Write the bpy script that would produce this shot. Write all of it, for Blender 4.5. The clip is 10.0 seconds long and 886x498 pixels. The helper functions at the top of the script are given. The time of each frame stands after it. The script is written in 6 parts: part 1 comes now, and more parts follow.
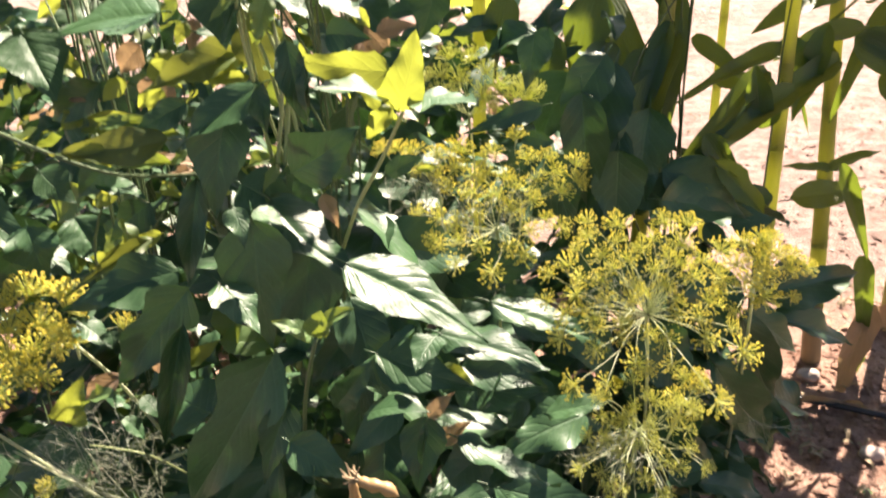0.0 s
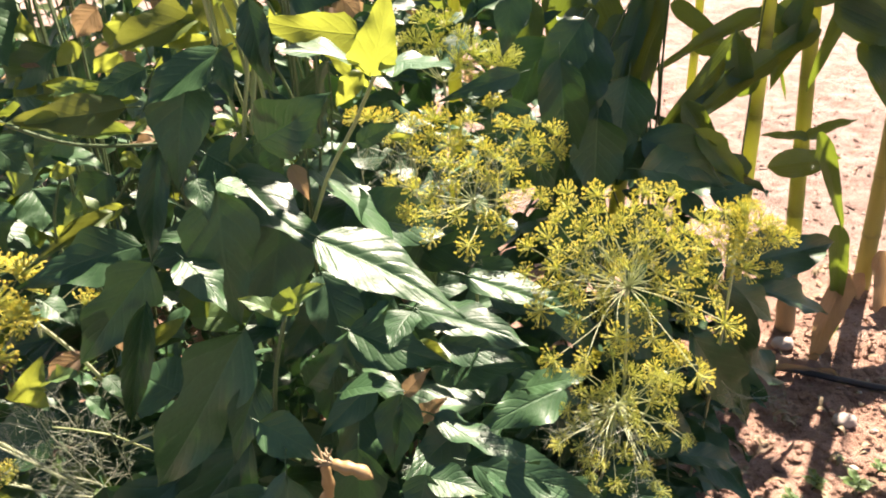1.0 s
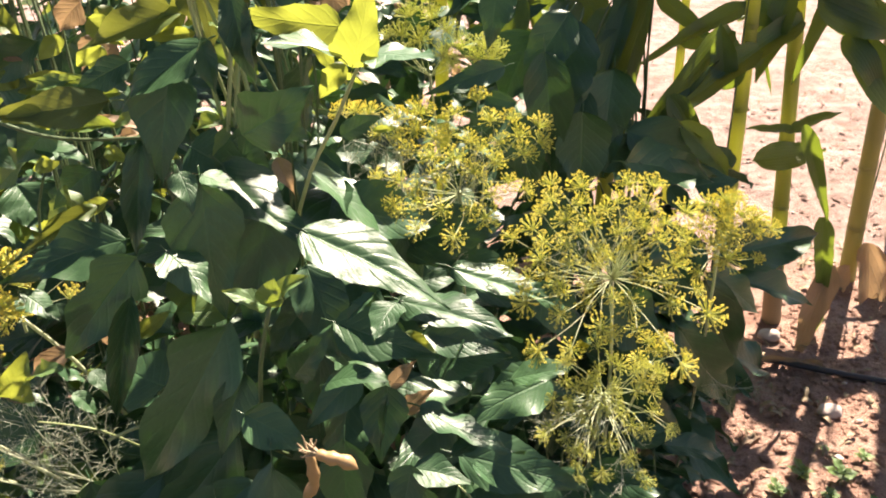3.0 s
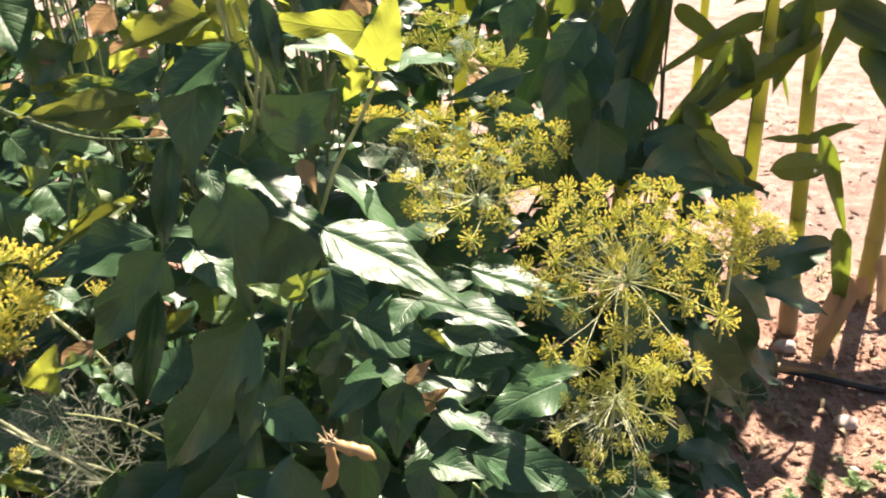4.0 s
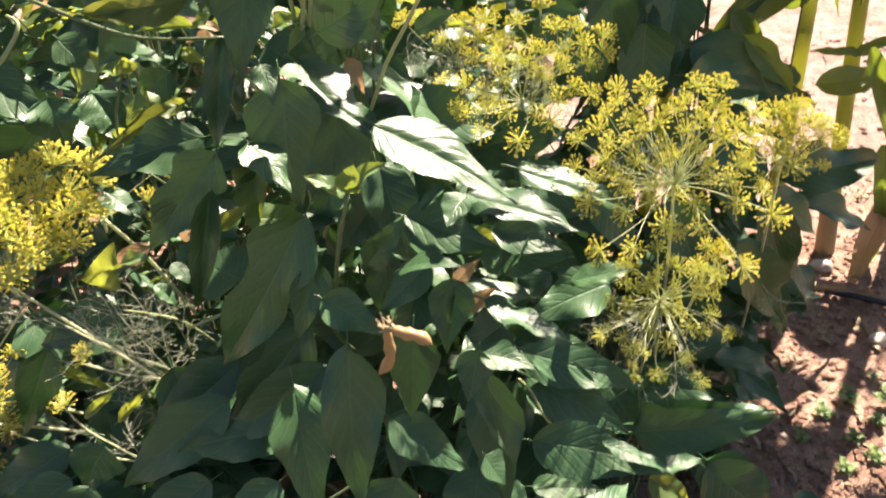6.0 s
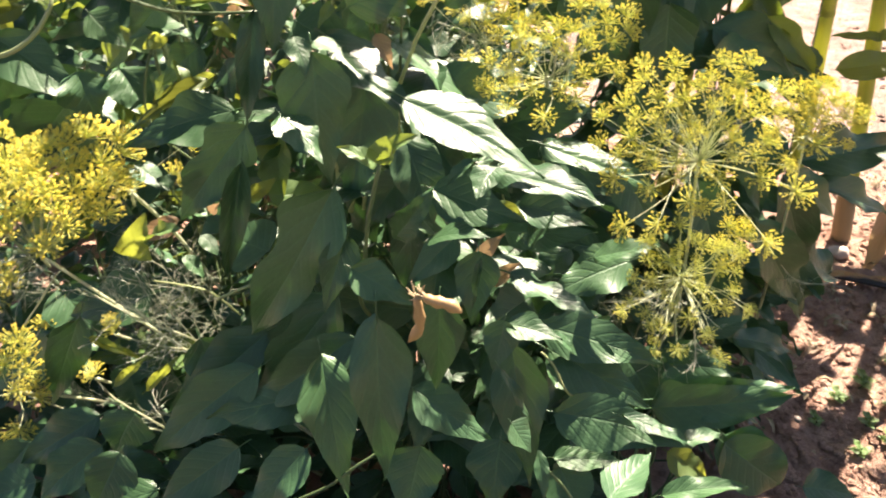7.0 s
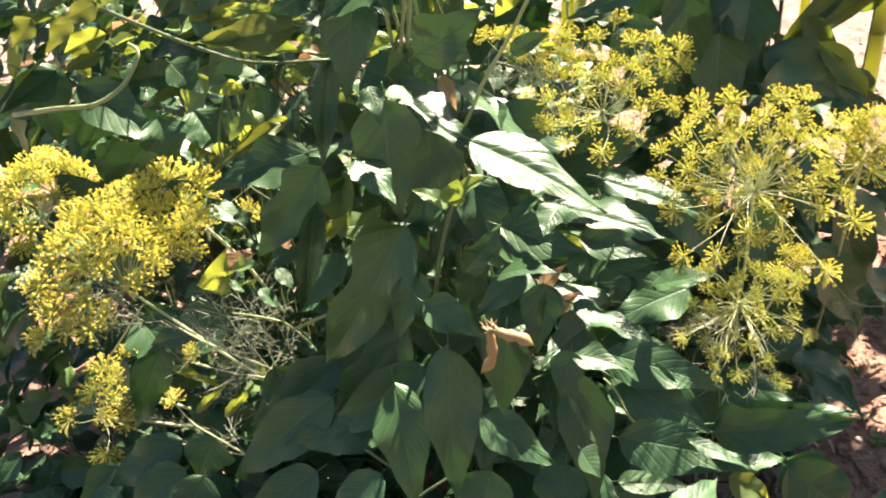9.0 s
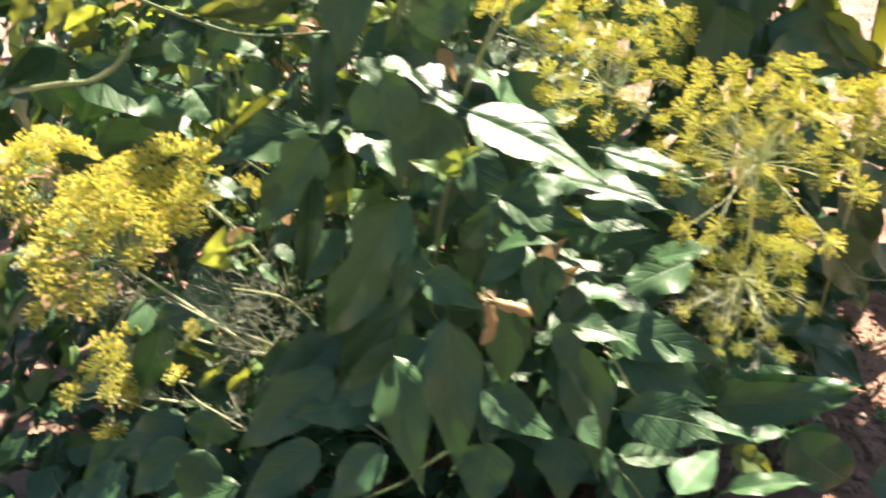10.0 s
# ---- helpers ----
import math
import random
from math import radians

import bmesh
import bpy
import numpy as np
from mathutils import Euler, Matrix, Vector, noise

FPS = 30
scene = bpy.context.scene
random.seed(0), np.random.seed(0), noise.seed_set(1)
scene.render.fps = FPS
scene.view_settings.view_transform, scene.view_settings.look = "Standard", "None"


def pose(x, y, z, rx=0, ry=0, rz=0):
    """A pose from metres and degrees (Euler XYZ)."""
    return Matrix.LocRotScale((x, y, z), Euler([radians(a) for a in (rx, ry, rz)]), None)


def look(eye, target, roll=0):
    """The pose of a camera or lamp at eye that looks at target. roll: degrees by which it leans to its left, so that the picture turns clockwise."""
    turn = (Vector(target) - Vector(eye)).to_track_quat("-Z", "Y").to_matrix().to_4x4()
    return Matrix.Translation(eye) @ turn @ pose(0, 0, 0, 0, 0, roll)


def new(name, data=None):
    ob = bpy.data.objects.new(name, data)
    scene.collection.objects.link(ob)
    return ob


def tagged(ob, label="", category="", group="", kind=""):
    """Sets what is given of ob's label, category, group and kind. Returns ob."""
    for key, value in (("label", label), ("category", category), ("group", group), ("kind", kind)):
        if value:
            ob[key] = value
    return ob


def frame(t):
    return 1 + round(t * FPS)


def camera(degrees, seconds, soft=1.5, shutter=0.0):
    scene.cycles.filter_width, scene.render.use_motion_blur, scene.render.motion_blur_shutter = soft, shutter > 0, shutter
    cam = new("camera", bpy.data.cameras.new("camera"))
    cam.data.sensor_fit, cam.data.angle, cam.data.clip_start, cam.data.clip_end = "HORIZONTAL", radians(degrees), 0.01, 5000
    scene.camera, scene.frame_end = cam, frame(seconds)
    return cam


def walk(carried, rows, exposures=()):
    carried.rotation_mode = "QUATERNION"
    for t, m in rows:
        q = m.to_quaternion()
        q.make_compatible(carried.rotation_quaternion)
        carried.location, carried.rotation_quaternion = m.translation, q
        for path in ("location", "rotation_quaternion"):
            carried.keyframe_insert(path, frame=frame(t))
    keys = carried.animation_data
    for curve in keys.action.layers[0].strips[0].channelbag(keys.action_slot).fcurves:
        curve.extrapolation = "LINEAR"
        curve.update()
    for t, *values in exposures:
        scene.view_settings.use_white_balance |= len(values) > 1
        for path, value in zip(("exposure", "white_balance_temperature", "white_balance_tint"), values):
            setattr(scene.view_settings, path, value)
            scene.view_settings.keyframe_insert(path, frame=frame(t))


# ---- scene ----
cam = camera(60.6, 10.0, 1.95, 0.95)
PATH = [
    (0, (0.107, 0.015, 1.087), (0.006, 1.825, 0.242), -2.3),
    (0.5, (0.102, 0.023, 1.08), (0.03, 1.807, 0.179), -1.5),
    (1, (0.107, 0.038, 1.078), (0.067, 1.815, 0.161), -1.8),
    (1.5, (0.106, 0.044, 1.075), (0.086, 1.814, 0.144), -1.1),
    (2, (0.109, 0.041, 1.076), (0.102, 1.811, 0.144), -1.5),
    (3.5, (0.112, 0.027, 1.076), (0.087, 1.804, 0.158), -2.0),
    (4, (0.11, 0.016, 1.076), (0.054, 1.799, 0.173), -1.6),
    (4.5, (0.107, 0.009, 1.071), (0.033, 1.777, 0.139), -1.4),
    (5, (0.105, 0.003, 1.065), (0.009, 1.746, 0.09), -1.7),
    (5.5, (0.1, 0.0, 1.059), (-0.007, 1.724, 0.052), -1.5),
    (5.7, (0.093, 0.0, 1.055), (-0.022, 1.709, 0.023), -1.9),
    (6.8, (0.083, -0.02, 1.052), (-0.045, 1.655, -0.033), -3.7),
    (7, (0.074, -0.02, 1.049), (-0.077, 1.652, -0.039), -2.5),
    (7.5, (0.073, -0.025, 1.053), (-0.107, 1.648, -0.028), -2.8),
    (8, (0.08, -0.033, 1.066), (-0.115, 1.638, -0.017), -5.0),
    (8.2, (0.085, -0.031, 1.073), (-0.139, 1.633, -0.014), -6.3),
    (8.5, (0.067, -0.031, 1.089), (-0.195, 1.631, 0.007), -6.7),
    (8.7, (0.070, -0.041, 1.086), (-0.256, 1.619, 0.018), -7.1),
    (9, (0.054, -0.042, 1.083), (-0.206, 1.642, 0.037), -5.3),
    (9.2, (0.079, -0.046, 1.085), (-0.174, 1.632, 0.027), -5.7),
    (9.5, (0.079, -0.035, 1.069), (-0.121, 1.644, 0.002), -6.5),
    (9.7, (0.085, -0.041, 1.069), (-0.158, 1.613, -0.029), -6.0),
    (10, (0.06, -0.043, 1.072), (-0.218, 1.616, -0.01), -6.0),
]
walk(cam, [(t, look(eye, target, roll)) for t, eye, target, roll in PATH], [(0, 2.25, 6800, 22), (5, 2.21, 6820, 22), (7, 2.56, 6880, 20), (10, 2.56, 6900, 18)])


# ---- light ----
SUN = Vector((0.30, 0.56, 0.77)).normalized()
world = bpy.data.worlds.new("sky")
scene.world = world
world.use_nodes = True
sky = world.node_tree.nodes.new("ShaderNodeTexSky")
sky.sky_type, sky.sun_disc = "NISHITA", False
sky.sun_elevation, sky.sun_rotation = math.asin(SUN.z), math.atan2(SUN.x, SUN.y)
world.node_tree.nodes["Background"].inputs["Strength"].default_value = 0.036
world.node_tree.links.new(sky.outputs[0], world.node_tree.nodes["Background"].inputs["Color"])
lamp = bpy.data.lights.new("sun", "SUN")
lamp.energy, lamp.angle, lamp.color = 5.0, radians(0.55), (1.0, 0.90, 0.755)
new("sun", lamp).matrix_world = look(SUN * 30, (0, 0, 0))


# ---- materials ----
class Nodes:
    """A material with a few short ways to add nodes."""

    def __init__(self, name, rough=0.5, spec=0.5):
        self.mat = bpy.data.materials.new(name)
        self.mat.use_nodes = True
        self.tree = self.mat.node_tree
        self.bsdf = self.tree.nodes["Principled BSDF"]
        self.out = self.tree.nodes["Material Output"]
        self.bsdf.inputs["Roughness"].default_value = rough
        self.bsdf.inputs["Specular IOR Level"].default_value = spec

    def add(self, kind, **settings):
        n = self.tree.nodes.new(kind)
        for key, value in settings.items():
            if key in n.inputs.keys():
                n.inputs[key].default_value = value
        return n

    def link(self, a, b):
        self.tree.links.new(a, b)

    def noise(self, scale, detail=4.0, vector=None, rough=0.55):
        n = self.add("ShaderNodeTexNoise", Scale=scale, Detail=detail, Roughness=rough)
        if vector is None:
            vector = self.add("ShaderNodeTexCoord").outputs["Object"]
        self.link(vector, n.inputs["Vector"])
        return n.outputs["Fac"]

    def ramp(self, fac, *stops):
        n = self.add("ShaderNodeValToRGB")
        e = n.color_ramp.elements
        while len(e) < len(stops):
            e.new(0.5)
        for k, (p, c) in enumerate(stops):
            e[k].position, e[k].color = p, (*c, 1)
        self.link(fac, n.inputs[0])
        return n.outputs[0]

    def maths(self, op, a, b=0.0, clamp=False):
        n = self.add("ShaderNodeMath")
        n.operation, n.use_clamp = op, clamp
        for k, v in enumerate((a, b)):
            if isinstance(v, (int, float)):
                n.inputs[k].default_value = v
            else:
                self.link(v, n.inputs[k])
        return n.outputs[0]

    def mix(self, fac, a, b, blend="MIX"):
        n = self.add("ShaderNodeMix")
        n.data_type, n.blend_type = "RGBA", blend
        for socket, v in ((n.inputs[0], fac), (n.inputs[6], a), (n.inputs[7], b)):
            if isinstance(v, (int, float)):
                socket.default_value = v
            elif isinstance(v, tuple):
                socket.default_value = (*v, 1)
            else:
                self.link(v, socket)
        return n.outputs[2]

    def bump(self, height, strength=0.3, distance=0.01):
        n = self.add("ShaderNodeBump", Strength=strength, Distance=distance)
        self.link(height, n.inputs["Height"])
        self.link(n.outputs[0], self.bsdf.inputs["Normal"])
        return n.outputs[0]

    def color(self, c):
        if isinstance(c, tuple):
            self.bsdf.inputs["Base Color"].default_value = (*c, 1)
        else:
            self.link(c, self.bsdf.inputs["Base Color"])

    def thin(self, c, share, normal=None):
        """Lets light through, as a leaf does."""
        t = self.add("ShaderNodeBsdfTranslucent")
        self.link(c, t.inputs["Color"])
        if normal:
            self.link(normal, t.inputs["Normal"])
        m = self.add("ShaderNodeMixShader")
        m.inputs[0].default_value = share
        self.link(self.bsdf.outputs[0], m.inputs[1])
        self.link(t.outputs[0], m.inputs[2])
        self.link(m.outputs[0], self.out.inputs["Surface"])


def leaf_material(name, dark, light, glow, share=0.35, rough=0.42, veins=9.0, depth=0.004, spec=0.5, straight=False, lines=0.3):
    m = Nodes(name, rough, spec)
    uv = m.add("ShaderNodeUVMap").outputs[0]
    sep = m.add("ShaderNodeSeparateXYZ")
    m.link(uv, sep.inputs[0])
    u = m.maths("ABSOLUTE", m.maths("SUBTRACT", sep.outputs[0], 0.5))
    if straight:
        ph = m.maths("MULTIPLY", u, veins * 6.28)
    else:
        ph = m.maths("MULTIPLY", m.maths("SUBTRACT", sep.outputs[1], m.maths("MULTIPLY", u, 0.55)), veins * 6.28)
    rib = m.maths("POWER", m.maths("ADD", m.maths("MULTIPLY", m.maths("COSINE", ph), 0.5), 0.5), 7.0)
    mid = m.maths("SUBTRACT", 1.0, m.maths("MULTIPLY", u, 28.0), True)
    vein = m.maths("MAXIMUM", m.maths("MULTIPLY", rib, 0.28 if not straight else 0.25), m.maths("MULTIPLY", mid, 0.7))
    coord = m.add("ShaderNodeTexCoord").outputs["Object"]
    info = m.add("ShaderNodeObjectInfo").outputs["Random"]
    fine = m.noise(34.0, 6.0, coord)
    blot = m.noise(5.0, 3.0, coord)
    base = m.mix(m.maths("MULTIPLY", blot, 1.0), dark, light)
    base = m.mix(m.maths("MULTIPLY", info, 0.4), base, tuple(0.75 * a + 0.25 * b for a, b in zip(light, glow)))
    other = m.maths("FRACT", m.maths("MULTIPLY", info, 7.31))
    base = m.mix(m.maths("MULTIPLY", other, 0.4), base, (0.8 * dark[0], 0.95 * dark[1], 0.45 * dark[2]))
    cool = m.maths("FRACT", m.maths("MULTIPLY", info, 23.7))
    base = m.mix(m.maths("MULTIPLY", cool, 0.35), base, (0.8 * light[0], 0.85 * light[1], 1.35 * light[2]))
    value = m.maths("FRACT", m.maths("MULTIPLY", info, 41.3))
    base = m.mix(m.maths("MULTIPLY", value, 0.45), base, tuple(0.35 * c for c in dark))
    base = m.mix(m.maths("MULTIPLY", vein, 0.22), base, tuple(min(1, 1.9 * c + 0.02) for c in light))
    spots = m.ramp(m.noise(9.0, 5.0, coord, 0.7), (0.66, (0, 0, 0)), (0.76, (1, 1, 1)))
    base = m.mix(m.maths("MULTIPLY", spots, 0.15), base, (0.20, 0.17, 0.06))
    base = m.mix(m.maths("MULTIPLY", fine, 0.5), base, tuple(0.55 * c for c in dark))
    m.color(base)
    m.link(m.maths("ADD", m.maths("MULTIPLY", fine, 0.25), rough - 0.12), m.bsdf.inputs["Roughness"])
    height = m.maths("ADD", m.maths("MULTIPLY", vein, -1.0), m.maths("ADD", m.maths("MULTIPLY", fine, 0.35), m.maths("MULTIPLY", blot, 0.6)))
    n = m.bump(height, 0.4, depth)
    through_color = m.mix(m.maths("MULTIPLY", vein, lines), glow, tuple(0.6 * c for c in glow))
    through_color = m.mix(m.maths("MULTIPLY", fine, 0.4), through_color, tuple(0.5 * c for c in glow))
    m.thin(through_color, share, n)
    return m.mat


def plain_material(name, a, b, rough=0.6, scale=40.0, stretch=(1, 1, 1), glow=None, share=0.25, bump=0.25):
    m = Nodes(name, rough, 0.4)
    mp = m.add("ShaderNodeMapping")
    mp.inputs["Scale"].default_value = stretch
    m.link(m.add("ShaderNodeTexCoord").outputs["Object"], mp.inputs["Vector"])
    f = m.noise(scale, 6.0, mp.outputs[0])
    g = m.noise(scale * 0.17, 3.0, mp.outputs[0])
    info = m.add("ShaderNodeObjectInfo").outputs["Random"]
    c = m.mix(m.maths("ADD", m.maths("MULTIPLY", f, 0.6), m.maths("MULTIPLY", g, 0.4)), a, b)
    c = m.mix(m.maths("MULTIPLY", info, 0.3), c, tuple(0.8 * x for x in a))
    m.color(c)
    n = m.bump(f, bump, 0.003)
    if glow:
        m.thin(m.mix(f, glow, tuple(0.7 * x for x in glow)), share, n)
    return m.mat


BEAN = leaf_material("bean_leaf", (0.031, 0.083, 0.033), (0.070, 0.158, 0.060), (0.11, 0.28, 0.05), 0.04, 0.42, 8.0, 0.0022, 0.42)
# yellower bean leaf that passes more sun, for leaves lit from behind
OLIVE = leaf_material("olive_leaf", (0.055, 0.095, 0.030), (0.10, 0.15, 0.045), (0.34, 0.38, 0.05), 0.24, 0.45, 7.0, 0.001, 0.4, False, 0.2)
YOUNG = leaf_material("young_leaf", (0.10, 0.17, 0.05), (0.17, 0.26, 0.085), (0.42, 0.48, 0.055), 0.5, 0.45, 6.0, 0.001, 0.4, False, 0.12)
SPRIG = leaf_material("sprig_leaf", (0.09, 0.17, 0.05), (0.15, 0.26, 0.08), (0.45, 0.58, 0.06), 0.2, 0.45, 6.0, 0.002)
CORN = leaf_material("corn_leaf", (0.028, 0.072, 0.030), (0.06, 0.125, 0.05), (0.30, 0.42, 0.035), 0.26, 0.40, 9.0, 0.003, 0.5, True)
DRYLEAF = leaf_material("dry_leaf", (0.32, 0.215, 0.125), (0.50, 0.37, 0.23), (0.55, 0.36, 0.17), 0.28, 0.7, 8.0, 0.005)
STEM = plain_material("stem", (0.05, 0.09, 0.035), (0.13, 0.18, 0.075), 0.5, 60.0, (1, 1, 0.15))
PALESTEM = plain_material("pale_stem", (0.20, 0.26, 0.10), (0.36, 0.41, 0.20), 0.5, 60.0, (1, 1, 0.15))
STALK = plain_material("corn_stalk", (0.24, 0.28, 0.075), (0.40, 0.42, 0.15), 0.45, 50.0, (1, 1, 0.06), (0.80, 0.82, 0.20), 0.5)
STALK_OLD = plain_material("yellowing_stalk", (0.20, 0.20, 0.065), (0.36, 0.34, 0.14), 0.55, 50.0, (1, 1, 0.06), (0.7, 0.62, 0.15), 0.25)
DRYSTALK = plain_material("dry_stalk", (0.22, 0.165, 0.095), (0.37, 0.29, 0.165), 0.7, 50.0, (1, 1, 0.08))
POD = plain_material("dry_pod", (0.27, 0.165, 0.065), (0.45, 0.32, 0.155), 0.42, 50.0, (1, 1, 1), (0.6, 0.38, 0.12), 0.12)
DILLSTEM = plain_material("dill_stem", (0.44, 0.49, 0.30), (0.62, 0.66, 0.45), 0.45, 80.0, (1, 1, 0.2), (0.6, 0.66, 0.36), 0.3)
RAYSTEM = plain_material("dill_ray", (0.44, 0.51, 0.28), (0.64, 0.69, 0.44), 0.4, 80.0, (1, 1, 0.2), (0.66, 0.72, 0.36), 0.3)
FEATHER = plain_material("dill_feather", (0.29, 0.33, 0.24), (0.48, 0.51, 0.39), 0.5, 40.0, (1, 1, 1), (0.50, 0.56, 0.32), 0.3)
# dimmer, greener bloom: the upper umbel's shade put into the colour
BLOOM_IN_SHADE = plain_material("dill_bloom_in_shade", (0.65, 0.64, 0.14), (0.79, 0.77, 0.25), 0.6, 90.0, (1, 1, 1), (0.86, 0.88, 0.28), 0.5)
BLOOM_GREEN = plain_material("dill_bloom_green", (0.50, 0.55, 0.16), (0.64, 0.67, 0.26), 0.6, 90.0, (1, 1, 1), (0.80, 0.84, 0.26), 0.5)
BLOOM = plain_material("dill_bloom", (0.86, 0.79, 0.14), (0.94, 0.89, 0.27), 0.6, 90.0, (1, 1, 1), (0.97, 0.92, 0.30), 0.6)
PEDICEL = plain_material("dill_pedicel", (0.54, 0.58, 0.18), (0.70, 0.73, 0.28), 0.5, 80.0, (1, 1, 1), (0.84, 0.87, 0.30), 0.5)
BLOOM_OLD = plain_material("dill_bloom_old", (0.90, 0.81, 0.15), (0.95, 0.90, 0.30), 0.6, 90.0, (1, 1, 1), (0.95, 0.88, 0.24), 0.6)
HOSE = plain_material("black_hose", (0.02, 0.02, 0.022), (0.04, 0.04, 0.045), 0.32, 90.0)
STONE = plain_material("stone", (0.38, 0.31, 0.26), (0.52, 0.44, 0.38), 0.8, 30.0)


def soil_material():
    m = Nodes("soil", 0.95, 0.15)
    coord = m.add("ShaderNodeTexCoord").outputs["Object"]
    big, mid, fine = m.noise(1.3, 4, coord), m.noise(14, 6, coord, 0.65), m.noise(150, 7, coord, 0.72)
    dry = m.ramp(mid, (0.30, (0.15, 0.09, 0.066)), (0.47, (0.315, 0.222, 0.182)), (0.7, (0.475, 0.36, 0.312)))
    dry = m.mix(m.maths("MULTIPLY", big, 0.5), dry, (0.475, 0.36, 0.31))
    patch = m.ramp(m.noise(4.5, 7, coord, 0.68), (0.42, (1, 1, 1)), (0.52, (0, 0, 0)))
    dry = m.mix(m.maths("MULTIPLY", patch, 0.6), dry, (0.24, 0.165, 0.13))
    ruddy = m.ramp(mid, (0.25, (0.23, 0.128, 0.088)), (0.5, (0.42, 0.265, 0.195)), (0.75, (0.55, 0.38, 0.295)))
    # a strip along the hose is redder than the soil on either side
    sep = m.add("ShaderNodeSeparateXYZ")
    m.link(coord, sep.inputs[0])
    away = m.maths("ADD", sep.outputs[1], m.maths("MULTIPLY", sep.outputs[0], 0.35))
    away = m.maths("ADD", away, m.maths("MULTIPLY", m.maths("SUBTRACT", m.noise(3.5, 5, coord), 0.5), 0.9))
    f = m.maths("MAXIMUM", m.maths("MULTIPLY", m.maths("SUBTRACT", away, 2.0), 1.8, True), m.maths("MULTIPLY", m.maths("SUBTRACT", 0.6, away), 1.5, True))
    c = m.mix(f, ruddy, dry)
    c = m.mix(m.maths("MULTIPLY", m.ramp(fine, (0.35, (1, 1, 1)), (0.55, (0, 0, 0))), 0.45), c, (0.13, 0.075, 0.05))
    m.color(c)
    m.bump(m.maths("ADD", mid, m.maths("MULTIPLY", fine, 0.6)), 1.0, 0.02)
    return m.mat


SOIL = soil_material()


# Open places in the canopy: middle and radius of what the sun reaches unhindered.
SUNLIT_SOIL = (
    ((0.72, 1.03, 0), 0.035), ((0.71, 1.11, 0), 0.03), ((0.79, 1.19, 0), 0.04), ((0.665, 0.96, 0), 0.03),
    ((0.86, 1.16, 0), 0.08), ((0.99, 1.62, 0), 0.06), ((1.02, 1.4, 0), 0.05), ((1.15, 1.95, 0), 0.08), ((0.84, 1.16, 0), 0.06),
    ((0.93, 1.3, 0), 0.05), ((0.8, 1.03, 0), 0.05), ((1, 1.22, 0), 0.06), ((1.02, 1.52, 0), 0.05), ((0.68, 1.455, 0.7), 0.04),
    ((0.685, 1.455, 0.5), 0.04), ((0.89, 1.655, 0.75), 0.04), ((0.9, 1.655, 0.5), 0.04), ((0.91, 1.66, 0.25), 0.04), ((1.12, 1.75, 0.6), 0.04),
)
SUNLIT_HEADS = (
    ((0.06, 0.59, 0.785), 0.07), ((0.14, 0.53, 0.75), 0.05), ((-0.02, 0.61, 0.82), 0.05), ((0.2, 0.61, 0.72), 0.05), ((0.275, 0.69, 0.72), 0.14),
    ((0.27, 0.66, 0.6), 0.08), ((0.4, 0.76, 0.68), 0.11), ((0.13, 0.8, 0.77), 0.13), ((0.16, 0.92, 0.8), 0.11), ((0.05, 0.92, 0.79), 0.1),
    ((0.09, 1.06, 0.87), 0.11), ((-0.45, 0.73, 0.62), 0.15), ((-0.5, 0.62, 0.45), 0.08), ((-0.69, 0.9, 0.63), 0.11), ((0.05, 0.57, 0.98), 0.06),
    ((-0.03, 0.6, 0.97), 0.05), ((-0.25, 0.66, 0.9), 0.05), ((-0.3, 0.65, 0.53), 0.09), ((-0.38, 0.6, 0.45), 0.05), ((-0.413, 0.63, 0.66), 0.12),
    ((0.09, 0.56, 0.95), 0.05),
)
SUNLIT_LEAVES = (
    ((-0.08, 0.55, 0.765), 0.02), ((0.15, 0.605, 0.57), 0.04), ((0.03, 0.47, 0.73), 0.03), ((-0.33, 0.66, 0.65), 0.03), ((0.058, 0.52, 0.757), 0.03),
    ((0.132, 0.605, 0.583), 0.035), ((0.086, 0.5, 0.612), 0.04), ((0.215, 0.51, 0.438), 0.035), ((0.047, 0.47, 0.747), 0.03), ((0.19, 0.565, 0.45), 0.025),
    ((-0.096, 0.56, 0.782), 0.022), ((-0.097, 0.6, 0.836), 0.018), ((-0.04, 0.615, 0.83), 0.035), ((0.106, 0.5, 0.476), 0.02), ((0.084, 0.46, 0.596), 0.02),
    ((0.115, 0.62, 0.65), 0.03), ((0.203, 0.65, 0.612), 0.025), ((0.321, 0.6, 0.386), 0.02), ((-0.34, 0.62, 0.64), 0.04),
)
GAPS = [(Vector(p), r) for p, r in SUNLIT_SOIL + SUNLIT_HEADS + SUNLIT_LEAVES]


def in_the_sun(p, clearance=0.035):
    """Whether a leaf at p would stand between the sun and one of the open places."""
    for c, r in GAPS:
        d = p - c
        along = d.dot(SUN)
        if along > -0.5 * r and (d - along * SUN).length < r + clearance:
            return True
    return False


# ---- builders ----
def mesh_of(name, verts, faces, material, uvs=None, smooth=True):
    me = bpy.data.meshes.new(name)
    me.from_pydata(verts, [], faces)
    if uvs:
        layer = me.uv_layers.new(name="UVMap")
        for loop in me.loops:
            layer.data[loop.index].uv = uvs[loop.vertex_index]
    for p in me.polygons:
        p.use_smooth = smooth
    me.materials.append(material)
    return me


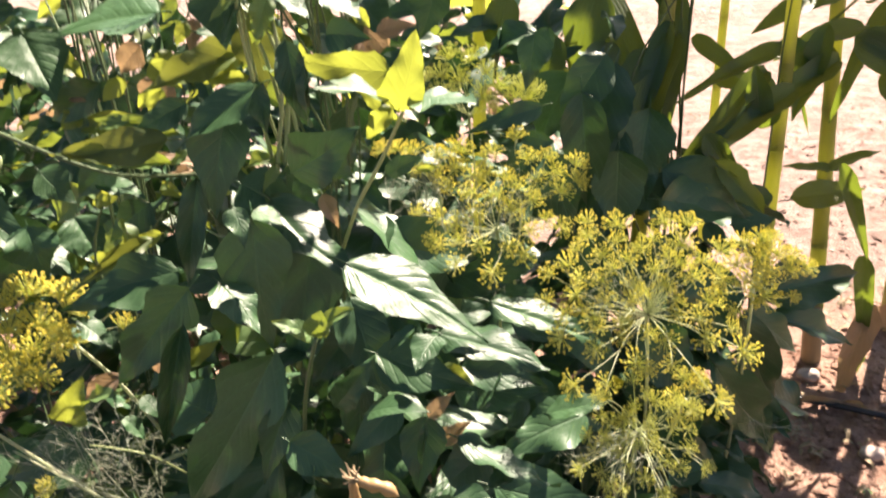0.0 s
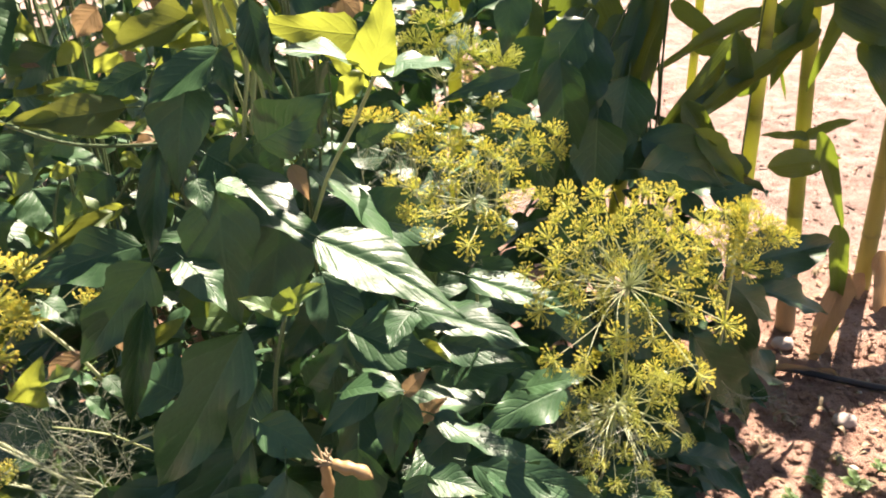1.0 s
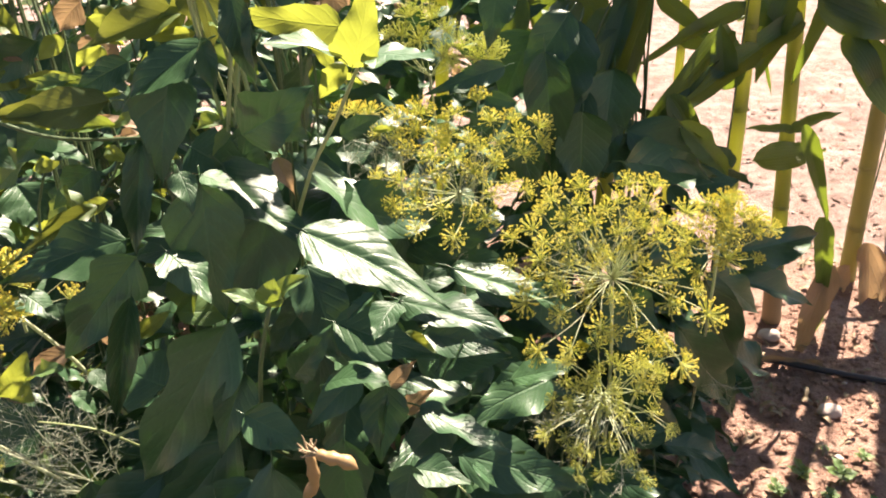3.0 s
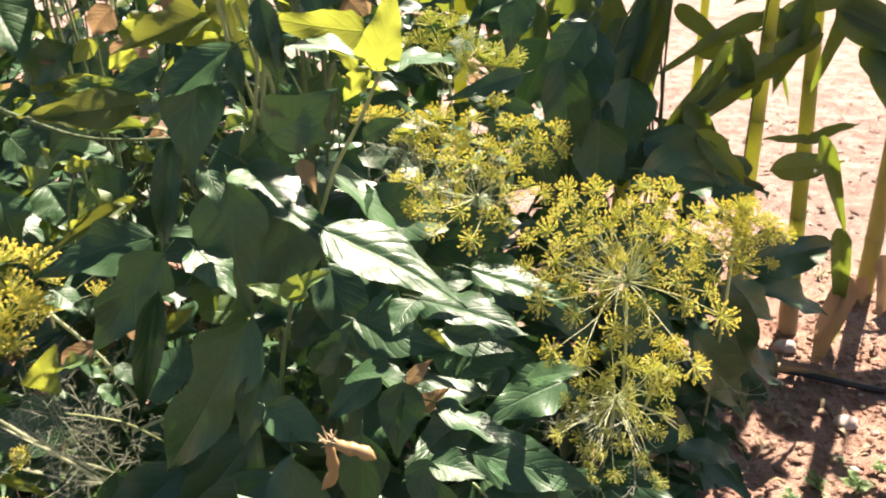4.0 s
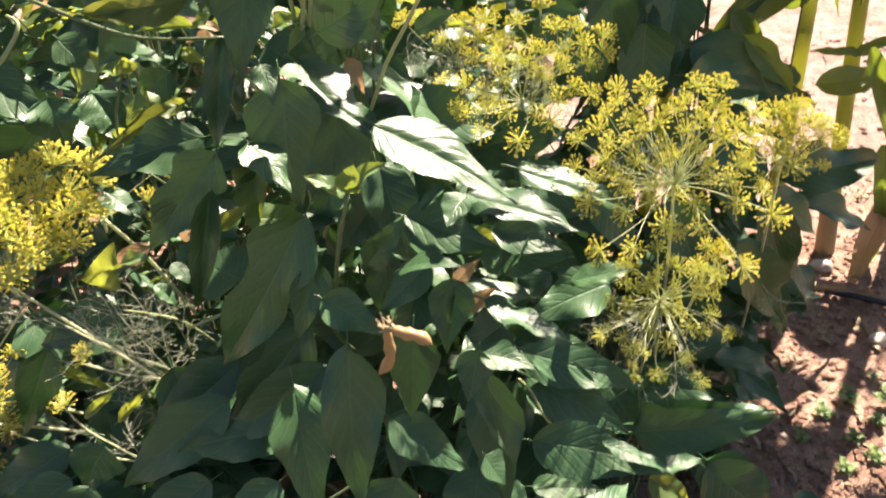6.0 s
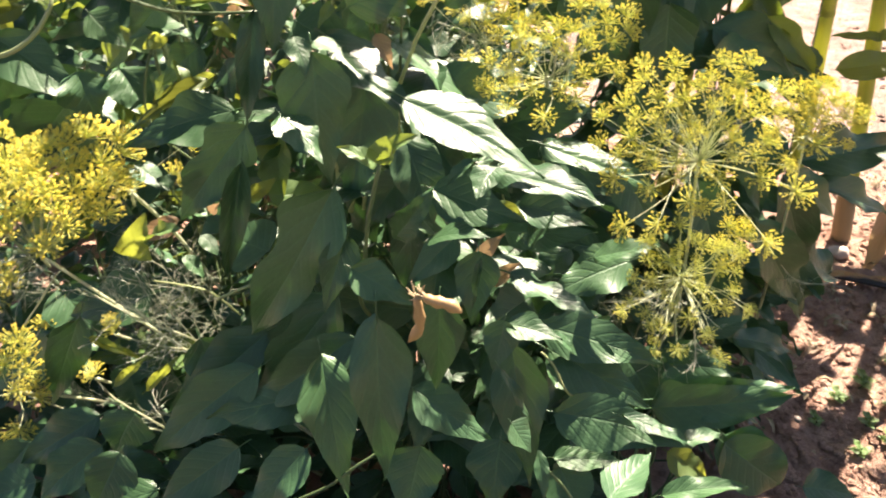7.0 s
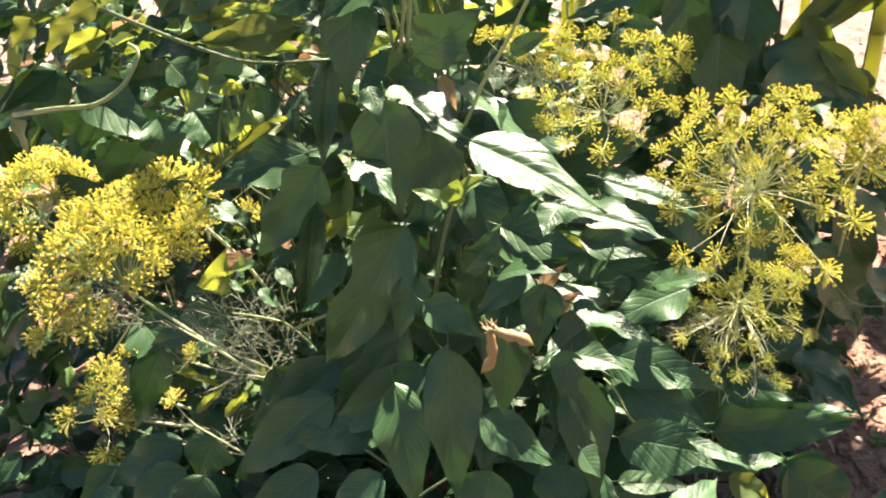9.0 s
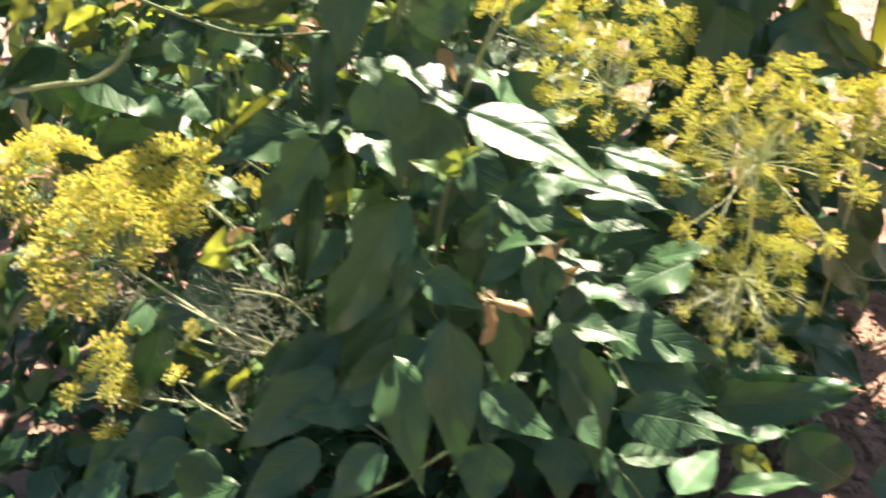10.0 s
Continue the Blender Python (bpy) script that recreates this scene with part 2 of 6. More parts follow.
def tube(points, r0, r1, sides=7):
    """Verts and faces of a tapered round tube along smooth points."""
    pts = [Vector(p) for p in points]
    fine = []
    for k in range(len(pts) - 1):
        a, b, c, d = pts[max(k - 1, 0)], pts[k], pts[k + 1], pts[min(k + 2, len(pts) - 1)]
        for s in range(4):
            t = s / 4
            fine.append(0.5 * (2 * b + (c - a) * t + (2 * a - 5 * b + 4 * c - d) * t * t + (3 * b - a - 3 * c + d) * t ** 3))
    fine.append(pts[-1])
    verts, faces, n = [], [], len(fine)
    for k, p in enumerate(fine):
        d = (fine[min(k + 1, n - 1)] - fine[max(k - 1, 0)]).normalized()
        x = d.orthogonal() if k == 0 else (x - d * x.dot(d))
        x = x.normalized()
        y = d.cross(x)
        r = r0 + (r1 - r0) * k / (n - 1)
        for s in range(sides):
            a = 2 * math.pi * s / sides
            verts.append(p + r * (math.cos(a) * x + math.sin(a) * y))
    for k in range(n - 1):
        for s in range(sides):
            q = (s + 1) % sides
            faces.append((k * sides + s, k * sides + q, (k + 1) * sides + q, (k + 1) * sides + s))
    faces.append(tuple(range(sides))[::-1])
    faces.append(tuple((n - 1) * sides + s for s in range(sides)))
    return verts, faces


def joined(pieces):
    verts, faces = [], []
    for v, f in pieces:
        o = len(verts)
        verts += v
        faces += [tuple(i + o for i in q) for q in f]
    return verts, faces


def part(name, me, parent, label="", m=None):
    ob = new(name, me)
    ob.parent = parent
    if m is not None:
        ob.matrix_basis = m
    return tagged(ob, label)


def thing(name, place, label, category, group="", kind=""):
    ob = new(name)
    ob.empty_display_size = 0.05
    ob.matrix_basis = Matrix.Translation(place)
    return tagged(ob, label, category, group, kind)


def stem_part(parent, points, r0, r1, material=None, name="stem", label="", sides=7):
    o = parent.matrix_basis.translation
    v, f = tube([Vector(p) - o for p in points], r0, r1, sides)
    return part(name, mesh_of(name, v, f, material or STEM), parent, label)


OUTLINES = {
    "broad": lambda v: v ** 0.6 * (1 - v) ** 1.45 * (1 + 0.25 * math.sin(math.pi * v)),
    "lance": lambda v: v ** 0.6 * (1 - v) ** 1.1,
    "ovate": lambda v: v ** 0.55 * (1 - v) ** 1.2 * (1 + 0.16 * math.sin(2.0 * math.pi * v) ) + 0.05 * v * (1 - v),
    "arrow": lambda v: (v / 0.14) ** 0.7 if v < 0.14 else 0.70 + 0.30 * (0.5 + 0.5 * math.cos(math.pi * (v - 0.14) / 0.18)) if v < 0.32 else 0.70 * ((1 - v) / 0.68) ** 0.95 * (1 + 0.38 * math.sin(math.pi * (v - 0.32) / 0.68)),
    "lobed": lambda v: v ** 0.45 * (1 - v) ** 0.9 * (1 + 0.34 * math.sin(15.0 * v - 1.2) * (1 - v)),
    "round": lambda v: math.sin(math.pi * v ** 0.85) ** 0.55,
    "spear": lambda v: min(1.0, v * 6) ** 0.6 * (1 - v) ** 0.7,
    "strap": lambda v: min(1.0, 0.35 + 2.2 * v ** 0.6) * (1 - v ** 2.0) ** 0.85,
}


def leaf_mesh(outline, material, seed, arch=0.06, fold=0.15, wave=0.03, ragged=0.02, rows=18, cols=10, petiole=0.10, quilt=0.0022, bend=0.0, ratio=0.45):
    """A leaf of length 1 along y and width 1 along x, its face to +z; ratio is its width by its length once it is placed."""
    r = random.Random(seed)
    shape = OUTLINES[outline]
    top = max(shape(k / 60) for k in range(61))
    p1, p2, p3, sway = r.uniform(0, 6), r.uniform(0, 6), r.uniform(0, 6), r.uniform(-0.06, 0.06) + bend / ratio
    f1, f2 = r.uniform(7, 11), r.uniform(14, 22)
    lean = r.uniform(-0.12, 0.12)
    ribs = r.uniform(6.5, 8.5) if quilt < 0.005 else r.uniform(9.5, 11.0)
    verts, faces, uvs = [], [], []
    for k in range(rows + 1):
        v = k / rows
        w = max(shape(v) / top, 0.004)
        for c in range(cols + 1):
            u = 2 * c / cols - 1
            edge = 1 + ragged * (math.sin(f2 * v + p3 + u) + math.sin(13 * v + p1 * u) + 0.7 * math.sin(47 * v + p2)) * abs(u)
            edge *= 1 + lean * u
            x = 0.5 * u * w * edge + sway * math.sin(math.pi * v)
            z = arch * 4 * v * (1 - v) + fold * 0.35 * abs(u) * w
            z += wave * abs(u) ** 1.6 * (math.sin(f1 * v + p1 + (1.5 if u > 0 else 0)) + 0.5 * math.sin(f2 * v + p2 * (1 if u > 0 else 2)))
            z -= 0.05 * max(0.0, v - 0.75) * r.uniform(0.8, 1.2)
            phase = ribs * (v - 0.6 * ratio * abs(u)) + 0.12 * math.sin(9 * v + p2 * (1 if u > 0 else 2))
            swell = 0.55 + 0.45 * math.sin(2.7 * math.floor(phase + 0.5) + p1 * (1 if u > 0 else 3))
            z += quilt * swell * (abs(math.cos(math.pi * phase)) ** 0.7 - 0.6) * 2 * min(1, 3 * abs(u)) * w * (0.0 if outline == "strap" else 1.0)
            if quilt > 0.005:
                z += 0.9 * quilt * w * noise.noise(Vector((2.6 * u + 9 * seed, 11 * v, 0.0))) - 3.5 * quilt * w * max(0.0, 1 - 5 * abs(u))
            verts.append((x, v, z))
            uvs.append((0.5 + 0.5 * u, v))
    n = cols + 1
    for k in range(rows):
        for c in range(cols):
            a = k * n + c
            faces.append((a, a + 1, a + n + 1, a + n))
    if petiole:
        v, f = tube([(0, -petiole, -0.02), (0, -petiole * 0.4, 0.0), (0, 0.05, 0.0)], 0.012, 0.009, 5)
        o = len(verts)
        verts += [tuple(q) for q in v]
        uvs += [(0.5, 0.0)] * len(v)
        faces += [tuple(i + o for i in q) for q in f]
    return mesh_of("leaf", verts, faces, material, uvs)


LEAVES = {}
# olive and glow: backlighting put into the leaf's colour and translucency
for kind_name, mat, outline in (("bean", BEAN, "ovate"), ("lance", BEAN, "lance"), ("round", BEAN, "round"), ("young", YOUNG, "spear"), ("sprig", SPRIG, "lance"), ("olive", OLIVE, "ovate"), ("glow", YOUNG, "lance"), ("dry", DRYLEAF, "broad")):
    LEAVES[kind_name] = [leaf_mesh(outline, mat, 10 * k + len(kind_name), arch=(0.04, 0.06, 0.02, 0.08, -0.03)[k], fold=(0.20, 0.32, 0.10, 0.28, 0.15)[k],
                                   wave=(0.035, 0.05, 0.03, 0.06, 0.04)[k], ragged=(0.03, 0.05, 0.035, 0.06, 0.04)[k]) for k in range(5)]

SHAPED = {"key": "ovate", "ovate": "ovate", "lobed": "lobed", "lance": "lance", "arrow": "arrow", "round": "round"}


def leaf(parent, kind_name, base, tip, width, normal, variant=0, clear=0.0, **shape):
    """A leaf from its base to its tip, in metres, with its upper face to the normal. clear: how wide the sun reaches it through the canopy."""
    base, tip = Vector(base), Vector(tip)
    y = tip - base
    length = y.length
    y.normalize()
    z = Vector(normal)
    z = (z - y * z.dot(y)).normalized()
    x = y.cross(z)
    m = Matrix((x, y, z)).transposed().to_4x4() @ Matrix.Diagonal((width, length, length, 1))
    m.translation = base - parent.matrix_basis.translation
    if clear:
        GAPS.append((base.lerp(tip, 0.5), clear))
    if variant >= 10 or shape or kind_name not in LEAVES:
        r = random.Random(variant)
        look_of = {"arch": r.uniform(0.0, 0.06), "fold": r.uniform(0.05, 0.25), "wave": r.uniform(0.018, 0.045), "ragged": r.uniform(0.015, 0.04), "quilt": 0.003}
        look_of.update(shape)
        me = leaf_mesh(SHAPED[kind_name], BEAN, variant, rows=56 if look_of["quilt"] > 0.005 else 24, cols=24 if look_of["quilt"] > 0.005 else 12, petiole=0.12, ratio=width / length, **look_of)
    else:
        kinds = LEAVES[kind_name]
        me = kinds[variant % len(kinds)]
    return part("leaf", me, parent, "", m)


# ---- ground ----
def spaced(inner0, inner1, step, outer):
    a = [inner0 + step * k for k in range(int((inner1 - inner0) / step) + 1)]
    d, lo, hi = step, [], []
    x = inner0
    while x > -outer:
        d *= 1.06
        x -= d
        lo.append(x)
    d, x = step, a[-1]
    while x < outer:
        d *= 1.06
        x += d
        hi.append(x)
    return lo[::-1] + a + hi


def ground_height(x, y):
    p = Vector((x, y, 0.0))
    h = 0.018 * noise.noise(p * 2.2) + 0.010 * noise.noise(p * 9) + 0.006 * noise.noise(p * 26)
    h += 0.012 * max(0.0, noise.noise(p * 14 + Vector((3, 7, 1)))) ** 1.0
    far = max(0.0, min(1.0, (y - 3.0) / 3.0))
    return h + far * (0.05 * noise.noise(p * 0.8) + 0.06 * math.sin(3.3 * (y + 0.15 * x + 0.3 * noise.noise(p * 0.5))))


def build_ground():
    xs, ys = spaced(-0.9, 2.6, 0.017, 300.0), spaced(0.3, 3.6, 0.017, 300.0)
    verts = [(x, y, ground_height(x, y)) for y in ys for x in xs]
    n = len(xs)
    faces = [(k * n + c, k * n + c + 1, (k + 1) * n + c + 1, (k + 1) * n + c) for k in range(len(ys) - 1) for c in range(n - 1)]
    ob = new("ground", mesh_of("ground", verts, faces, SOIL))
    tagged(ob, "dry crumbly reddish-brown garden soil, sunlit and cracked", "soil", kind="structure")


build_ground()


# ---- bean plants ----
def bean_plant(base, top, lean, label, group="beans"):
    """Roots at base; twining stems rise to the top."""
    ob = thing("bean_plant", base, label, "plant", group)
    b, t, l = Vector(base), Vector(top), Vector(lean)
    for k in range(2):
        line = [b.lerp(t, q / 9) + 1.3 * math.sin(1.5 * q + 2 * k) * l + Vector((0.012 * math.cos(2.1 * q + k), 0.012 * math.sin(1.7 * q), 0)) for q in range(10)]
        stem_part(ob, line, 0.0026, 0.0013)
    return ob


bean_a = bean_plant((-0.04, 0.78, -0.01), (-0.08, 0.70, 0.95), (0.025, 0.01, 0), "leafy climbing bean plant with large dark green leaves and sunlit patches")
bean_b = bean_plant((-0.36, 0.92, -0.01), (-0.30, 0.82, 0.88), (0.03, 0.015, 0), "dense bean plant with dark green leaves behind yellow dill")
bean_c = bean_plant((0.30, 0.80, -0.01), (0.27, 0.74, 0.50), (0.02, 0.01, 0), "low bean plant with broad bluish-green leaves over bare soil")
bean_s = bean_plant((-0.02, 0.80, -0.01), (-0.06, 0.68, 0.50), (0.015, 0.0, 0), "front bean plant with hanging green leaves and dry pods")
bean_k = bean_plant((0.42, 1.22, -0.01), (0.36, 1.16, 0.95), (0.03, 0.02, 0), "shaded bean plant climbing beside corn stalks, very dark leaves")
orache = thing("orache_plant", (0.03, 0.90, -0.01), "young broad-leaved plant with backlit yellow-green top leaves", "plant")
stem_part(orache, [(0.03, 0.90, -0.01), (0.0, 0.84, 0.40), (-0.03, 0.70, 0.72), (-0.007, 0.62, 0.828), (0.03, 0.59, 0.90), (0.052, 0.578, 0.945)], 0.0023, 0.0014, PALESTEM)
stem_part(bean_s, [(-0.065, 0.66, 0.50), (-0.062, 0.57, 0.60), (-0.048, 0.53, 0.66), (-0.035, 0.51, 0.73), (-0.02, 0.505, 0.785)], 0.0022, 0.0016)
stem_part(bean_s, [(-0.02, 0.47, 0.545), (-0.032, 0.458, 0.521), (-0.059, 0.448, 0.504), (-0.089, 0.448, 0.475), (-0.138, 0.45, 0.444), (-0.17, 0.50, 0.38)], 0.0011, 0.0018, STEM, "stem", "pale green stem")
stem_part(bean_c, [(0.115, 0.56, 0.55), (0.128, 0.558, 0.534), (0.141, 0.556, 0.504), (0.159, 0.556, 0.482)], 0.0012, 0.0015, PALESTEM, "stem", "pale green stem")
stem_part(bean_c, [(0.09, 0.475, 0.53), (0.104, 0.465, 0.509), (0.132, 0.463, 0.472), (0.15, 0.465, 0.436), (0.17, 0.52, 0.35)], 0.0010, 0.0015, STEM, "stem", "pale green stem")
# the bundle of pale winding stems, with small narrow leaves on them
rb = random.Random(14)
for k in range(7):
    a0, w0 = 0.9 * k, rb.uniform(0.7, 1.5)
    line = [Vector((-0.085 + 0.02 * math.cos(a0 + w0 * q) * rb.uniform(0.5, 1.2), 0.70 + 0.018 * math.sin(a0 + w0 * q), 0.64 + 0.075 * q)) for q in range(8)]
    stem_part(bean_a, line, rb.uniform(0.0016, 0.0032), 0.0014, PALESTEM, "stem", "pale green twining stem")
    for q in range(1, 7):
        p = line[q]
        d = Vector((rb.uniform(-1, 1), rb.uniform(-0.9, 0.1), rb.uniform(-1.2, 0.5))).normalized()
        l = rb.uniform(0.022, 0.055)
        leaf(bean_a, rb.choice(("sprig", "sprig", "lance")), p, p + d * l, l * rb.uniform(0.3, 0.45), (rb.uniform(-0.6, 0.6), -0.5, 0.8), rb.randrange(5))
stem_part(bean_b, [(-0.40, 0.72, 0.91), (-0.30, 0.70, 0.872), (-0.24, 0.70, 0.852), (-0.16, 0.71, 0.848)], 0.0022, 0.0016)
stem_part(bean_b, [(-0.56, 0.74, 0.79), (-0.489, 0.72, 0.803), (-0.442, 0.72, 0.806), (-0.407, 0.72, 0.823), (-0.389, 0.73, 0.843), (-0.384, 0.74, 0.858), (-0.399, 0.75, 0.864)], 0.0034, 0.0018, PALESTEM, "tendril", "pale green curling tendril")


# ---- dill ----
def star_mesh(name, seed, bloom, spread, count=24, tiny=1.0):
    """One umbellet of radius 1: thin stalks with tiny flowers at their ends, opening to +z."""
    r = random.Random(seed)
    stalks, heads = [], []
    for k in range(count):
        tilt = spread * math.sqrt((k + 0.5) / count) * r.uniform(0.86, 1.08)
        turn = k * 2.39996 + r.uniform(-0.3, 0.3)
        d = Vector((math.sin(tilt) * math.cos(turn), math.sin(tilt) * math.sin(turn), math.cos(tilt)))
        end = d * r.uniform(0.70, 1.08)
        x = d.orthogonal().normalized()
        y = d.cross(x)
        v = [(0.015 if p.length < 0.1 else 0.022) * (math.cos(a) * x + math.sin(a) * y) + p for p in (Vector((0, 0, 0)), end) for a in (0, 2.1, 4.2)]
        stalks.append((v, [(0, 1, 4, 3), (1, 2, 5, 4), (2, 0, 3, 5)]))
        for q in range(r.choice((3, 4, 4, 5))):
            c = end + 0.060 * Vector((r.uniform(-1, 1), r.uniform(-1, 1), r.uniform(-1, 1))) - d * r.uniform(0, 0.06)
            s = tiny * r.uniform(0.05, 0.08)
            v = [c + s * Vector(o) for o in ((1, 0, 0), (-1, 0, 0), (0, 1, 0), (0, -1, 0), (0, 0, 1), (0, 0, -1))]
            heads.append((v, [(0, 2, 4), (2, 1, 4), (1, 3, 4), (3, 0, 4), (2, 0, 5), (1, 2, 5), (3, 1, 5), (0, 3, 5)]))
    sv, sf = joined(stalks)
    hv, hf = joined(heads)
    me = mesh_of(name, sv + hv, sf + [tuple(i + len(sv) for i in q) for q in hf], PEDICEL, smooth=False)
    me.materials.append(bloom)
    for p in me.polygons[len(sf):]:
        p.material_index = 1
    return me


STARS = {"fresh": [star_mesh("umbellet", k, BLOOM, 1.30 + 0.07 * k, 34 + 2 * k, 0.72) for k in range(6)],
         "old": [star_mesh("umbellet", 9 + k, BLOOM_OLD, 1.2 + 0.08 * k, 42 + 2 * k, 0.72) for k in range(6)],
         "in_shade": [star_mesh("umbellet", 30 + k, BLOOM_IN_SHADE, 1.25 + 0.08 * k, 32 + 2 * k, 0.66) for k in range(5)],
         "green": [star_mesh("umbellet", 19 + k, BLOOM_GREEN, 1.1 + 0.08 * k, 32 + 2 * k, 0.75) for k in range(5)]}
RAYS = [mesh_of("ray", *tube([(0, 0, 0), (0.12 * math.cos(a), 0.12 * math.sin(a), 0.5), (0, 0, 1)], 0.0075, 0.006, 4), RAYSTEM) for a in (0.0, 2.1, 4.2)]


def umbel(plant, hub, axis):
    """The hub of a dill flower head, on the end of its stem."""
    axis = Vector(axis).normalized()
    v, f = tube([-0.02 * axis, Vector((0, 0, 0)), 0.003 * axis], 0.0016, 0.0028, 6)
    head = part("umbel", mesh_of("umbel", v, f, DILLSTEM), plant, "", Matrix.Translation(Vector(hub) - plant.matrix_basis.translation))
    head["axis"] = axis
    return head


def umbellet(head, kind_name, end, size):
    """A thin ray from the hub to its end, with a small star of flowers on it."""
    r = random.Random(str(end))
    d = Vector(end)
    turned = d.normalized().to_track_quat("Z", "Y").to_matrix().to_4x4()
    part("ray", r.choice(RAYS), head, "", turned @ Matrix.Diagonal((0.066, 0.066, d.length, 1)))
    up = (d.normalized() + 0.45 * Vector(head["axis"]) + 0.25 * Vector((r.uniform(-1, 1), r.uniform(-1, 1), r.uniform(-1, 1)))).normalized()
    m = Matrix.Translation(d - 0.45 * size * up) @ up.to_track_quat("Z", "Y").to_matrix().to_4x4() @ Matrix.Diagonal((size, size, size, 1))
    part("umbellet", r.choice(STARS[kind_name]), head, "", m)


def feather_mesh(seed, size):
    """A dill leaf: a branching spray of threads, size long along +z."""
    r = random.Random(seed)
    pieces = []

    def strand(a, b, w):
        d = (b - a).normalized()
        x = d.orthogonal().normalized()
        y = d.cross(x)
        v = [p + w * (math.cos(q) * x + math.sin(q) * y) for p in (a, b) for q in (0, 2.1, 4.2)]
        pieces.append((v, [(0, 1, 4, 3), (1, 2, 5, 4), (2, 0, 3, 5)]))

    def branch(a, d, length, level):
        steps = (7, 5, 3)[level]
        p = a
        curl = 0.10 * Vector((r.uniform(-1, 1), r.uniform(-1, 1), r.uniform(-1, 1)))
        for k in range(steps):
            d = (d + curl + 0.14 * Vector((r.uniform(-1, 1), r.uniform(-1, 1), r.uniform(-1, 1)))).normalized()
            q = p + d * length / steps
            strand(p, q, (0.0008, 0.00045, 0.0003)[level])
            p = q
            if level < 2:
                for s in range(2 if level == 0 else 1):
                    side = (d * 0.7 + Vector((r.uniform(-1, 1), r.uniform(-1, 1), r.uniform(-1, 1)))).normalized()
                    branch(p, side, length * r.uniform(0.28, 0.46), level + 1)

    branch(Vector((0, 0, 0)), Vector((0, 0, 1)), size, 0)
    return mesh_of("feathery_leaf", *joined(pieces), FEATHER, smooth=False)


FEATHERS = [feather_mesh(k, 0.16) for k in range(5)]


def dill_plant(base, hub, bend, label):
    ob = thing("dill_plant", base, label, "plant", "dill plants")
    b, h = Vector(base), Vector(hub)
    stem_part(ob, [b, b.lerp(h, 0.4) + Vector(bend), b.lerp(h, 0.75) + 0.7 * Vector(bend), h], 0.0028, 0.0016, DILLSTEM)
    return ob


def feather(plant, place, way, scale, k):
    w = Vector(way).normalized().to_track_quat("Z", "Y").to_matrix().to_4x4()
    part("feathery_leaf", FEATHERS[k % 5], plant, "grey-green thread-like leaf", Matrix.Translation(Vector(place) - plant.matrix_basis.translation) @ w @ Matrix.Scale(scale, 4))


dill = dill_plant((0.34, 0.98, -0.01), (0.274, 0.690, 0.695), (0.02, 0.03, 0), "tall dill in yellow flower with a wide open umbel")
head = umbel(dill, (0.274, 0.690, 0.695), (-0.05, -0.42, 0.91))
umbellet(head, "fresh", (-0.043, -0.027, 0.116), 0.0153)
umbellet(head, "fresh", (0.003, -0.024, 0.115), 0.0146)
umbellet(head, "fresh", (0.019, -0.044, 0.122), 0.0142)
umbellet(head, "fresh", (-0.067, -0.007, 0.095), 0.0148)
umbellet(head, "fresh", (-0.013, -0.045, 0.107), 0.0132)
umbellet(head, "fresh", (0.010, -0.061, 0.110), 0.0149)
umbellet(head, "fresh", (0.052, -0.046, 0.096), 0.0146)
umbellet(head, "fresh", (-0.089, -0.047, 0.084), 0.0140)
umbellet(head, "fresh", (-0.059, -0.045, 0.091), 0.0141)
umbellet(head, "fresh", (-0.038, -0.066, 0.096), 0.0138)
umbellet(head, "fresh", (-0.105, -0.031, 0.065), 0.0135)
umbellet(head, "fresh", (-0.063, -0.075, 0.081), 0.0118)
umbellet(head, "fresh", (-0.037, -0.088, 0.083), 0.0108)
umbellet(head, "fresh", (-0.008, -0.086, 0.081), 0.0109)
umbellet(head, "fresh", (0.013, -0.092, 0.092), 0.0127)
umbellet(head, "fresh", (-0.084, -0.058, 0.057), 0.0151)
umbellet(head, "fresh", (-0.109, -0.050, 0.046), 0.0134)
umbellet(head, "fresh", (-0.071, -0.092, 0.050), 0.0136)
umbellet(head, "fresh", (-0.047, -0.103, 0.052), 0.0108)
umbellet(head, "fresh", (-0.098, -0.078, 0.024), 0.0164)
umbellet(head, "fresh", (-0.070, -0.107, 0.026), 0.0127)
umbellet(head, "fresh", (-0.035, -0.117, 0.020), 0.0145)
umbellet(head, "fresh", (-0.011, -0.118, 0.042), 0.0135)
umbellet(head, "fresh", (0.026, -0.111, 0.039), 0.0166)
umbellet(head, "fresh", (0.061, -0.110, 0.026), 0.0171)
umbellet(head, "fresh", (0.031, -0.092, 0.067), 0.0139)
umbellet(head, "fresh", (0.001, -0.094, 0.069), 0.0109)
umbellet(head, "fresh", (-0.087, -0.086, -0.027), 0.0165)
umbellet(head, "fresh", (-0.057, -0.104, -0.014), 0.0142)
umbellet(head, "fresh", (0.045, -0.114, -0.029), 0.0176)
umbellet(head, "fresh", (-0.039, -0.102, 0.074), 0.0098)
umbellet(head, "fresh", (-0.027, -0.120, 0.052), 0.0097)
umbellet(head, "fresh", (-0.060, -0.092, 0.070), 0.0117)
umbellet(head, "fresh", (0.005, -0.082, 0.100), 0.0118)
umbellet(head, "fresh", (-0.063, 0.019, 0.099), 0.0132)
umbellet(head, "fresh", (-0.019, -0.086, 0.097), 0.0117)
umbellet(head, "fresh", (-0.047, -0.053, 0.109), 0.0111)
umbellet(head, "fresh", (-0.028, -0.069, 0.110), 0.0109)
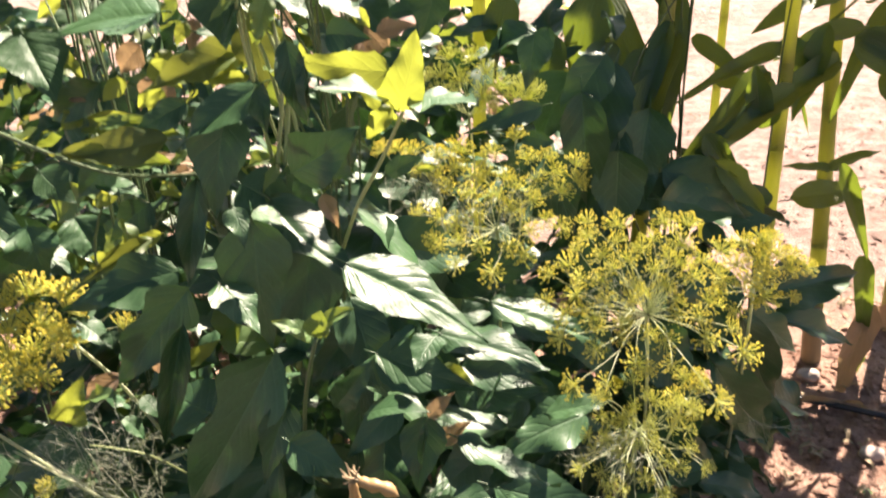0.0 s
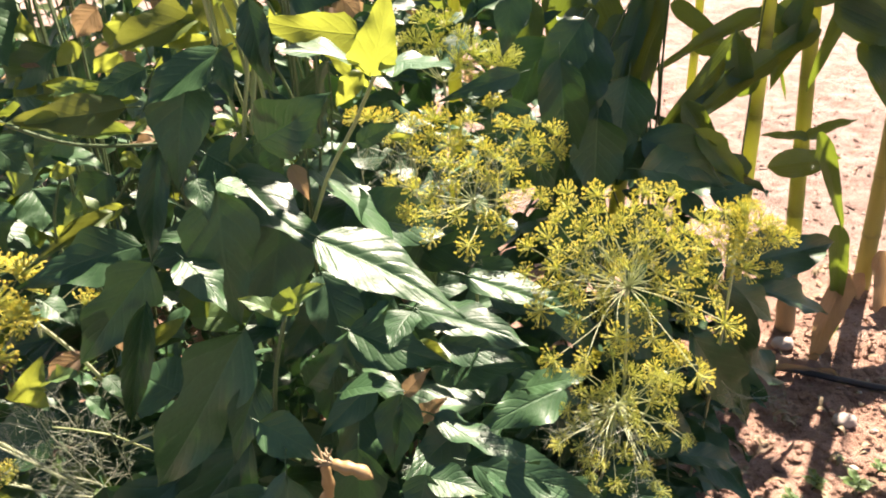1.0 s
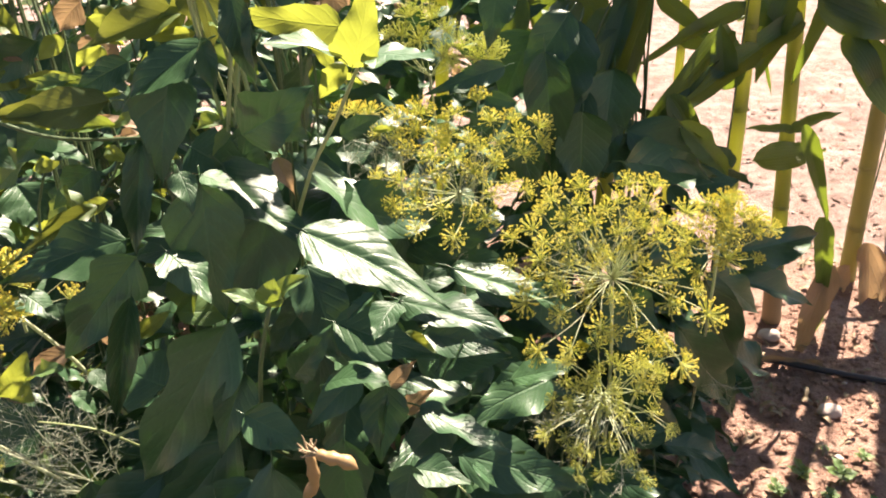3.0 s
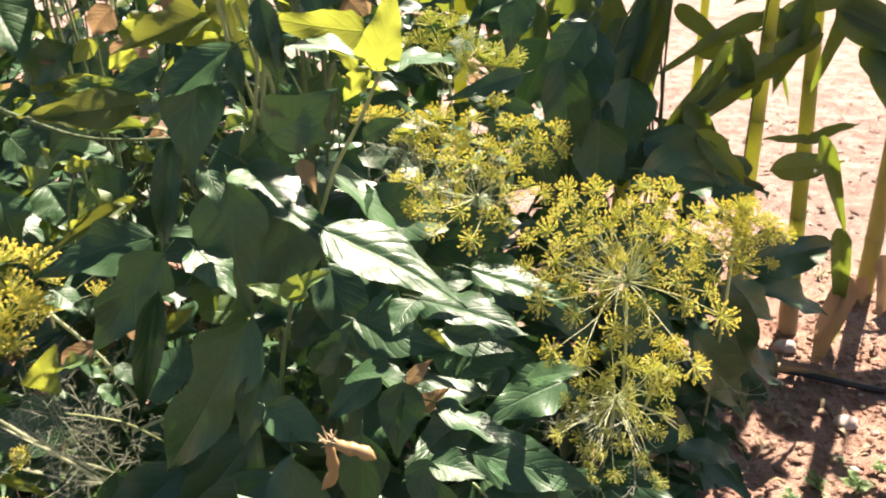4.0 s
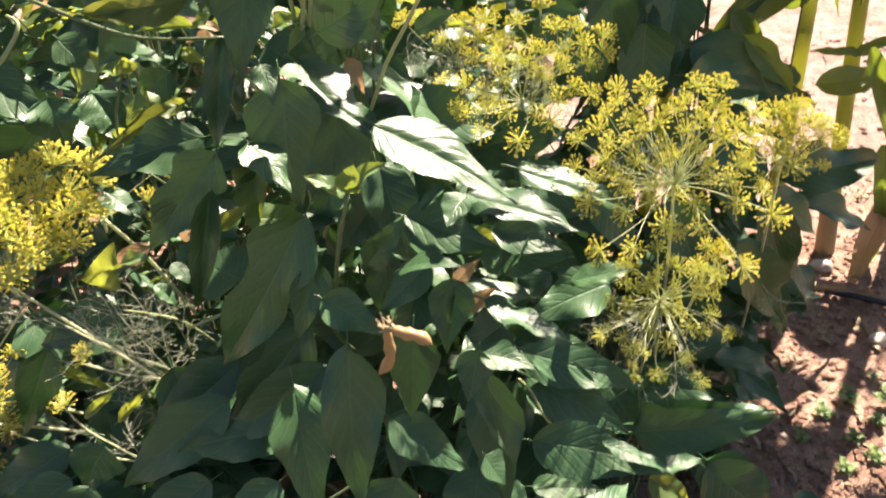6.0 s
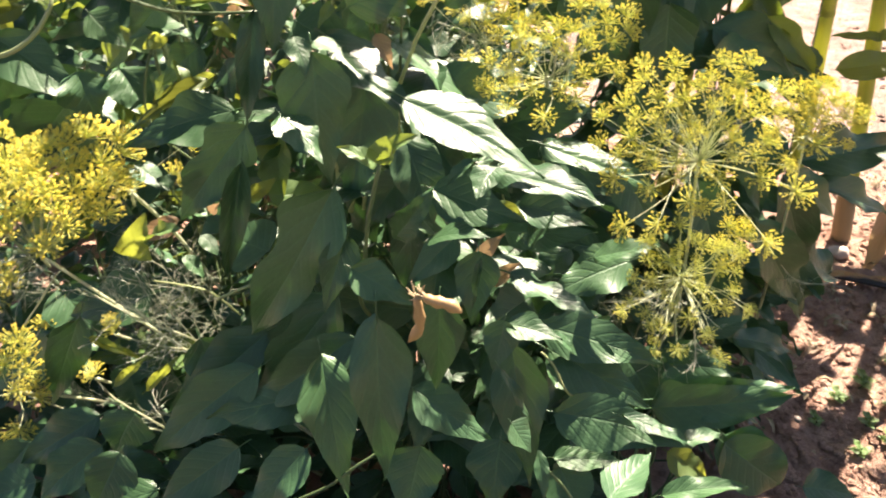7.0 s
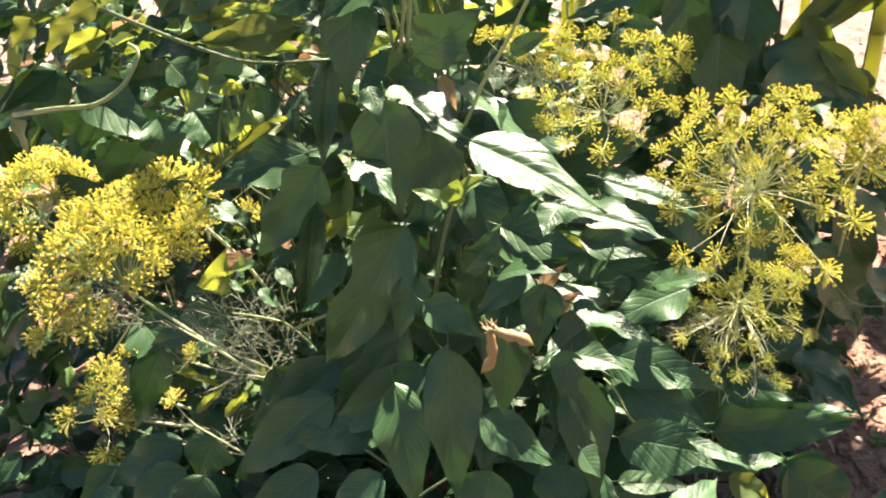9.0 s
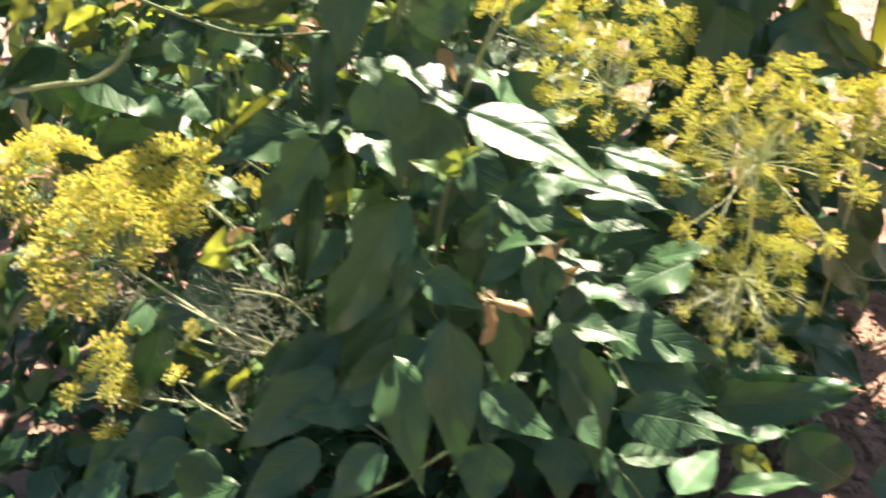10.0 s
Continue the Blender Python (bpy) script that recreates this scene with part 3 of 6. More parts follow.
umbellet(head, "fresh", (-0.004, -0.070, 0.102), 0.0110)
umbellet(head, "fresh", (0.027, -0.066, 0.094), 0.0113)
umbellet(head, "fresh", (0.038, -0.079, 0.089), 0.0112)
umbellet(head, "fresh", (-0.081, -0.066, 0.078), 0.0110)
umbellet(head, "fresh", (-0.054, -0.076, 0.093), 0.0099)
umbellet(head, "fresh", (-0.027, -0.088, 0.074), 0.0091)
umbellet(head, "fresh", (0.000, -0.101, 0.057), 0.0100)
umbellet(head, "fresh", (0.018, -0.106, 0.059), 0.0118)
umbellet(head, "fresh", (-0.048, -0.115, 0.042), 0.0107)
umbellet(head, "fresh", (-0.064, -0.092, 0.041), 0.0101)
umbellet(head, "fresh", (-0.078, -0.073, 0.048), 0.0112)
umbellet(head, "fresh", (-0.096, -0.076, 0.045), 0.0111)
umbellet(head, "fresh", (-0.025, -0.124, 0.016), 0.0109)
umbellet(head, "fresh", (-0.004, -0.118, 0.017), 0.0110)
umbellet(head, "fresh", (0.044, -0.115, 0.053), 0.0101)
umbellet(head, "fresh", (-0.079, -0.025, 0.089), 0.0106)
stem_part(dill, [(0.311, 0.884, 0.241), (0.290, 0.779, 0.395), (0.268, 0.665, 0.568)], 0.0022, 0.0014, DILLSTEM, "side_stem")
head = umbel(dill, (0.268, 0.665, 0.568), (0.00, -0.57, 0.82))
umbellet(head, "in_shade", (-0.047, -0.029, 0.066), 0.0130)
umbellet(head, "in_shade", (-0.045, -0.030, 0.066), 0.0104)
umbellet(head, "in_shade", (-0.027, -0.059, 0.060), 0.0127)
umbellet(head, "in_shade", (-0.022, -0.052, 0.062), 0.0102)
umbellet(head, "in_shade", (-0.012, -0.071, 0.042), 0.0107)
umbellet(head, "in_shade", (-0.001, -0.070, 0.045), 0.0092)
umbellet(head, "in_shade", (-0.062, -0.052, 0.037), 0.0119)
umbellet(head, "in_shade", (-0.045, -0.057, 0.037), 0.0098)
umbellet(head, "in_shade", (0.035, -0.066, 0.032), 0.0110)
umbellet(head, "in_shade", (-0.034, -0.066, 0.029), 0.0103)
umbellet(head, "in_shade", (-0.030, -0.068, 0.038), 0.0082)
umbellet(head, "in_shade", (0.013, -0.075, 0.022), 0.0120)
umbellet(head, "in_shade", (0.024, -0.084, 0.024), 0.0099)
umbellet(head, "in_shade", (-0.068, -0.046, -0.012), 0.0114)
umbellet(head, "in_shade", (-0.065, -0.062, 0.012), 0.0094)
umbellet(head, "in_shade", (-0.010, -0.086, 0.013), 0.0119)
umbellet(head, "in_shade", (0.037, -0.070, -0.056), 0.0119)
umbellet(head, "in_shade", (0.030, -0.063, -0.051), 0.0102)
umbellet(head, "in_shade", (-0.010, -0.069, -0.046), 0.0127)
umbellet(head, "in_shade", (-0.050, -0.074, 0.009), 0.0109)
umbellet(head, "in_shade", (-0.042, -0.074, -0.008), 0.0095)
umbellet(head, "in_shade", (0.019, -0.060, 0.052), 0.0119)
umbellet(head, "in_shade", (0.034, -0.063, 0.052), 0.0099)
umbellet(head, "in_shade", (0.005, -0.041, 0.070), 0.0130)
umbellet(head, "in_shade", (-0.039, -0.055, 0.056), 0.0107)
umbellet(head, "in_shade", (-0.025, -0.066, 0.048), 0.0092)
umbellet(head, "in_shade", (0.041, -0.049, 0.067), 0.0120)
umbellet(head, "in_shade", (0.028, -0.046, 0.070), 0.0099)
umbellet(head, "in_shade", (-0.013, -0.017, 0.079), 0.0131)
umbellet(head, "in_shade", (0.057, -0.056, -0.002), 0.0099)
umbellet(head, "in_shade", (0.058, -0.065, 0.008), 0.0081)
umbellet(head, "in_shade", (0.014, -0.081, -0.013), 0.0107)
umbellet(head, "in_shade", (0.007, -0.092, -0.003), 0.0084)
umbellet(head, "in_shade", (-0.036, -0.069, -0.031), 0.0098)
umbellet(head, "in_shade", (-0.033, -0.072, -0.046), 0.0082)
umbellet(head, "in_shade", (-0.018, -0.051, 0.072), 0.0102)
umbellet(head, "in_shade", (-0.004, -0.060, 0.063), 0.0081)
umbellet(head, "in_shade", (-0.005, -0.067, 0.057), 0.0092)
umbellet(head, "in_shade", (-0.045, -0.063, 0.042), 0.0092)
umbellet(head, "in_shade", (-0.056, -0.062, 0.026), 0.0078)
umbellet(head, "in_shade", (-0.026, -0.081, 0.023), 0.0092)
umbellet(head, "in_shade", (-0.001, -0.081, 0.043), 0.0091)
umbellet(head, "in_shade", (0.018, -0.052, 0.071), 0.0103)
umbellet(head, "in_shade", (0.027, -0.048, 0.073), 0.0083)
umbellet(head, "in_shade", (-0.049, -0.050, 0.059), 0.0092)
umbellet(head, "in_shade", (-0.029, -0.081, -0.005), 0.0084)
umbellet(head, "in_shade", (-0.036, -0.074, -0.001), 0.0074)
umbellet(head, "in_shade", (-0.005, -0.045, 0.080), 0.0102)
stem_part(dill, [(0.334, 0.898, 0.246), (0.330, 0.804, 0.403), (0.325, 0.700, 0.580)], 0.0022, 0.0014, DILLSTEM, "side_stem")
head = umbel(dill, (0.325, 0.700, 0.580), (0.10, -0.40, 0.91))
umbellet(head, "old", (-0.009, -0.016, 0.045), 0.0130)
umbellet(head, "old", (-0.001, -0.025, 0.038), 0.0107)
umbellet(head, "old", (-0.023, -0.033, 0.033), 0.0128)
umbellet(head, "old", (-0.018, -0.046, 0.012), 0.0117)
umbellet(head, "old", (-0.003, -0.043, 0.020), 0.0101)
umbellet(head, "old", (0.009, -0.027, 0.041), 0.0118)
umbellet(head, "old", (0.029, -0.024, 0.029), 0.0103)
umbellet(head, "old", (0.007, -0.013, 0.045), 0.0102)
feather(dill, (0.277, 0.700, 0.686), (-0.78, -0.25, 0.57), 0.49, 0)
feather(dill, (0.277, 0.700, 0.686), (-0.93, -0.36, 0.00), 0.34, 1)
feather(dill, (0.277, 0.700, 0.686), (-0.39, -0.28, 0.87), 0.44, 2)
feather(dill, (0.279, 0.710, 0.680), (0.56, -0.18, 0.81), 0.34, 3)
feather(dill, (0.269, 0.670, 0.564), (-0.56, -0.29, -0.78), 0.44, 1)
feather(dill, (0.269, 0.670, 0.564), (-0.17, -0.24, -0.96), 0.52, 2)
feather(dill, (0.279, 0.670, 0.552), (0.25, -0.24, -0.94), 0.51, 3)
feather(dill, (0.273, 0.670, 0.552), (-0.99, -0.15, -0.07), 0.42, 4)
feather(dill, (0.429, 0.800, 0.494), (0.47, 0.00, -0.88), 0.52, 2)

dill_gold = dill_plant((0.5, 1.05, -0.01), (0.404, 0.760, 0.690), (0.02, 0.03, 0), "dill with a golden ripening umbel above soil")
head = umbel(dill_gold, (0.404, 0.760, 0.690), (0.10, -0.30, 0.95))
umbellet(head, "old", (-0.010, -0.024, 0.070), 0.0158)
umbellet(head, "old", (0.003, -0.043, 0.060), 0.0157)
umbellet(head, "old", (-0.018, -0.039, 0.056), 0.0156)
umbellet(head, "old", (-0.041, -0.044, 0.050), 0.0154)
umbellet(head, "old", (-0.010, -0.057, 0.043), 0.0144)
umbellet(head, "old", (0.014, -0.050, 0.045), 0.0146)
umbellet(head, "old", (-0.031, -0.056, 0.035), 0.0165)
umbellet(head, "old", (-0.014, -0.066, 0.024), 0.0188)
umbellet(head, "old", (-0.050, -0.042, 0.029), 0.0156)
umbellet(head, "old", (0.017, -0.042, 0.056), 0.0147)
umbellet(head, "old", (0.032, -0.048, 0.046), 0.0125)
umbellet(head, "old", (0.014, -0.066, 0.021), 0.0090)
umbellet(head, "old", (-0.041, -0.064, 0.003), 0.0133)
umbellet(head, "old", (-0.030, -0.027, 0.066), 0.0145)
umbellet(head, "old", (0.004, -0.019, 0.068), 0.0114)
umbellet(head, "old", (-0.053, -0.042, 0.014), 0.0135)
umbellet(head, "old", (-0.015, -0.047, 0.050), 0.0156)

dill_back = dill_plant((0.12, 1.1, -0.01), (0.125, 0.800, 0.743), (0.01, 0.02, 0), "dill in flower, several yellow umbels among dark leaves")
head = umbel(dill_back, (0.125, 0.800, 0.743), (-0.10, -0.36, 0.93))
umbellet(head, "fresh", (-0.062, -0.080, 0.019), 0.0145)
umbellet(head, "fresh", (-0.009, -0.102, -0.004), 0.0164)
umbellet(head, "fresh", (0.025, -0.102, 0.018), 0.0152)
umbellet(head, "fresh", (-0.045, -0.089, 0.002), 0.0135)
umbellet(head, "fresh", (-0.070, -0.073, 0.023), 0.0136)
umbellet(head, "fresh", (-0.044, -0.085, 0.046), 0.0142)
umbellet(head, "fresh", (0.031, -0.092, 0.041), 0.0142)
umbellet(head, "fresh", (0.049, -0.080, 0.046), 0.0133)
umbellet(head, "fresh", (-0.024, -0.080, 0.055), 0.0142)
umbellet(head, "fresh", (0.014, -0.077, 0.059), 0.0143)
umbellet(head, "fresh", (0.066, -0.078, 0.038), 0.0135)
umbellet(head, "fresh", (-0.020, -0.090, 0.024), 0.0123)
umbellet(head, "fresh", (-0.042, -0.083, 0.027), 0.0123)
umbellet(head, "fresh", (0.008, -0.105, 0.028), 0.0120)
umbellet(head, "fresh", (-0.064, -0.057, 0.043), 0.0148)
umbellet(head, "fresh", (-0.090, -0.012, 0.029), 0.0146)
umbellet(head, "fresh", (0.037, -0.064, 0.063), 0.0145)
umbellet(head, "fresh", (-0.029, -0.066, 0.072), 0.0144)
umbellet(head, "fresh", (-0.005, -0.070, 0.071), 0.0143)
umbellet(head, "fresh", (0.020, -0.064, 0.078), 0.0144)
stem_part(dill_back, [(0.136, 1.058, 0.304), (0.148, 0.994, 0.504), (0.160, 0.920, 0.724)], 0.0022, 0.0014, DILLSTEM, "side_stem")
head = umbel(dill_back, (0.160, 0.920, 0.724), (0.10, -0.20, 0.97))
umbellet(head, "fresh", (-0.009, 0.006, 0.094), 0.0179)
umbellet(head, "fresh", (-0.040, -0.026, 0.085), 0.0161)
umbellet(head, "fresh", (0.005, -0.044, 0.083), 0.0171)
umbellet(head, "fresh", (0.036, -0.062, 0.068), 0.0193)
umbellet(head, "fresh", (0.069, -0.003, 0.061), 0.0207)
umbellet(head, "fresh", (0.068, -0.043, 0.051), 0.0186)
umbellet(head, "fresh", (0.043, -0.074, 0.051), 0.0180)
umbellet(head, "fresh", (-0.022, -0.062, 0.063), 0.0168)
umbellet(head, "fresh", (0.013, -0.070, 0.062), 0.0155)
umbellet(head, "fresh", (-0.047, -0.040, 0.063), 0.0148)
umbellet(head, "fresh", (0.028, -0.045, 0.083), 0.0146)
stem_part(dill_back, [(0.094, 1.058, 0.312), (0.074, 0.994, 0.518), (0.054, 0.920, 0.745)], 0.0022, 0.0014, DILLSTEM, "side_stem")
head = umbel(dill_back, (0.054, 0.920, 0.745), (-0.20, -0.20, 0.96))
umbellet(head, "old", (0.028, -0.033, 0.070), 0.0209)
umbellet(head, "old", (0.002, -0.050, 0.068), 0.0181)
umbellet(head, "old", (-0.031, -0.025, 0.068), 0.0174)
umbellet(head, "old", (-0.053, -0.012, 0.066), 0.0165)
umbellet(head, "old", (-0.074, 0.007, 0.059), 0.0156)
umbellet(head, "old", (0.002, -0.063, 0.047), 0.0156)
umbellet(head, "old", (0.046, -0.048, 0.040), 0.0159)
umbellet(head, "old", (0.015, -0.075, 0.035), 0.0155)
umbellet(head, "old", (-0.020, -0.059, 0.050), 0.0133)
umbellet(head, "old", (-0.036, -0.049, 0.060), 0.0134)
umbellet(head, "old", (0.024, -0.053, 0.053), 0.0157)
feather(dill_back, (0.050, 0.860, 0.678), (-0.25, -0.17, 0.95), 0.75, 0)
feather(dill_back, (0.067, 0.860, 0.688), (-0.24, -0.22, 0.95), 0.56, 1)
feather(dill_back, (0.084, 0.860, 0.698), (-0.09, -0.21, 0.97), 0.60, 2)
feather(dill_back, (0.100, 0.860, 0.676), (0.03, -0.21, 0.98), 0.60, 3)
feather(dill_back, (0.118, 0.860, 0.686), (0.13, -0.19, 0.97), 0.66, 4)
feather(dill_back, (0.135, 0.860, 0.696), (0.32, -0.25, 0.91), 0.50, 5)
feather(dill_back, (0.008, 0.860, 0.664), (-0.17, -0.20, 0.97), 0.62, 1)
feather(dill_back, (0.023, 0.860, 0.693), (0.33, -0.20, 0.92), 0.62, 3)
feather(dill_back, (0.125, 0.810, 0.738), (-0.87, -0.30, -0.40), 0.42, 2)
feather(dill_back, (0.125, 0.810, 0.738), (0.47, -0.33, -0.82), 0.38, 4)

dill_far = dill_plant((0.12, 1.22, -0.01), (0.093, 1.060, 0.805), (0.01, 0.02, 0), "greenish dill with young umbels in the sun")
head = umbel(dill_far, (0.093, 1.060, 0.805), (0.00, -0.21, 0.98))
umbellet(head, "green", (-0.025, -0.032, 0.095), 0.0223)
umbellet(head, "green", (0.003, -0.037, 0.091), 0.0222)
umbellet(head, "green", (-0.036, -0.046, 0.074), 0.0221)
umbellet(head, "green", (-0.010, -0.069, 0.071), 0.0215)
umbellet(head, "green", (0.024, -0.056, 0.078), 0.0204)
umbellet(head, "green", (0.041, -0.070, 0.060), 0.0216)
umbellet(head, "green", (0.020, -0.083, 0.053), 0.0213)
umbellet(head, "green", (0.030, -0.086, 0.038), 0.0173)
umbellet(head, "green", (-0.040, -0.063, 0.054), 0.0191)
umbellet(head, "green", (-0.054, -0.053, 0.069), 0.0165)
umbellet(head, "green", (-0.018, -0.083, 0.057), 0.0173)
stem_part(dill_far, [(0.136, 1.182, 0.335), (0.149, 1.121, 0.558), (0.161, 1.050, 0.802)], 0.0022, 0.0014, DILLSTEM, "side_stem")
head = umbel(dill_far, (0.161, 1.050, 0.802), (0.20, -0.20, 0.96))
umbellet(head, "green", (0.008, 0.010, 0.049), 0.0232)
umbellet(head, "green", (0.015, -0.023, 0.037), 0.0197)
umbellet(head, "green", (-0.005, -0.025, 0.040), 0.0183)
umbellet(head, "green", (0.027, 0.008, 0.043), 0.0174)

dill_left = dill_plant((-0.12, 0.85, -0.01), (-0.420, 0.630, 0.616), (0.03, -0.06, 0.06), "leaning dill with a dense golden-yellow umbel")
head = umbel(dill_left, (-0.420, 0.630, 0.616), (-0.12, -0.24, 0.96))
umbellet(head, "old", (0.048, 0.083, 0.112), 0.0298)
umbellet(head, "old", (0.039, 0.046, 0.116), 0.0265)
umbellet(head, "old", (0.031, 0.001, 0.126), 0.0243)
umbellet(head, "old", (0.079, 0.092, 0.101), 0.0259)
umbellet(head, "old", (0.033, -0.039, 0.135), 0.0233)
umbellet(head, "old", (0.055, -0.026, 0.120), 0.0234)
umbellet(head, "old", (0.072, -0.001, 0.113), 0.0250)
umbellet(head, "old", (0.092, 0.017, 0.109), 0.0252)
umbellet(head, "old", (0.084, 0.089, 0.084), 0.0247)
umbellet(head, "old", (-0.003, -0.038, 0.123), 0.0240)
umbellet(head, "old", (0.049, -0.065, 0.124), 0.0227)
umbellet(head, "old", (0.073, -0.059, 0.114), 0.0226)
umbellet(head, "old", (0.085, -0.031, 0.102), 0.0243)
umbellet(head, "old", (0.104, -0.019, 0.100), 0.0231)
umbellet(head, "old", (0.103, 0.024, 0.087), 0.0218)
umbellet(head, "old", (0.011, -0.076, 0.119), 0.0231)
umbellet(head, "old", (0.038, -0.082, 0.116), 0.0203)
umbellet(head, "old", (0.051, -0.066, 0.098), 0.0206)
umbellet(head, "old", (0.084, -0.068, 0.098), 0.0213)
umbellet(head, "old", (0.095, -0.035, 0.084), 0.0220)
umbellet(head, "old", (-0.004, -0.095, 0.100), 0.0220)
umbellet(head, "old", (0.023, -0.092, 0.096), 0.0217)
umbellet(head, "old", (0.046, -0.093, 0.090), 0.0181)
umbellet(head, "old", (-0.012, -0.116, 0.086), 0.0220)
umbellet(head, "old", (0.010, -0.113, 0.079), 0.0218)
umbellet(head, "old", (0.029, -0.114, 0.065), 0.0205)
umbellet(head, "old", (0.047, -0.114, 0.051), 0.0193)
umbellet(head, "old", (0.003, -0.132, 0.066), 0.0206)
umbellet(head, "old", (0.078, -0.089, 0.072), 0.0168)
umbellet(head, "old", (0.092, -0.072, 0.082), 0.0202)
umbellet(head, "old", (0.112, -0.036, 0.077), 0.0195)
umbellet(head, "old", (0.012, -0.128, 0.047), 0.0196)
umbellet(head, "old", (0.034, -0.129, 0.042), 0.0182)
umbellet(head, "old", (-0.024, -0.131, 0.032), 0.0179)
umbellet(head, "old", (0.047, 0.000, 0.134), 0.0204)
umbellet(head, "old", (0.019, -0.056, 0.121), 0.0199)
umbellet(head, "old", (-0.001, -0.082, 0.112), 0.0174)
umbellet(head, "old", (0.045, -0.036, 0.121), 0.0210)
head = umbel(dill_left, (-0.372, 0.760, 0.621), (0.10, -0.10, 0.99))
umbellet(head, "old", (0.020, -0.035, 0.031), 0.0184)
umbellet(head, "old", (0.052, 0.031, 0.011), 0.0208)
umbellet(head, "old", (0.066, 0.050, 0.044), 0.0138)
umbellet(head, "old", (-0.001, -0.031, 0.042), 0.0173)
umbellet(head, "old", (0.007, -0.044, 0.020), 0.0119)
stem_part(dill_left, [(-0.372, 0.760, 0.621), (-0.337, 0.780, 0.543), (-0.298, 0.820, 0.388)], 0.0022, 0.0026, DILLSTEM, "side_stem")
feather(dill_left, (-0.429, 0.640, 0.612), (-0.66, -0.12, -0.74), 0.54, 0)
feather(dill_left, (-0.421, 0.640, 0.597), (-0.66, -0.11, -0.75), 0.55, 1)
feather(dill_left, (-0.430, 0.640, 0.608), (-0.86, -0.11, -0.50), 0.56, 2)
feather(dill_left, (-0.401, 0.650, 0.557), (-0.95, -0.26, -0.17), 0.48, 3)

dill_low = dill_plant((-0.2, 0.85, -0.01), (-0.513, 0.620, 0.423), (0, 0, 0.05), "drooping dill with a sparse yellow umbel")
head = umbel(dill_low, (-0.513, 0.620, 0.423), (-0.33, -0.55, 0.77))
umbellet(head, "old", (0.010, 0.029, 0.066), 0.0233)
umbellet(head, "old", (0.025, 0.065, 0.057), 0.0193)
umbellet(head, "old", (0.036, 0.003, 0.067), 0.0198)
umbellet(head, "old", (0.022, -0.025, 0.070), 0.0196)
umbellet(head, "old", (0.043, -0.017, 0.053), 0.0196)
umbellet(head, "old", (0.043, -0.044, 0.044), 0.0153)
umbellet(head, "old", (0.054, -0.028, 0.038), 0.0168)
umbellet(head, "old", (0.035, -0.061, -0.009), 0.0213)
umbellet(head, "old", (-0.000, -0.053, 0.051), 0.0211)
umbellet(head, "old", (0.058, -0.034, 0.023), 0.0140)
head = umbel(dill_low, (-0.392, 0.610, 0.455), (-0.23, -0.57, 0.79))
umbellet(head, "old", (-0.009, 0.004, 0.011), 0.0178)
head = umbel(dill_low, (-0.356, 0.620, 0.514), (-0.23, -0.57, 0.79))
umbellet(head, "old", (-0.008, 0.003, 0.010), 0.0157)
umbellet(head, "old", (-0.010, 0.007, 0.018), 0.0118)
stem_part(dill_low, [(-0.387, 0.630, 0.572), (-0.352, 0.630, 0.544), (-0.317, 0.630, 0.521), (-0.277, 0.640, 0.490), (-0.262, 0.700, 0.388)], 0.0009, 0.0011, DILLSTEM, "side_stem", "pale leaning dill stem")
stem_part(dill_low, [(-0.355, 0.610, 0.524), (-0.318, 0.620, 0.500), (-0.277, 0.630, 0.483), (-0.260, 0.700, 0.398)], 0.0008, 0.0011, DILLSTEM, "side_stem", "pale leaning dill stem")
stem_part(dill_low, [(-0.497, 0.620, 0.416), (-0.427, 0.610, 0.395), (-0.373, 0.610, 0.381), (-0.331, 0.620, 0.360), (-0.308, 0.700, 0.271)], 0.0009, 0.0012, DILLSTEM, "side_stem", "pale leaning dill stem")
stem_part(dill_low, [(-0.397, 0.610, 0.458), (-0.382, 0.610, 0.425), (-0.354, 0.610, 0.398), (-0.331, 0.620, 0.360)], 0.0009, 0.0012, DILLSTEM, "side_stem", "pale leaning dill stem")
stem_part(dill_low, [(-0.419, 0.640, 0.582), (-0.453, 0.640, 0.541), (-0.472, 0.630, 0.519)], 0.0012, 0.001, DILLSTEM, "side_stem")
stem_part(dill_low, [(-0.291, 0.610, 0.597), (-0.261, 0.610, 0.592), (-0.235, 0.620, 0.574), (-0.245, 0.700, 0.482)], 0.0009, 0.0012, PALESTEM, "side_stem", "pale leaf stalk")
stem_part(dill_low, [(-0.222, 0.600, 0.581), (-0.182, 0.600, 0.600), (-0.157, 0.620, 0.599)], 0.0016, 0.0022, PALESTEM, "side_stem", "pale stalk")
feather(dill_low, (-0.272, 0.630, 0.498), (-0.48, -0.09, 0.87), 0.71, 0)
feather(dill_low, (-0.262, 0.630, 0.495), (-0.34, -0.10, 0.94), 0.63, 1)
feather(dill_low, (-0.281, 0.630, 0.503), (-0.81, -0.32, 0.50), 0.40, 3)
feather(dill_low, (-0.266, 0.640, 0.460), (-0.09, -0.15, 0.98), 0.82, 4)
feather(dill_low, (-0.277, 0.630, 0.483), (-0.94, -0.34, 0.03), 0.36, 6)
feather(dill_low, (-0.311, 0.620, 0.529), (0.43, 0.00, 0.90), 0.57, 7)
feather(dill_low, (-0.339, 0.620, 0.550), (0.13, -0.16, 0.98), 0.39, 9)
feather(dill_low, (-0.363, 0.610, 0.416), (-0.91, -0.17, 0.37), 0.36, 10)
feather(dill_low, (-0.331, 0.620, 0.360), (-0.41, -0.20, 0.89), 0.62, 12)
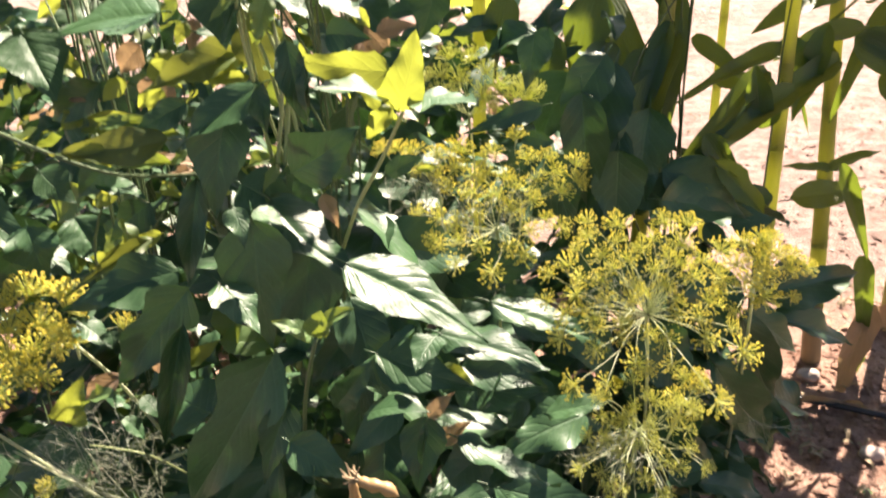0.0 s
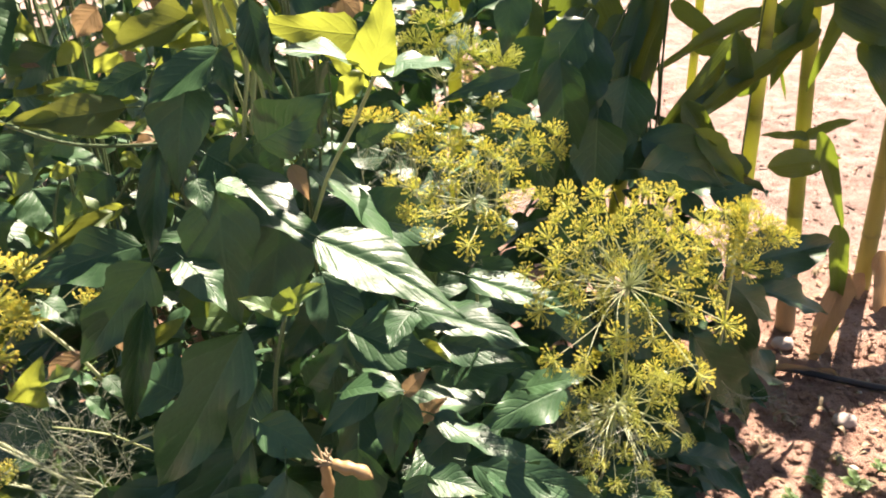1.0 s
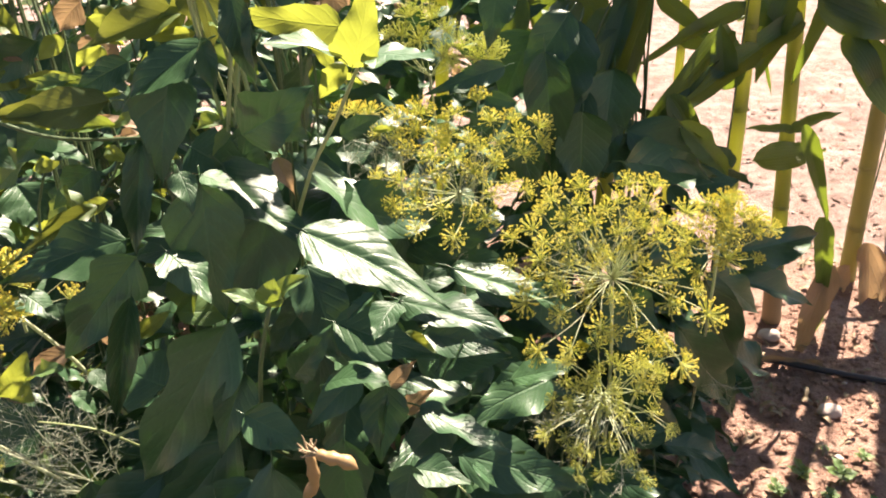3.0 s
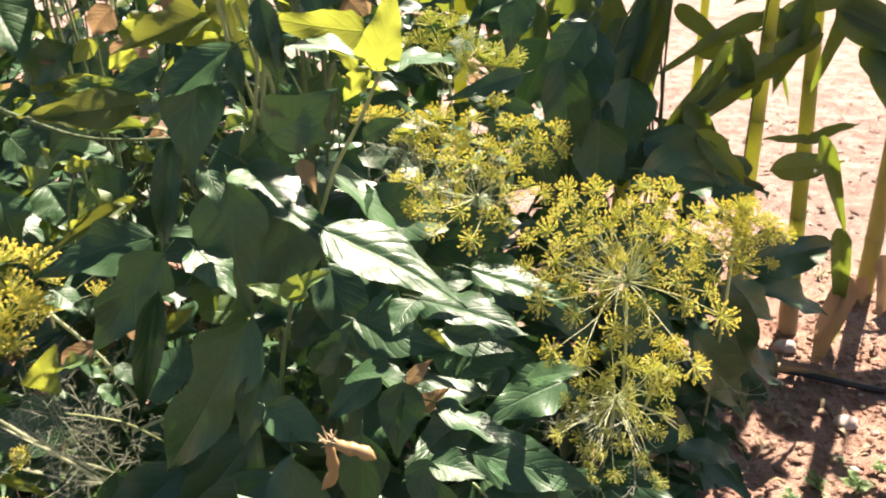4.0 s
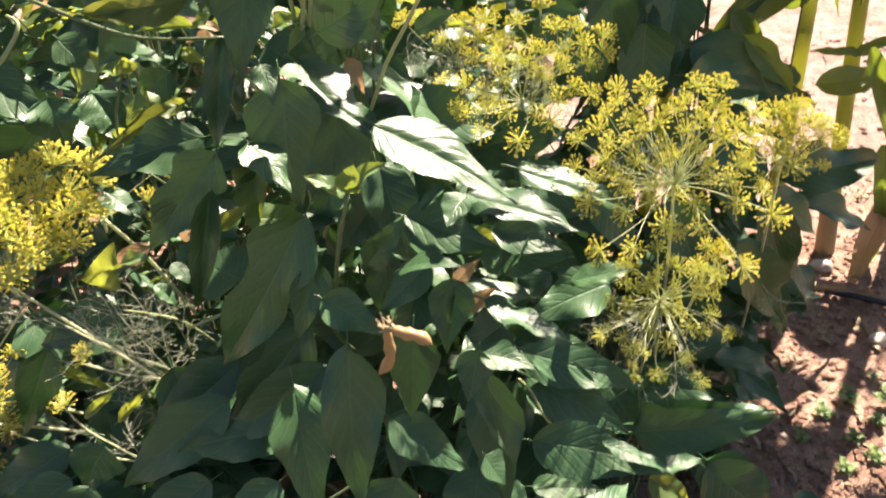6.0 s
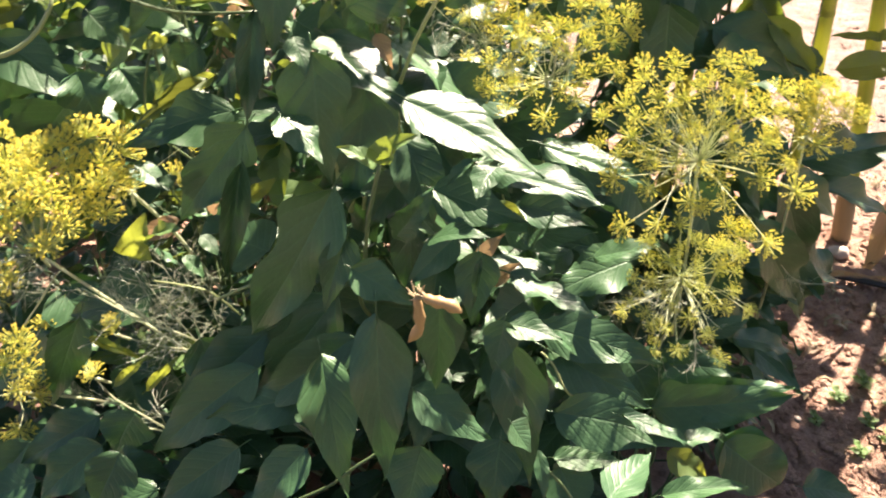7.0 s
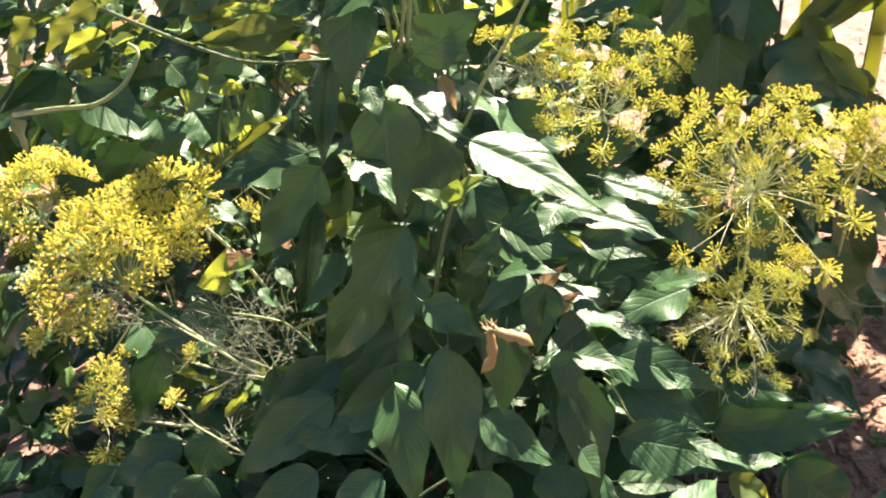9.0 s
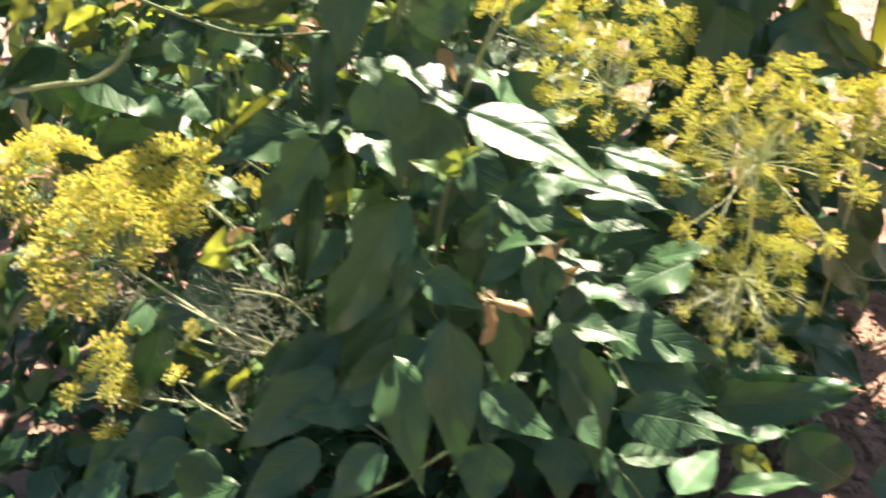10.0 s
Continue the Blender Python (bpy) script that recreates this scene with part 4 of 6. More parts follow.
feather(dill_low, (-0.245, 0.640, 0.496), (-0.06, -0.11, 0.99), 0.55, 13)
feather(dill_low, (-0.264, 0.620, 0.498), (-0.82, -0.38, 0.42), 0.33, 15)
feather(dill_low, (-0.279, 0.620, 0.530), (-0.94, -0.33, 0.10), 0.38, 16)
feather(dill_low, (-0.257, 0.620, 0.552), (-0.50, -0.13, 0.86), 0.49, 18)
feather(dill_low, (-0.288, 0.610, 0.501), (-0.97, -0.16, 0.20), 0.39, 19)

dill_edge = dill_plant((-0.7, 1.15, -0.01), (-0.678, 0.860, 0.584), (-0.02, 0.02, 0), "dill with a flat yellow umbel at the bed's edge")
head = umbel(dill_edge, (-0.678, 0.860, 0.584), (0.00, -0.25, 0.97))
umbellet(head, "old", (0.026, 0.052, 0.070), 0.0298)
umbellet(head, "old", (0.055, 0.061, 0.043), 0.0298)
umbellet(head, "old", (0.009, 0.015, 0.087), 0.0292)
umbellet(head, "old", (0.059, -0.024, 0.060), 0.0314)
umbellet(head, "old", (0.021, -0.049, 0.063), 0.0282)
umbellet(head, "old", (0.009, -0.022, 0.084), 0.0286)
umbellet(head, "old", (0.035, -0.074, 0.022), 0.0279)
umbellet(head, "old", (0.041, 0.058, 0.059), 0.0263)
umbellet(head, "old", (0.006, -0.074, 0.043), 0.0281)
umbellet(head, "old", (0.030, -0.001, 0.072), 0.0237)
umbellet(head, "old", (0.018, -0.082, 0.002), 0.0216)
umbellet(head, "old", (-0.004, -0.049, 0.073), 0.0284)
umbellet(head, "old", (0.011, 0.046, 0.083), 0.0245)
umbellet(head, "old", (0.067, -0.004, 0.053), 0.0217)


# ---- corn ----
CORN_LEAVES = []
for k in range(5):
    r_arch, r_wave = (0.16, 0.22, 0.12, 0.28, 0.2)[k], (0.012, 0.02, 0.015, 0.02, 0.025)[k]
    CORN_LEAVES.append(leaf_mesh("strap", CORN, 90 + k, arch=r_arch, fold=0.06, wave=r_wave, ragged=0.01, rows=26, cols=6, petiole=0))
LEAVES["corn"] = CORN_LEAVES
LEAVES["blade"] = [leaf_mesh("strap", CORN, 60 + k, arch=0.03, fold=0.12, wave=0.02, ragged=0.01, rows=22, cols=6, petiole=0) for k in range(3)]
LEAVES["flag"] = [leaf_mesh("lance", CORN, 65 + k, arch=0.04, fold=0.15, wave=0.03, ragged=0.015, rows=22, cols=8, petiole=0) for k in range(3)]
LEAVES["husk"] = [leaf_mesh("strap", DRYLEAF, 70 + k, arch=0.12, fold=0.2, wave=0.05, ragged=0.05, rows=20, cols=6, petiole=0) for k in range(3)]


def corn_plant(base, top, radius, label, material=None, seed=0, blades=8, first=0.35, length=0.62):
    ob = thing("corn_plant", base, label, "plant", "corn plants")
    b, t = Vector(base), Vector(top)
    r = random.Random(seed)
    pieces, knots = [], 9
    for k in range(knots):
        p, q = b.lerp(t, k / knots), b.lerp(t, (k + 1) / knots)
        w0 = radius * (1 - 0.45 * k / knots)
        o = b
        pieces.append(tube([p - o, p.lerp(q, 0.06) - o, p.lerp(q, 0.14) - o, p.lerp(q, 0.9) - o, q - o], w0 * 1.1, w0 * 0.93, 10))
    part("stalk", mesh_of("stalk", *joined(pieces), material or STALK), ob)
    turn = r.uniform(0, 6.28)
    for k in range(blades):
        h = first + (1 - first) * k / blades
        p = b.lerp(t, h)
        a = turn + math.pi * k + r.uniform(-0.5, 0.5)
        reach = length * r.uniform(0.75, 1.1)
        drop = r.uniform(-0.15, 0.35)
        tip = p + Vector((math.cos(a) * reach * 0.8, math.sin(a) * reach * 0.8, drop * reach))
        if in_the_sun(p.lerp(tip, 0.6), 0.05) or in_the_sun(p.lerp(tip, 0.3), 0.05):
            continue
        leaf(ob, "corn", p, tip, r.uniform(0.055, 0.08), (0.2 * math.cos(a + 1.5), 0.2 * math.sin(a + 1.5), 1), r.randrange(5))
    return ob


corn = corn_plant((0.70, 1.45, -0.01), (0.66, 1.46, 1.40), 0.0165, "green corn stalk with long arching leaves", seed=3, blades=5, first=0.6)
corn_lit = corn_plant((0.93, 1.66, -0.01), (0.77, 1.63, 1.45), 0.019, "sunlit green corn stalk standing in dry soil", seed=6, blades=7, first=0.55)
corn_plant((0.80, 2.22, -0.01), (0.77, 2.2, 1.7), 0.014, "thin backlit corn stalk farther down the bed", seed=8, blades=6, first=0.5)
stem_part(corn_lit, [(0.93, 1.66, -0.01), (0.922, 1.659, 0.06), (0.914, 1.658, 0.125), (0.909, 1.657, 0.16)], 0.0235, 0.0205, DRYSTALK, "sheath", "dry brown leaf sheath", 10)
stem_part(corn, [(0.70, 1.45, -0.01), (0.698, 1.45, 0.05), (0.696, 1.451, 0.10)], 0.020, 0.0185, DRYSTALK, "sheath", "dry brown leaf sheath", 10)
corn_lean = corn_plant((1.21, 1.85, -0.01), (1.00, 1.62, 1.6), 0.022, "leaning yellowing corn stalk with a dry brown base", STALK_OLD, 11, blades=8, first=0.35)
# two unseen stalks that carry the row on, added for their shade
corn_next = corn_plant((1.50, 2.15, -0.01), (1.45, 2.1, 1.75), 0.02, "unseen green corn stalk added next in the row, to shade the soil", seed=29, blades=9, first=0.25)
corn_last = corn_plant((1.72, 2.45, -0.01), (1.68, 2.4, 1.75), 0.02, "unseen green corn stalk added last in the row, to shade the soil", seed=31, blades=9, first=0.25)
corn_plant((0.36, 1.25, -0.01), (0.41, 1.20, 1.36), 0.016, "dark shaded corn stalk behind the dill", seed=13, blades=7, first=0.55)
# added stalk, there for the shade that it and its blades cast
corn_plant((0.10, 1.45, -0.01), (0.12, 1.42, 1.8), 0.015, "corn stalk added among climbing beans, to shade them", seed=17, blades=7, first=0.55)


# ---- leaves, plant by plant ----
leaf(bean_a, "key", (-0.011, 0.600, 0.802), (0.112, 0.565, 0.742), 0.067, (0.34, -0.33, 0.88), 10, fold=0.03, arch=0.03, quilt=0.0066, wave=0.012, clear=0.055)
leaf(bean_a, "key", (0.068, 0.585, 0.740), (0.171, 0.550, 0.720), 0.047, (0.11, -0.24, 0.97), 11, fold=-0.03, arch=0.05, quilt=0.0052, clear=0.05)
leaf(bean_a, "key", (0.114, 0.655, 0.731), (0.232, 0.640, 0.686), 0.047, (0.32, -0.24, 0.92), 12, fold=0.05, arch=0.02, quilt=0.0052, clear=0.04)
leaf(bean_a, "ovate", (-0.086, 0.660, 0.839), (0.002, 0.600, 0.785), 0.061, (0.28, -0.38, 0.88), 13, fold=0.0, arch=0.02, bend=0.05, quilt=0.0052)
leaf(bean_a, "ovate", (-0.086, 0.600, 0.845), (-0.079, 0.580, 0.727), 0.064, (0.32, -0.93, 0.17), 14, fold=0.10, arch=0.03)
leaf(bean_a, "ovate", (-0.096, 0.585, 0.862), (-0.084, 0.565, 0.833), 0.022, (0.38, -0.68, 0.63), 15, fold=0.05, clear=0.022)
leaf(bean_a, "ovate", (-0.081, 0.590, 0.856), (-0.055, 0.585, 0.846), 0.026, (0.33, -0.16, 0.93), 16, clear=0.015)
leaf(bean_a, "ovate", (-0.111, 0.565, 0.803), (-0.072, 0.535, 0.770), 0.041, (0.44, -0.34, 0.83), 17, fold=0.02, clear=0.026)
leaf(bean_a, "ovate", (-0.051, 0.655, 0.802), (-0.077, 0.620, 0.677), 0.067, (0.18, -0.96, 0.23), 18, fold=0.2)
leaf(bean_a, "lance", (-0.018, 0.640, 0.747), (0.010, 0.600, 0.670), 0.049, (0.18, -0.85, 0.50), 19)
leaf(bean_a, "ovate", (0.071, 0.535, 0.768), (0.055, 0.500, 0.756), 0.030, (-0.13, -0.28, 0.95), 20, fold=0.05, clear=0.025)
leaf(bean_a, "lance", (0.051, 0.560, 0.762), (0.028, 0.545, 0.743), 0.011, (-0.23, -0.60, 0.77), 21, arch=0.12)
leaf(bean_a, "ovate", (0.013, 0.575, 0.726), (0.099, 0.560, 0.700), 0.047, (0.09, -0.71, 0.70), 22, fold=0.15)
# small bright leaf standing for the sunlit edge of the leaf before
leaf(bean_a, "glow", (0.072, 0.585, 0.707), (0.099, 0.575, 0.691), 0.013, (0.08, -0.78, 0.61), 2)
leaf(bean_a, "ovate", (0.087, 0.600, 0.694), (0.166, 0.600, 0.671), 0.038, (0.20, -0.69, 0.70), 23)
leaf(bean_a, "lance", (0.100, 0.600, 0.657), (0.124, 0.595, 0.691), 0.050, (-0.82, -0.13, 0.56), 24, clear=0.02)
leaf(bean_a, "lance", (0.054, 0.780, 0.689), (0.177, 0.770, 0.722), 0.068, (-0.20, -0.85, 0.49), 25, fold=0.1)
leaf(bean_a, "ovate", (0.059, 0.790, 0.731), (0.081, 0.770, 0.647), 0.053, (0.13, -0.96, 0.26), 26)
leaf(bean_a, "dry", (0.051, 0.630, 0.613), (0.080, 0.630, 0.646), 0.017, (-0.47, -0.78, 0.41), 2)
leaf(bean_a, "dry", (0.064, 0.620, 0.589), (0.095, 0.630, 0.611), 0.020, (-0.24, -0.71, 0.66), 1)
leaf(bean_s, "key", (0.016, 0.500, 0.718), (0.067, 0.480, 0.735), 0.031, (-0.32, 0.04, 0.95), 30, fold=0.1, arch=0.10, clear=0.02)
leaf(bean_s, "ovate", (0.037, 0.535, 0.702), (-0.008, 0.510, 0.664), 0.033, (-0.14, -0.74, 0.65), 31, fold=0.2)
leaf(bean_s, "ovate", (0.054, 0.560, 0.670), (0.048, 0.530, 0.606), 0.042, (0.05, -0.91, 0.42), 32, fold=0.25)
# narrow leaf standing for the sunlit streak along the one before
leaf(bean_s, "lance", (0.057, 0.545, 0.674), (0.049, 0.530, 0.625), 0.007, (-0.26, -0.91, 0.32), 33, clear=0.012)
leaf(bean_a, "ovate", (0.078, 0.620, 0.654), (0.168, 0.610, 0.659), 0.044, (-0.11, -0.55, 0.83), 34)
leaf(bean_c, "lance", (0.171, 0.650, 0.603), (0.232, 0.640, 0.625), 0.038, (-0.36, -0.08, 0.93), 35, clear=0.03)
leaf(bean_c, "key", (0.083, 0.560, 0.645), (0.172, 0.525, 0.620), 0.034, (0.24, -0.09, 0.97), 36, bend=0.06, fold=0.05, clear=0.03)
leaf(bean_c, "ovate", (0.217, 0.680, 0.580), (0.119, 0.640, 0.553), 0.057, (0.05, -0.64, 0.77), 37)
leaf(bean_c, "lance", (0.109, 0.530, 0.617), (0.143, 0.540, 0.625), 0.017, (-0.17, -0.21, 0.96), 38, clear=0.015)
leaf(bean_c, "ovate", (0.115, 0.600, 0.553), (0.247, 0.590, 0.510), 0.059, (0.18, -0.67, 0.72), 39, fold=0.08)
leaf(bean_c, "ovate", (0.123, 0.590, 0.529), (0.230, 0.560, 0.474), 0.063, (0.14, -0.73, 0.67), 40, fold=0.15)
leaf(bean_c, "lance", (0.129, 0.575, 0.563), (0.153, 0.570, 0.537), 0.014, (0.68, -0.25, 0.69), 41, clear=0.012)
leaf(bean_c, "ovate", (0.079, 0.485, 0.645), (0.127, 0.475, 0.636), 0.031, (0.12, -0.27, 0.96), 42, fold=0.25, clear=0.022)
leaf(bean_c, "ovate", (0.078, 0.485, 0.649), (0.068, 0.465, 0.608), 0.032, (-0.15, -0.87, 0.47), 43, fold=0.3, clear=0.018)
leaf(bean_s, "ovate", (-0.030, 0.480, 0.657), (-0.030, 0.440, 0.493), 0.054, (0.17, -0.96, 0.23), 44, fold=0.12, bend=0.02)
leaf(bean_s, "ovate", (0.019, 0.530, 0.637), (0.013, 0.510, 0.543), 0.047, (0.05, -0.98, 0.21), 45, fold=0.25)
leaf(bean_s, "ovate", (-0.013, 0.540, 0.518), (0.071, 0.520, 0.460), 0.046, (0.29, -0.70, 0.65), 46)
leaf(bean_s, "ovate", (0.084, 0.500, 0.613), (0.102, 0.450, 0.482), 0.050, (-0.17, -0.93, 0.33), 47, fold=0.2)
# two small leaves standing for a sunlit edge and patch on the last
leaf(bean_s, "lance", (0.074, 0.455, 0.623), (0.102, 0.440, 0.570), 0.009, (0.62, -0.60, 0.50), 48, clear=0.012)
leaf(bean_s, "ovate", (0.083, 0.400, 0.616), (0.099, 0.390, 0.594), 0.026, (0.60, -0.47, 0.65), 49, fold=0.2, clear=0.02)
leaf(bean_s, "lance", (0.109, 0.470, 0.510), (0.116, 0.440, 0.476), 0.014, (0.02, -0.75, 0.67), 50)
leaf(bean_c, "ovate", (0.125, 0.500, 0.528), (0.253, 0.480, 0.506), 0.054, (0.01, -0.69, 0.72), 51, fold=0.1, bend=-0.05)
# narrow leaf standing for the sunlit upper rim of the leaf before
leaf(bean_c, "lance", (0.186, 0.490, 0.535), (0.251, 0.475, 0.513), 0.019, (0.29, -0.11, 0.95), 52, clear=0.02)
leaf(bean_c, "arrow", (0.241, 0.600, 0.438), (0.389, 0.590, 0.472), 0.071, (-0.17, -0.85, 0.50), 53, fold=0.1)
leaf(bean_c, "round", (0.309, 0.555, 0.434), (0.376, 0.545, 0.381), 0.066, (0.12, -0.94, 0.33), 54, fold=0.08)
leaf(bean_c, "ovate", (0.156, 0.360, 0.578), (0.197, 0.415, 0.572), 0.033, (0.07, 0.06, 1.00), 55, fold=0.3, clear=0.03)
leaf(bean_c, "lance", (0.200, 0.380, 0.560), (0.264, 0.380, 0.574), 0.020, (-0.22, -0.10, 0.97), 56, clear=0.03)
leaf(bean_c, "lance", (0.126, 0.490, 0.477), (0.194, 0.490, 0.475), 0.028, (0.03, -0.14, 0.99), 57, clear=0.02)
leaf(bean_c, "lance", (0.241, 0.500, 0.489), (0.293, 0.520, 0.486), 0.019, (0.09, -0.06, 0.99), 58, clear=0.02)
leaf(bean_c, "glow", (0.257, 0.570, 0.402), (0.301, 0.560, 0.375), 0.036, (0.28, -0.66, 0.70), 1)
leaf(bean_c, "ovate", (0.429, 0.600, 0.315), (0.496, 0.600, 0.299), 0.048, (0.20, -0.50, 0.84), 59)
leaf(bean_c, "lance", (0.342, 0.780, 0.395), (0.406, 0.800, 0.411), 0.030, (-0.10, -0.40, 0.91), 60)
leaf(bean_c, "lance", (0.389, 0.800, 0.375), (0.483, 0.820, 0.335), 0.037, (0.43, -0.36, 0.83), 61)
leaf(bean_c, "ovate", (0.214, 0.660, 0.466), (0.252, 0.620, 0.412), 0.076, (-0.00, -0.80, 0.60), 62)
leaf(bean_a, "lobed", (-0.076, 0.575, 0.728), (-0.174, 0.550, 0.572), 0.068, (-0.01, -0.99, 0.16), 70, fold=0.12)
leaf(bean_a, "ovate", (-0.065, 0.560, 0.687), (-0.089, 0.530, 0.618), 0.036, (0.15, -0.93, 0.35), 71, fold=0.2)
leaf(bean_s, "ovate", (-0.051, 0.500, 0.691), (0.002, 0.490, 0.659), 0.036, (0.29, -0.65, 0.70), 72, fold=0.2)
leaf(bean_a, "lobed", (-0.083, 0.570, 0.613), (-0.177, 0.530, 0.501), 0.057, (-0.05, -0.93, 0.37), 73, fold=0.12)
leaf(bean_a, "ovate", (-0.162, 0.570, 0.563), (-0.274, 0.530, 0.482), 0.055, (-0.07, -0.85, 0.52), 74, fold=0.12)
leaf(bean_s, "lance", (-0.160, 0.520, 0.558), (-0.269, 0.480, 0.479), 0.055, (-0.08, -0.84, 0.54), 75, fold=0.12)
leaf(bean_s, "lance", (-0.064, 0.530, 0.591), (-0.167, 0.500, 0.523), 0.050, (-0.11, -0.83, 0.54), 76)
leaf(bean_s, "ovate", (-0.089, 0.500, 0.595), (-0.066, 0.440, 0.470), 0.052, (0.27, -0.85, 0.46), 77, fold=0.12)
leaf(bean_s, "lance", (-0.094, 0.510, 0.536), (-0.210, 0.490, 0.519), 0.044, (0.02, -0.69, 0.72), 78)
leaf(bean_s, "lance", (-0.173, 0.470, 0.504), (-0.255, 0.440, 0.454), 0.049, (-0.10, -0.78, 0.62), 79)
leaf(bean_s, "ovate", (-0.307, 0.530, 0.484), (-0.334, 0.510, 0.434), 0.057, (0.07, -0.94, 0.34), 80)
leaf(bean_b, "lance", (-0.363, 0.550, 0.458), (-0.453, 0.520, 0.412), 0.052, (-0.06, -0.78, 0.62), 81)
leaf(bean_s, "lance", (-0.349, 0.520, 0.446), (-0.415, 0.480, 0.400), 0.050, (0.06, -0.79, 0.61), 82)
leaf(bean_s, "lance", (-0.311, 0.490, 0.468), (-0.337, 0.460, 0.422), 0.053, (0.21, -0.87, 0.45), 83)
leaf(bean_b, "ovate", (-0.449, 0.540, 0.425), (-0.501, 0.510, 0.379), 0.049, (0.06, -0.86, 0.50), 84)
leaf(bean_b, "ovate", (-0.425, 0.500, 0.407), (-0.490, 0.480, 0.388), 0.051, (-0.04, -0.60, 0.80), 85)
leaf(bean_s, "lance", (-0.105, 0.460, 0.514), (-0.159, 0.430, 0.467), 0.043, (-0.11, -0.78, 0.62), 86)
leaf(bean_s, "lance", (0.002, 0.470, 0.512), (-0.014, 0.440, 0.452), 0.053, (-0.01, -0.89, 0.45), 87)
leaf(bean_s, "ovate", (0.075, 0.500, 0.491), (0.068, 0.460, 0.431), 0.055, (-0.03, -0.83, 0.56), 88)
leaf(bean_s, "lance", (0.134, 0.500, 0.454), (0.151, 0.470, 0.415), 0.051, (0.04, -0.78, 0.63), 89)
leaf(bean_s, "ovate", (-0.252, 0.600, 0.529), (-0.220, 0.570, 0.443), 0.056, (0.45, -0.78, 0.44), 90)
leaf(bean_b, "lance", (-0.143, 0.640, 0.869), (-0.157, 0.610, 0.774), 0.026, (0.34, -0.91, 0.24), 100, fold=0.25)
leaf(bean_b, "ovate", (-0.185, 0.660, 0.767), (-0.287, 0.620, 0.746), 0.055, (0.18, -0.77, 0.61), 101, fold=0.15)
leaf(bean_b, "olive", (-0.221, 0.700, 0.786), (-0.295, 0.640, 0.750), 0.018, (0.38, -0.77, 0.50), 3, clear=0.03)
leaf(bean_b, "lobed", (-0.165, 0.630, 0.765), (-0.240, 0.600, 0.676), 0.056, (0.11, -0.97, 0.23), 102, fold=0.15)
leaf(bean_b, "lance", (-0.170, 0.610, 0.737), (-0.197, 0.580, 0.622), 0.027, (0.32, -0.93, 0.17), 103, fold=0.3)
leaf(bean_b, "ovate", (-0.430, 0.920, 0.720), (-0.396, 0.900, 0.648), 0.069, (0.63, -0.61, 0.47), 104, quilt=0.008, clear=0.05)
leaf(bean_b, "ovate", (-0.357, 0.900, 0.722), (-0.373, 0.890, 0.678), 0.039, (-0.27, -0.91, 0.31), 105, clear=0.025)
leaf(bean_b, "glow", (-0.356, 0.880, 0.690), (-0.300, 0.870, 0.718), 0.022, (-0.33, -0.88, 0.34), 3)
leaf(bean_b, "ovate", (-0.113, 0.660, 0.925), (-0.129, 0.630, 0.832), 0.054, (0.32, -0.92, 0.24), 106, fold=0.15)
leaf(bean_b, "ovate", (-0.077, 0.640, 0.948), (-0.151, 0.620, 0.900), 0.042, (-0.28, -0.66, 0.70), 107, fold=0.2)
leaf(bean_b, "olive", (-0.179, 0.680, 0.892), (-0.284, 0.660, 0.887), 0.039, (0.12, -0.80, 0.59), 4)
# two small bright leaves stand for the sunlit rim of the olive one
leaf(bean_b, "glow", (-0.235, 0.672, 0.887), (-0.268, 0.660, 0.882), 0.017, (0.24, -0.86, 0.44), 2)
leaf(bean_b, "glow", (-0.252, 0.675, 0.884), (-0.233, 0.670, 0.871), 0.016, (0.20, -0.79, 0.58), 4)
leaf(bean_b, "olive", (-0.122, 0.740, 0.958), (-0.208, 0.700, 0.931), 0.037, (0.24, -0.83, 0.50), 1, clear=0.05)
# two small bright leaves stand for sunlit patches on the olive one
leaf(bean_b, "glow", (-0.118, 0.735, 0.956), (-0.143, 0.725, 0.936), 0.020, (0.07, -0.92, 0.38), 1, clear=0.03)
leaf(bean_b, "glow", (-0.154, 0.730, 0.943), (-0.179, 0.730, 0.935), 0.013, (-0.10, -0.95, 0.30), 3)
leaf(bean_b, "olive", (-0.106, 0.735, 0.987), (-0.095, 0.725, 0.926), 0.051, (0.28, -0.94, 0.20), 2, clear=0.04)
leaf(bean_b, "dry", (-0.301, 0.800, 0.917), (-0.331, 0.800, 0.904), 0.023, (-0.04, -1.00, 0.08), 2)
leaf(bean_b, "glow", (-0.193, 0.720, 0.931), (-0.221, 0.720, 0.912), 0.015, (-0.01, -1.00, 0.02), 1)
leaf(bean_b, "lance", (-0.300, 0.760, 0.823), (-0.246, 0.750, 0.808), 0.031, (0.22, -0.21, 0.95), 110, clear=0.03)
leaf(bean_b, "glow", (-0.287, 0.770, 0.808), (-0.318, 0.770, 0.794), 0.017, (-0.09, -0.97, 0.21), 2)
leaf(bean_b, "lance", (-0.164, 0.700, 0.921), (-0.213, 0.690, 0.897), 0.029, (-0.02, -0.91, 0.42), 111)
leaf(bean_b, "sprig", (-0.200, 0.720, 0.895), (-0.267, 0.720, 0.903), 0.017, (0.06, -0.86, 0.51), 2)
leaf(bean_b, "sprig", (-0.180, 0.710, 0.891), (-0.212, 0.710, 0.887), 0.009, (-0.06, -0.90, 0.44), 3)
leaf(bean_b, "sprig", (-0.197, 0.720, 0.857), (-0.259, 0.720, 0.853), 0.015, (-0.04, -0.78, 0.62), 1)
leaf(bean_b, "ovate", (-0.345, 0.800, 0.871), (-0.303, 0.800, 0.876), 0.040, (-0.04, -0.95, 0.31), 112)
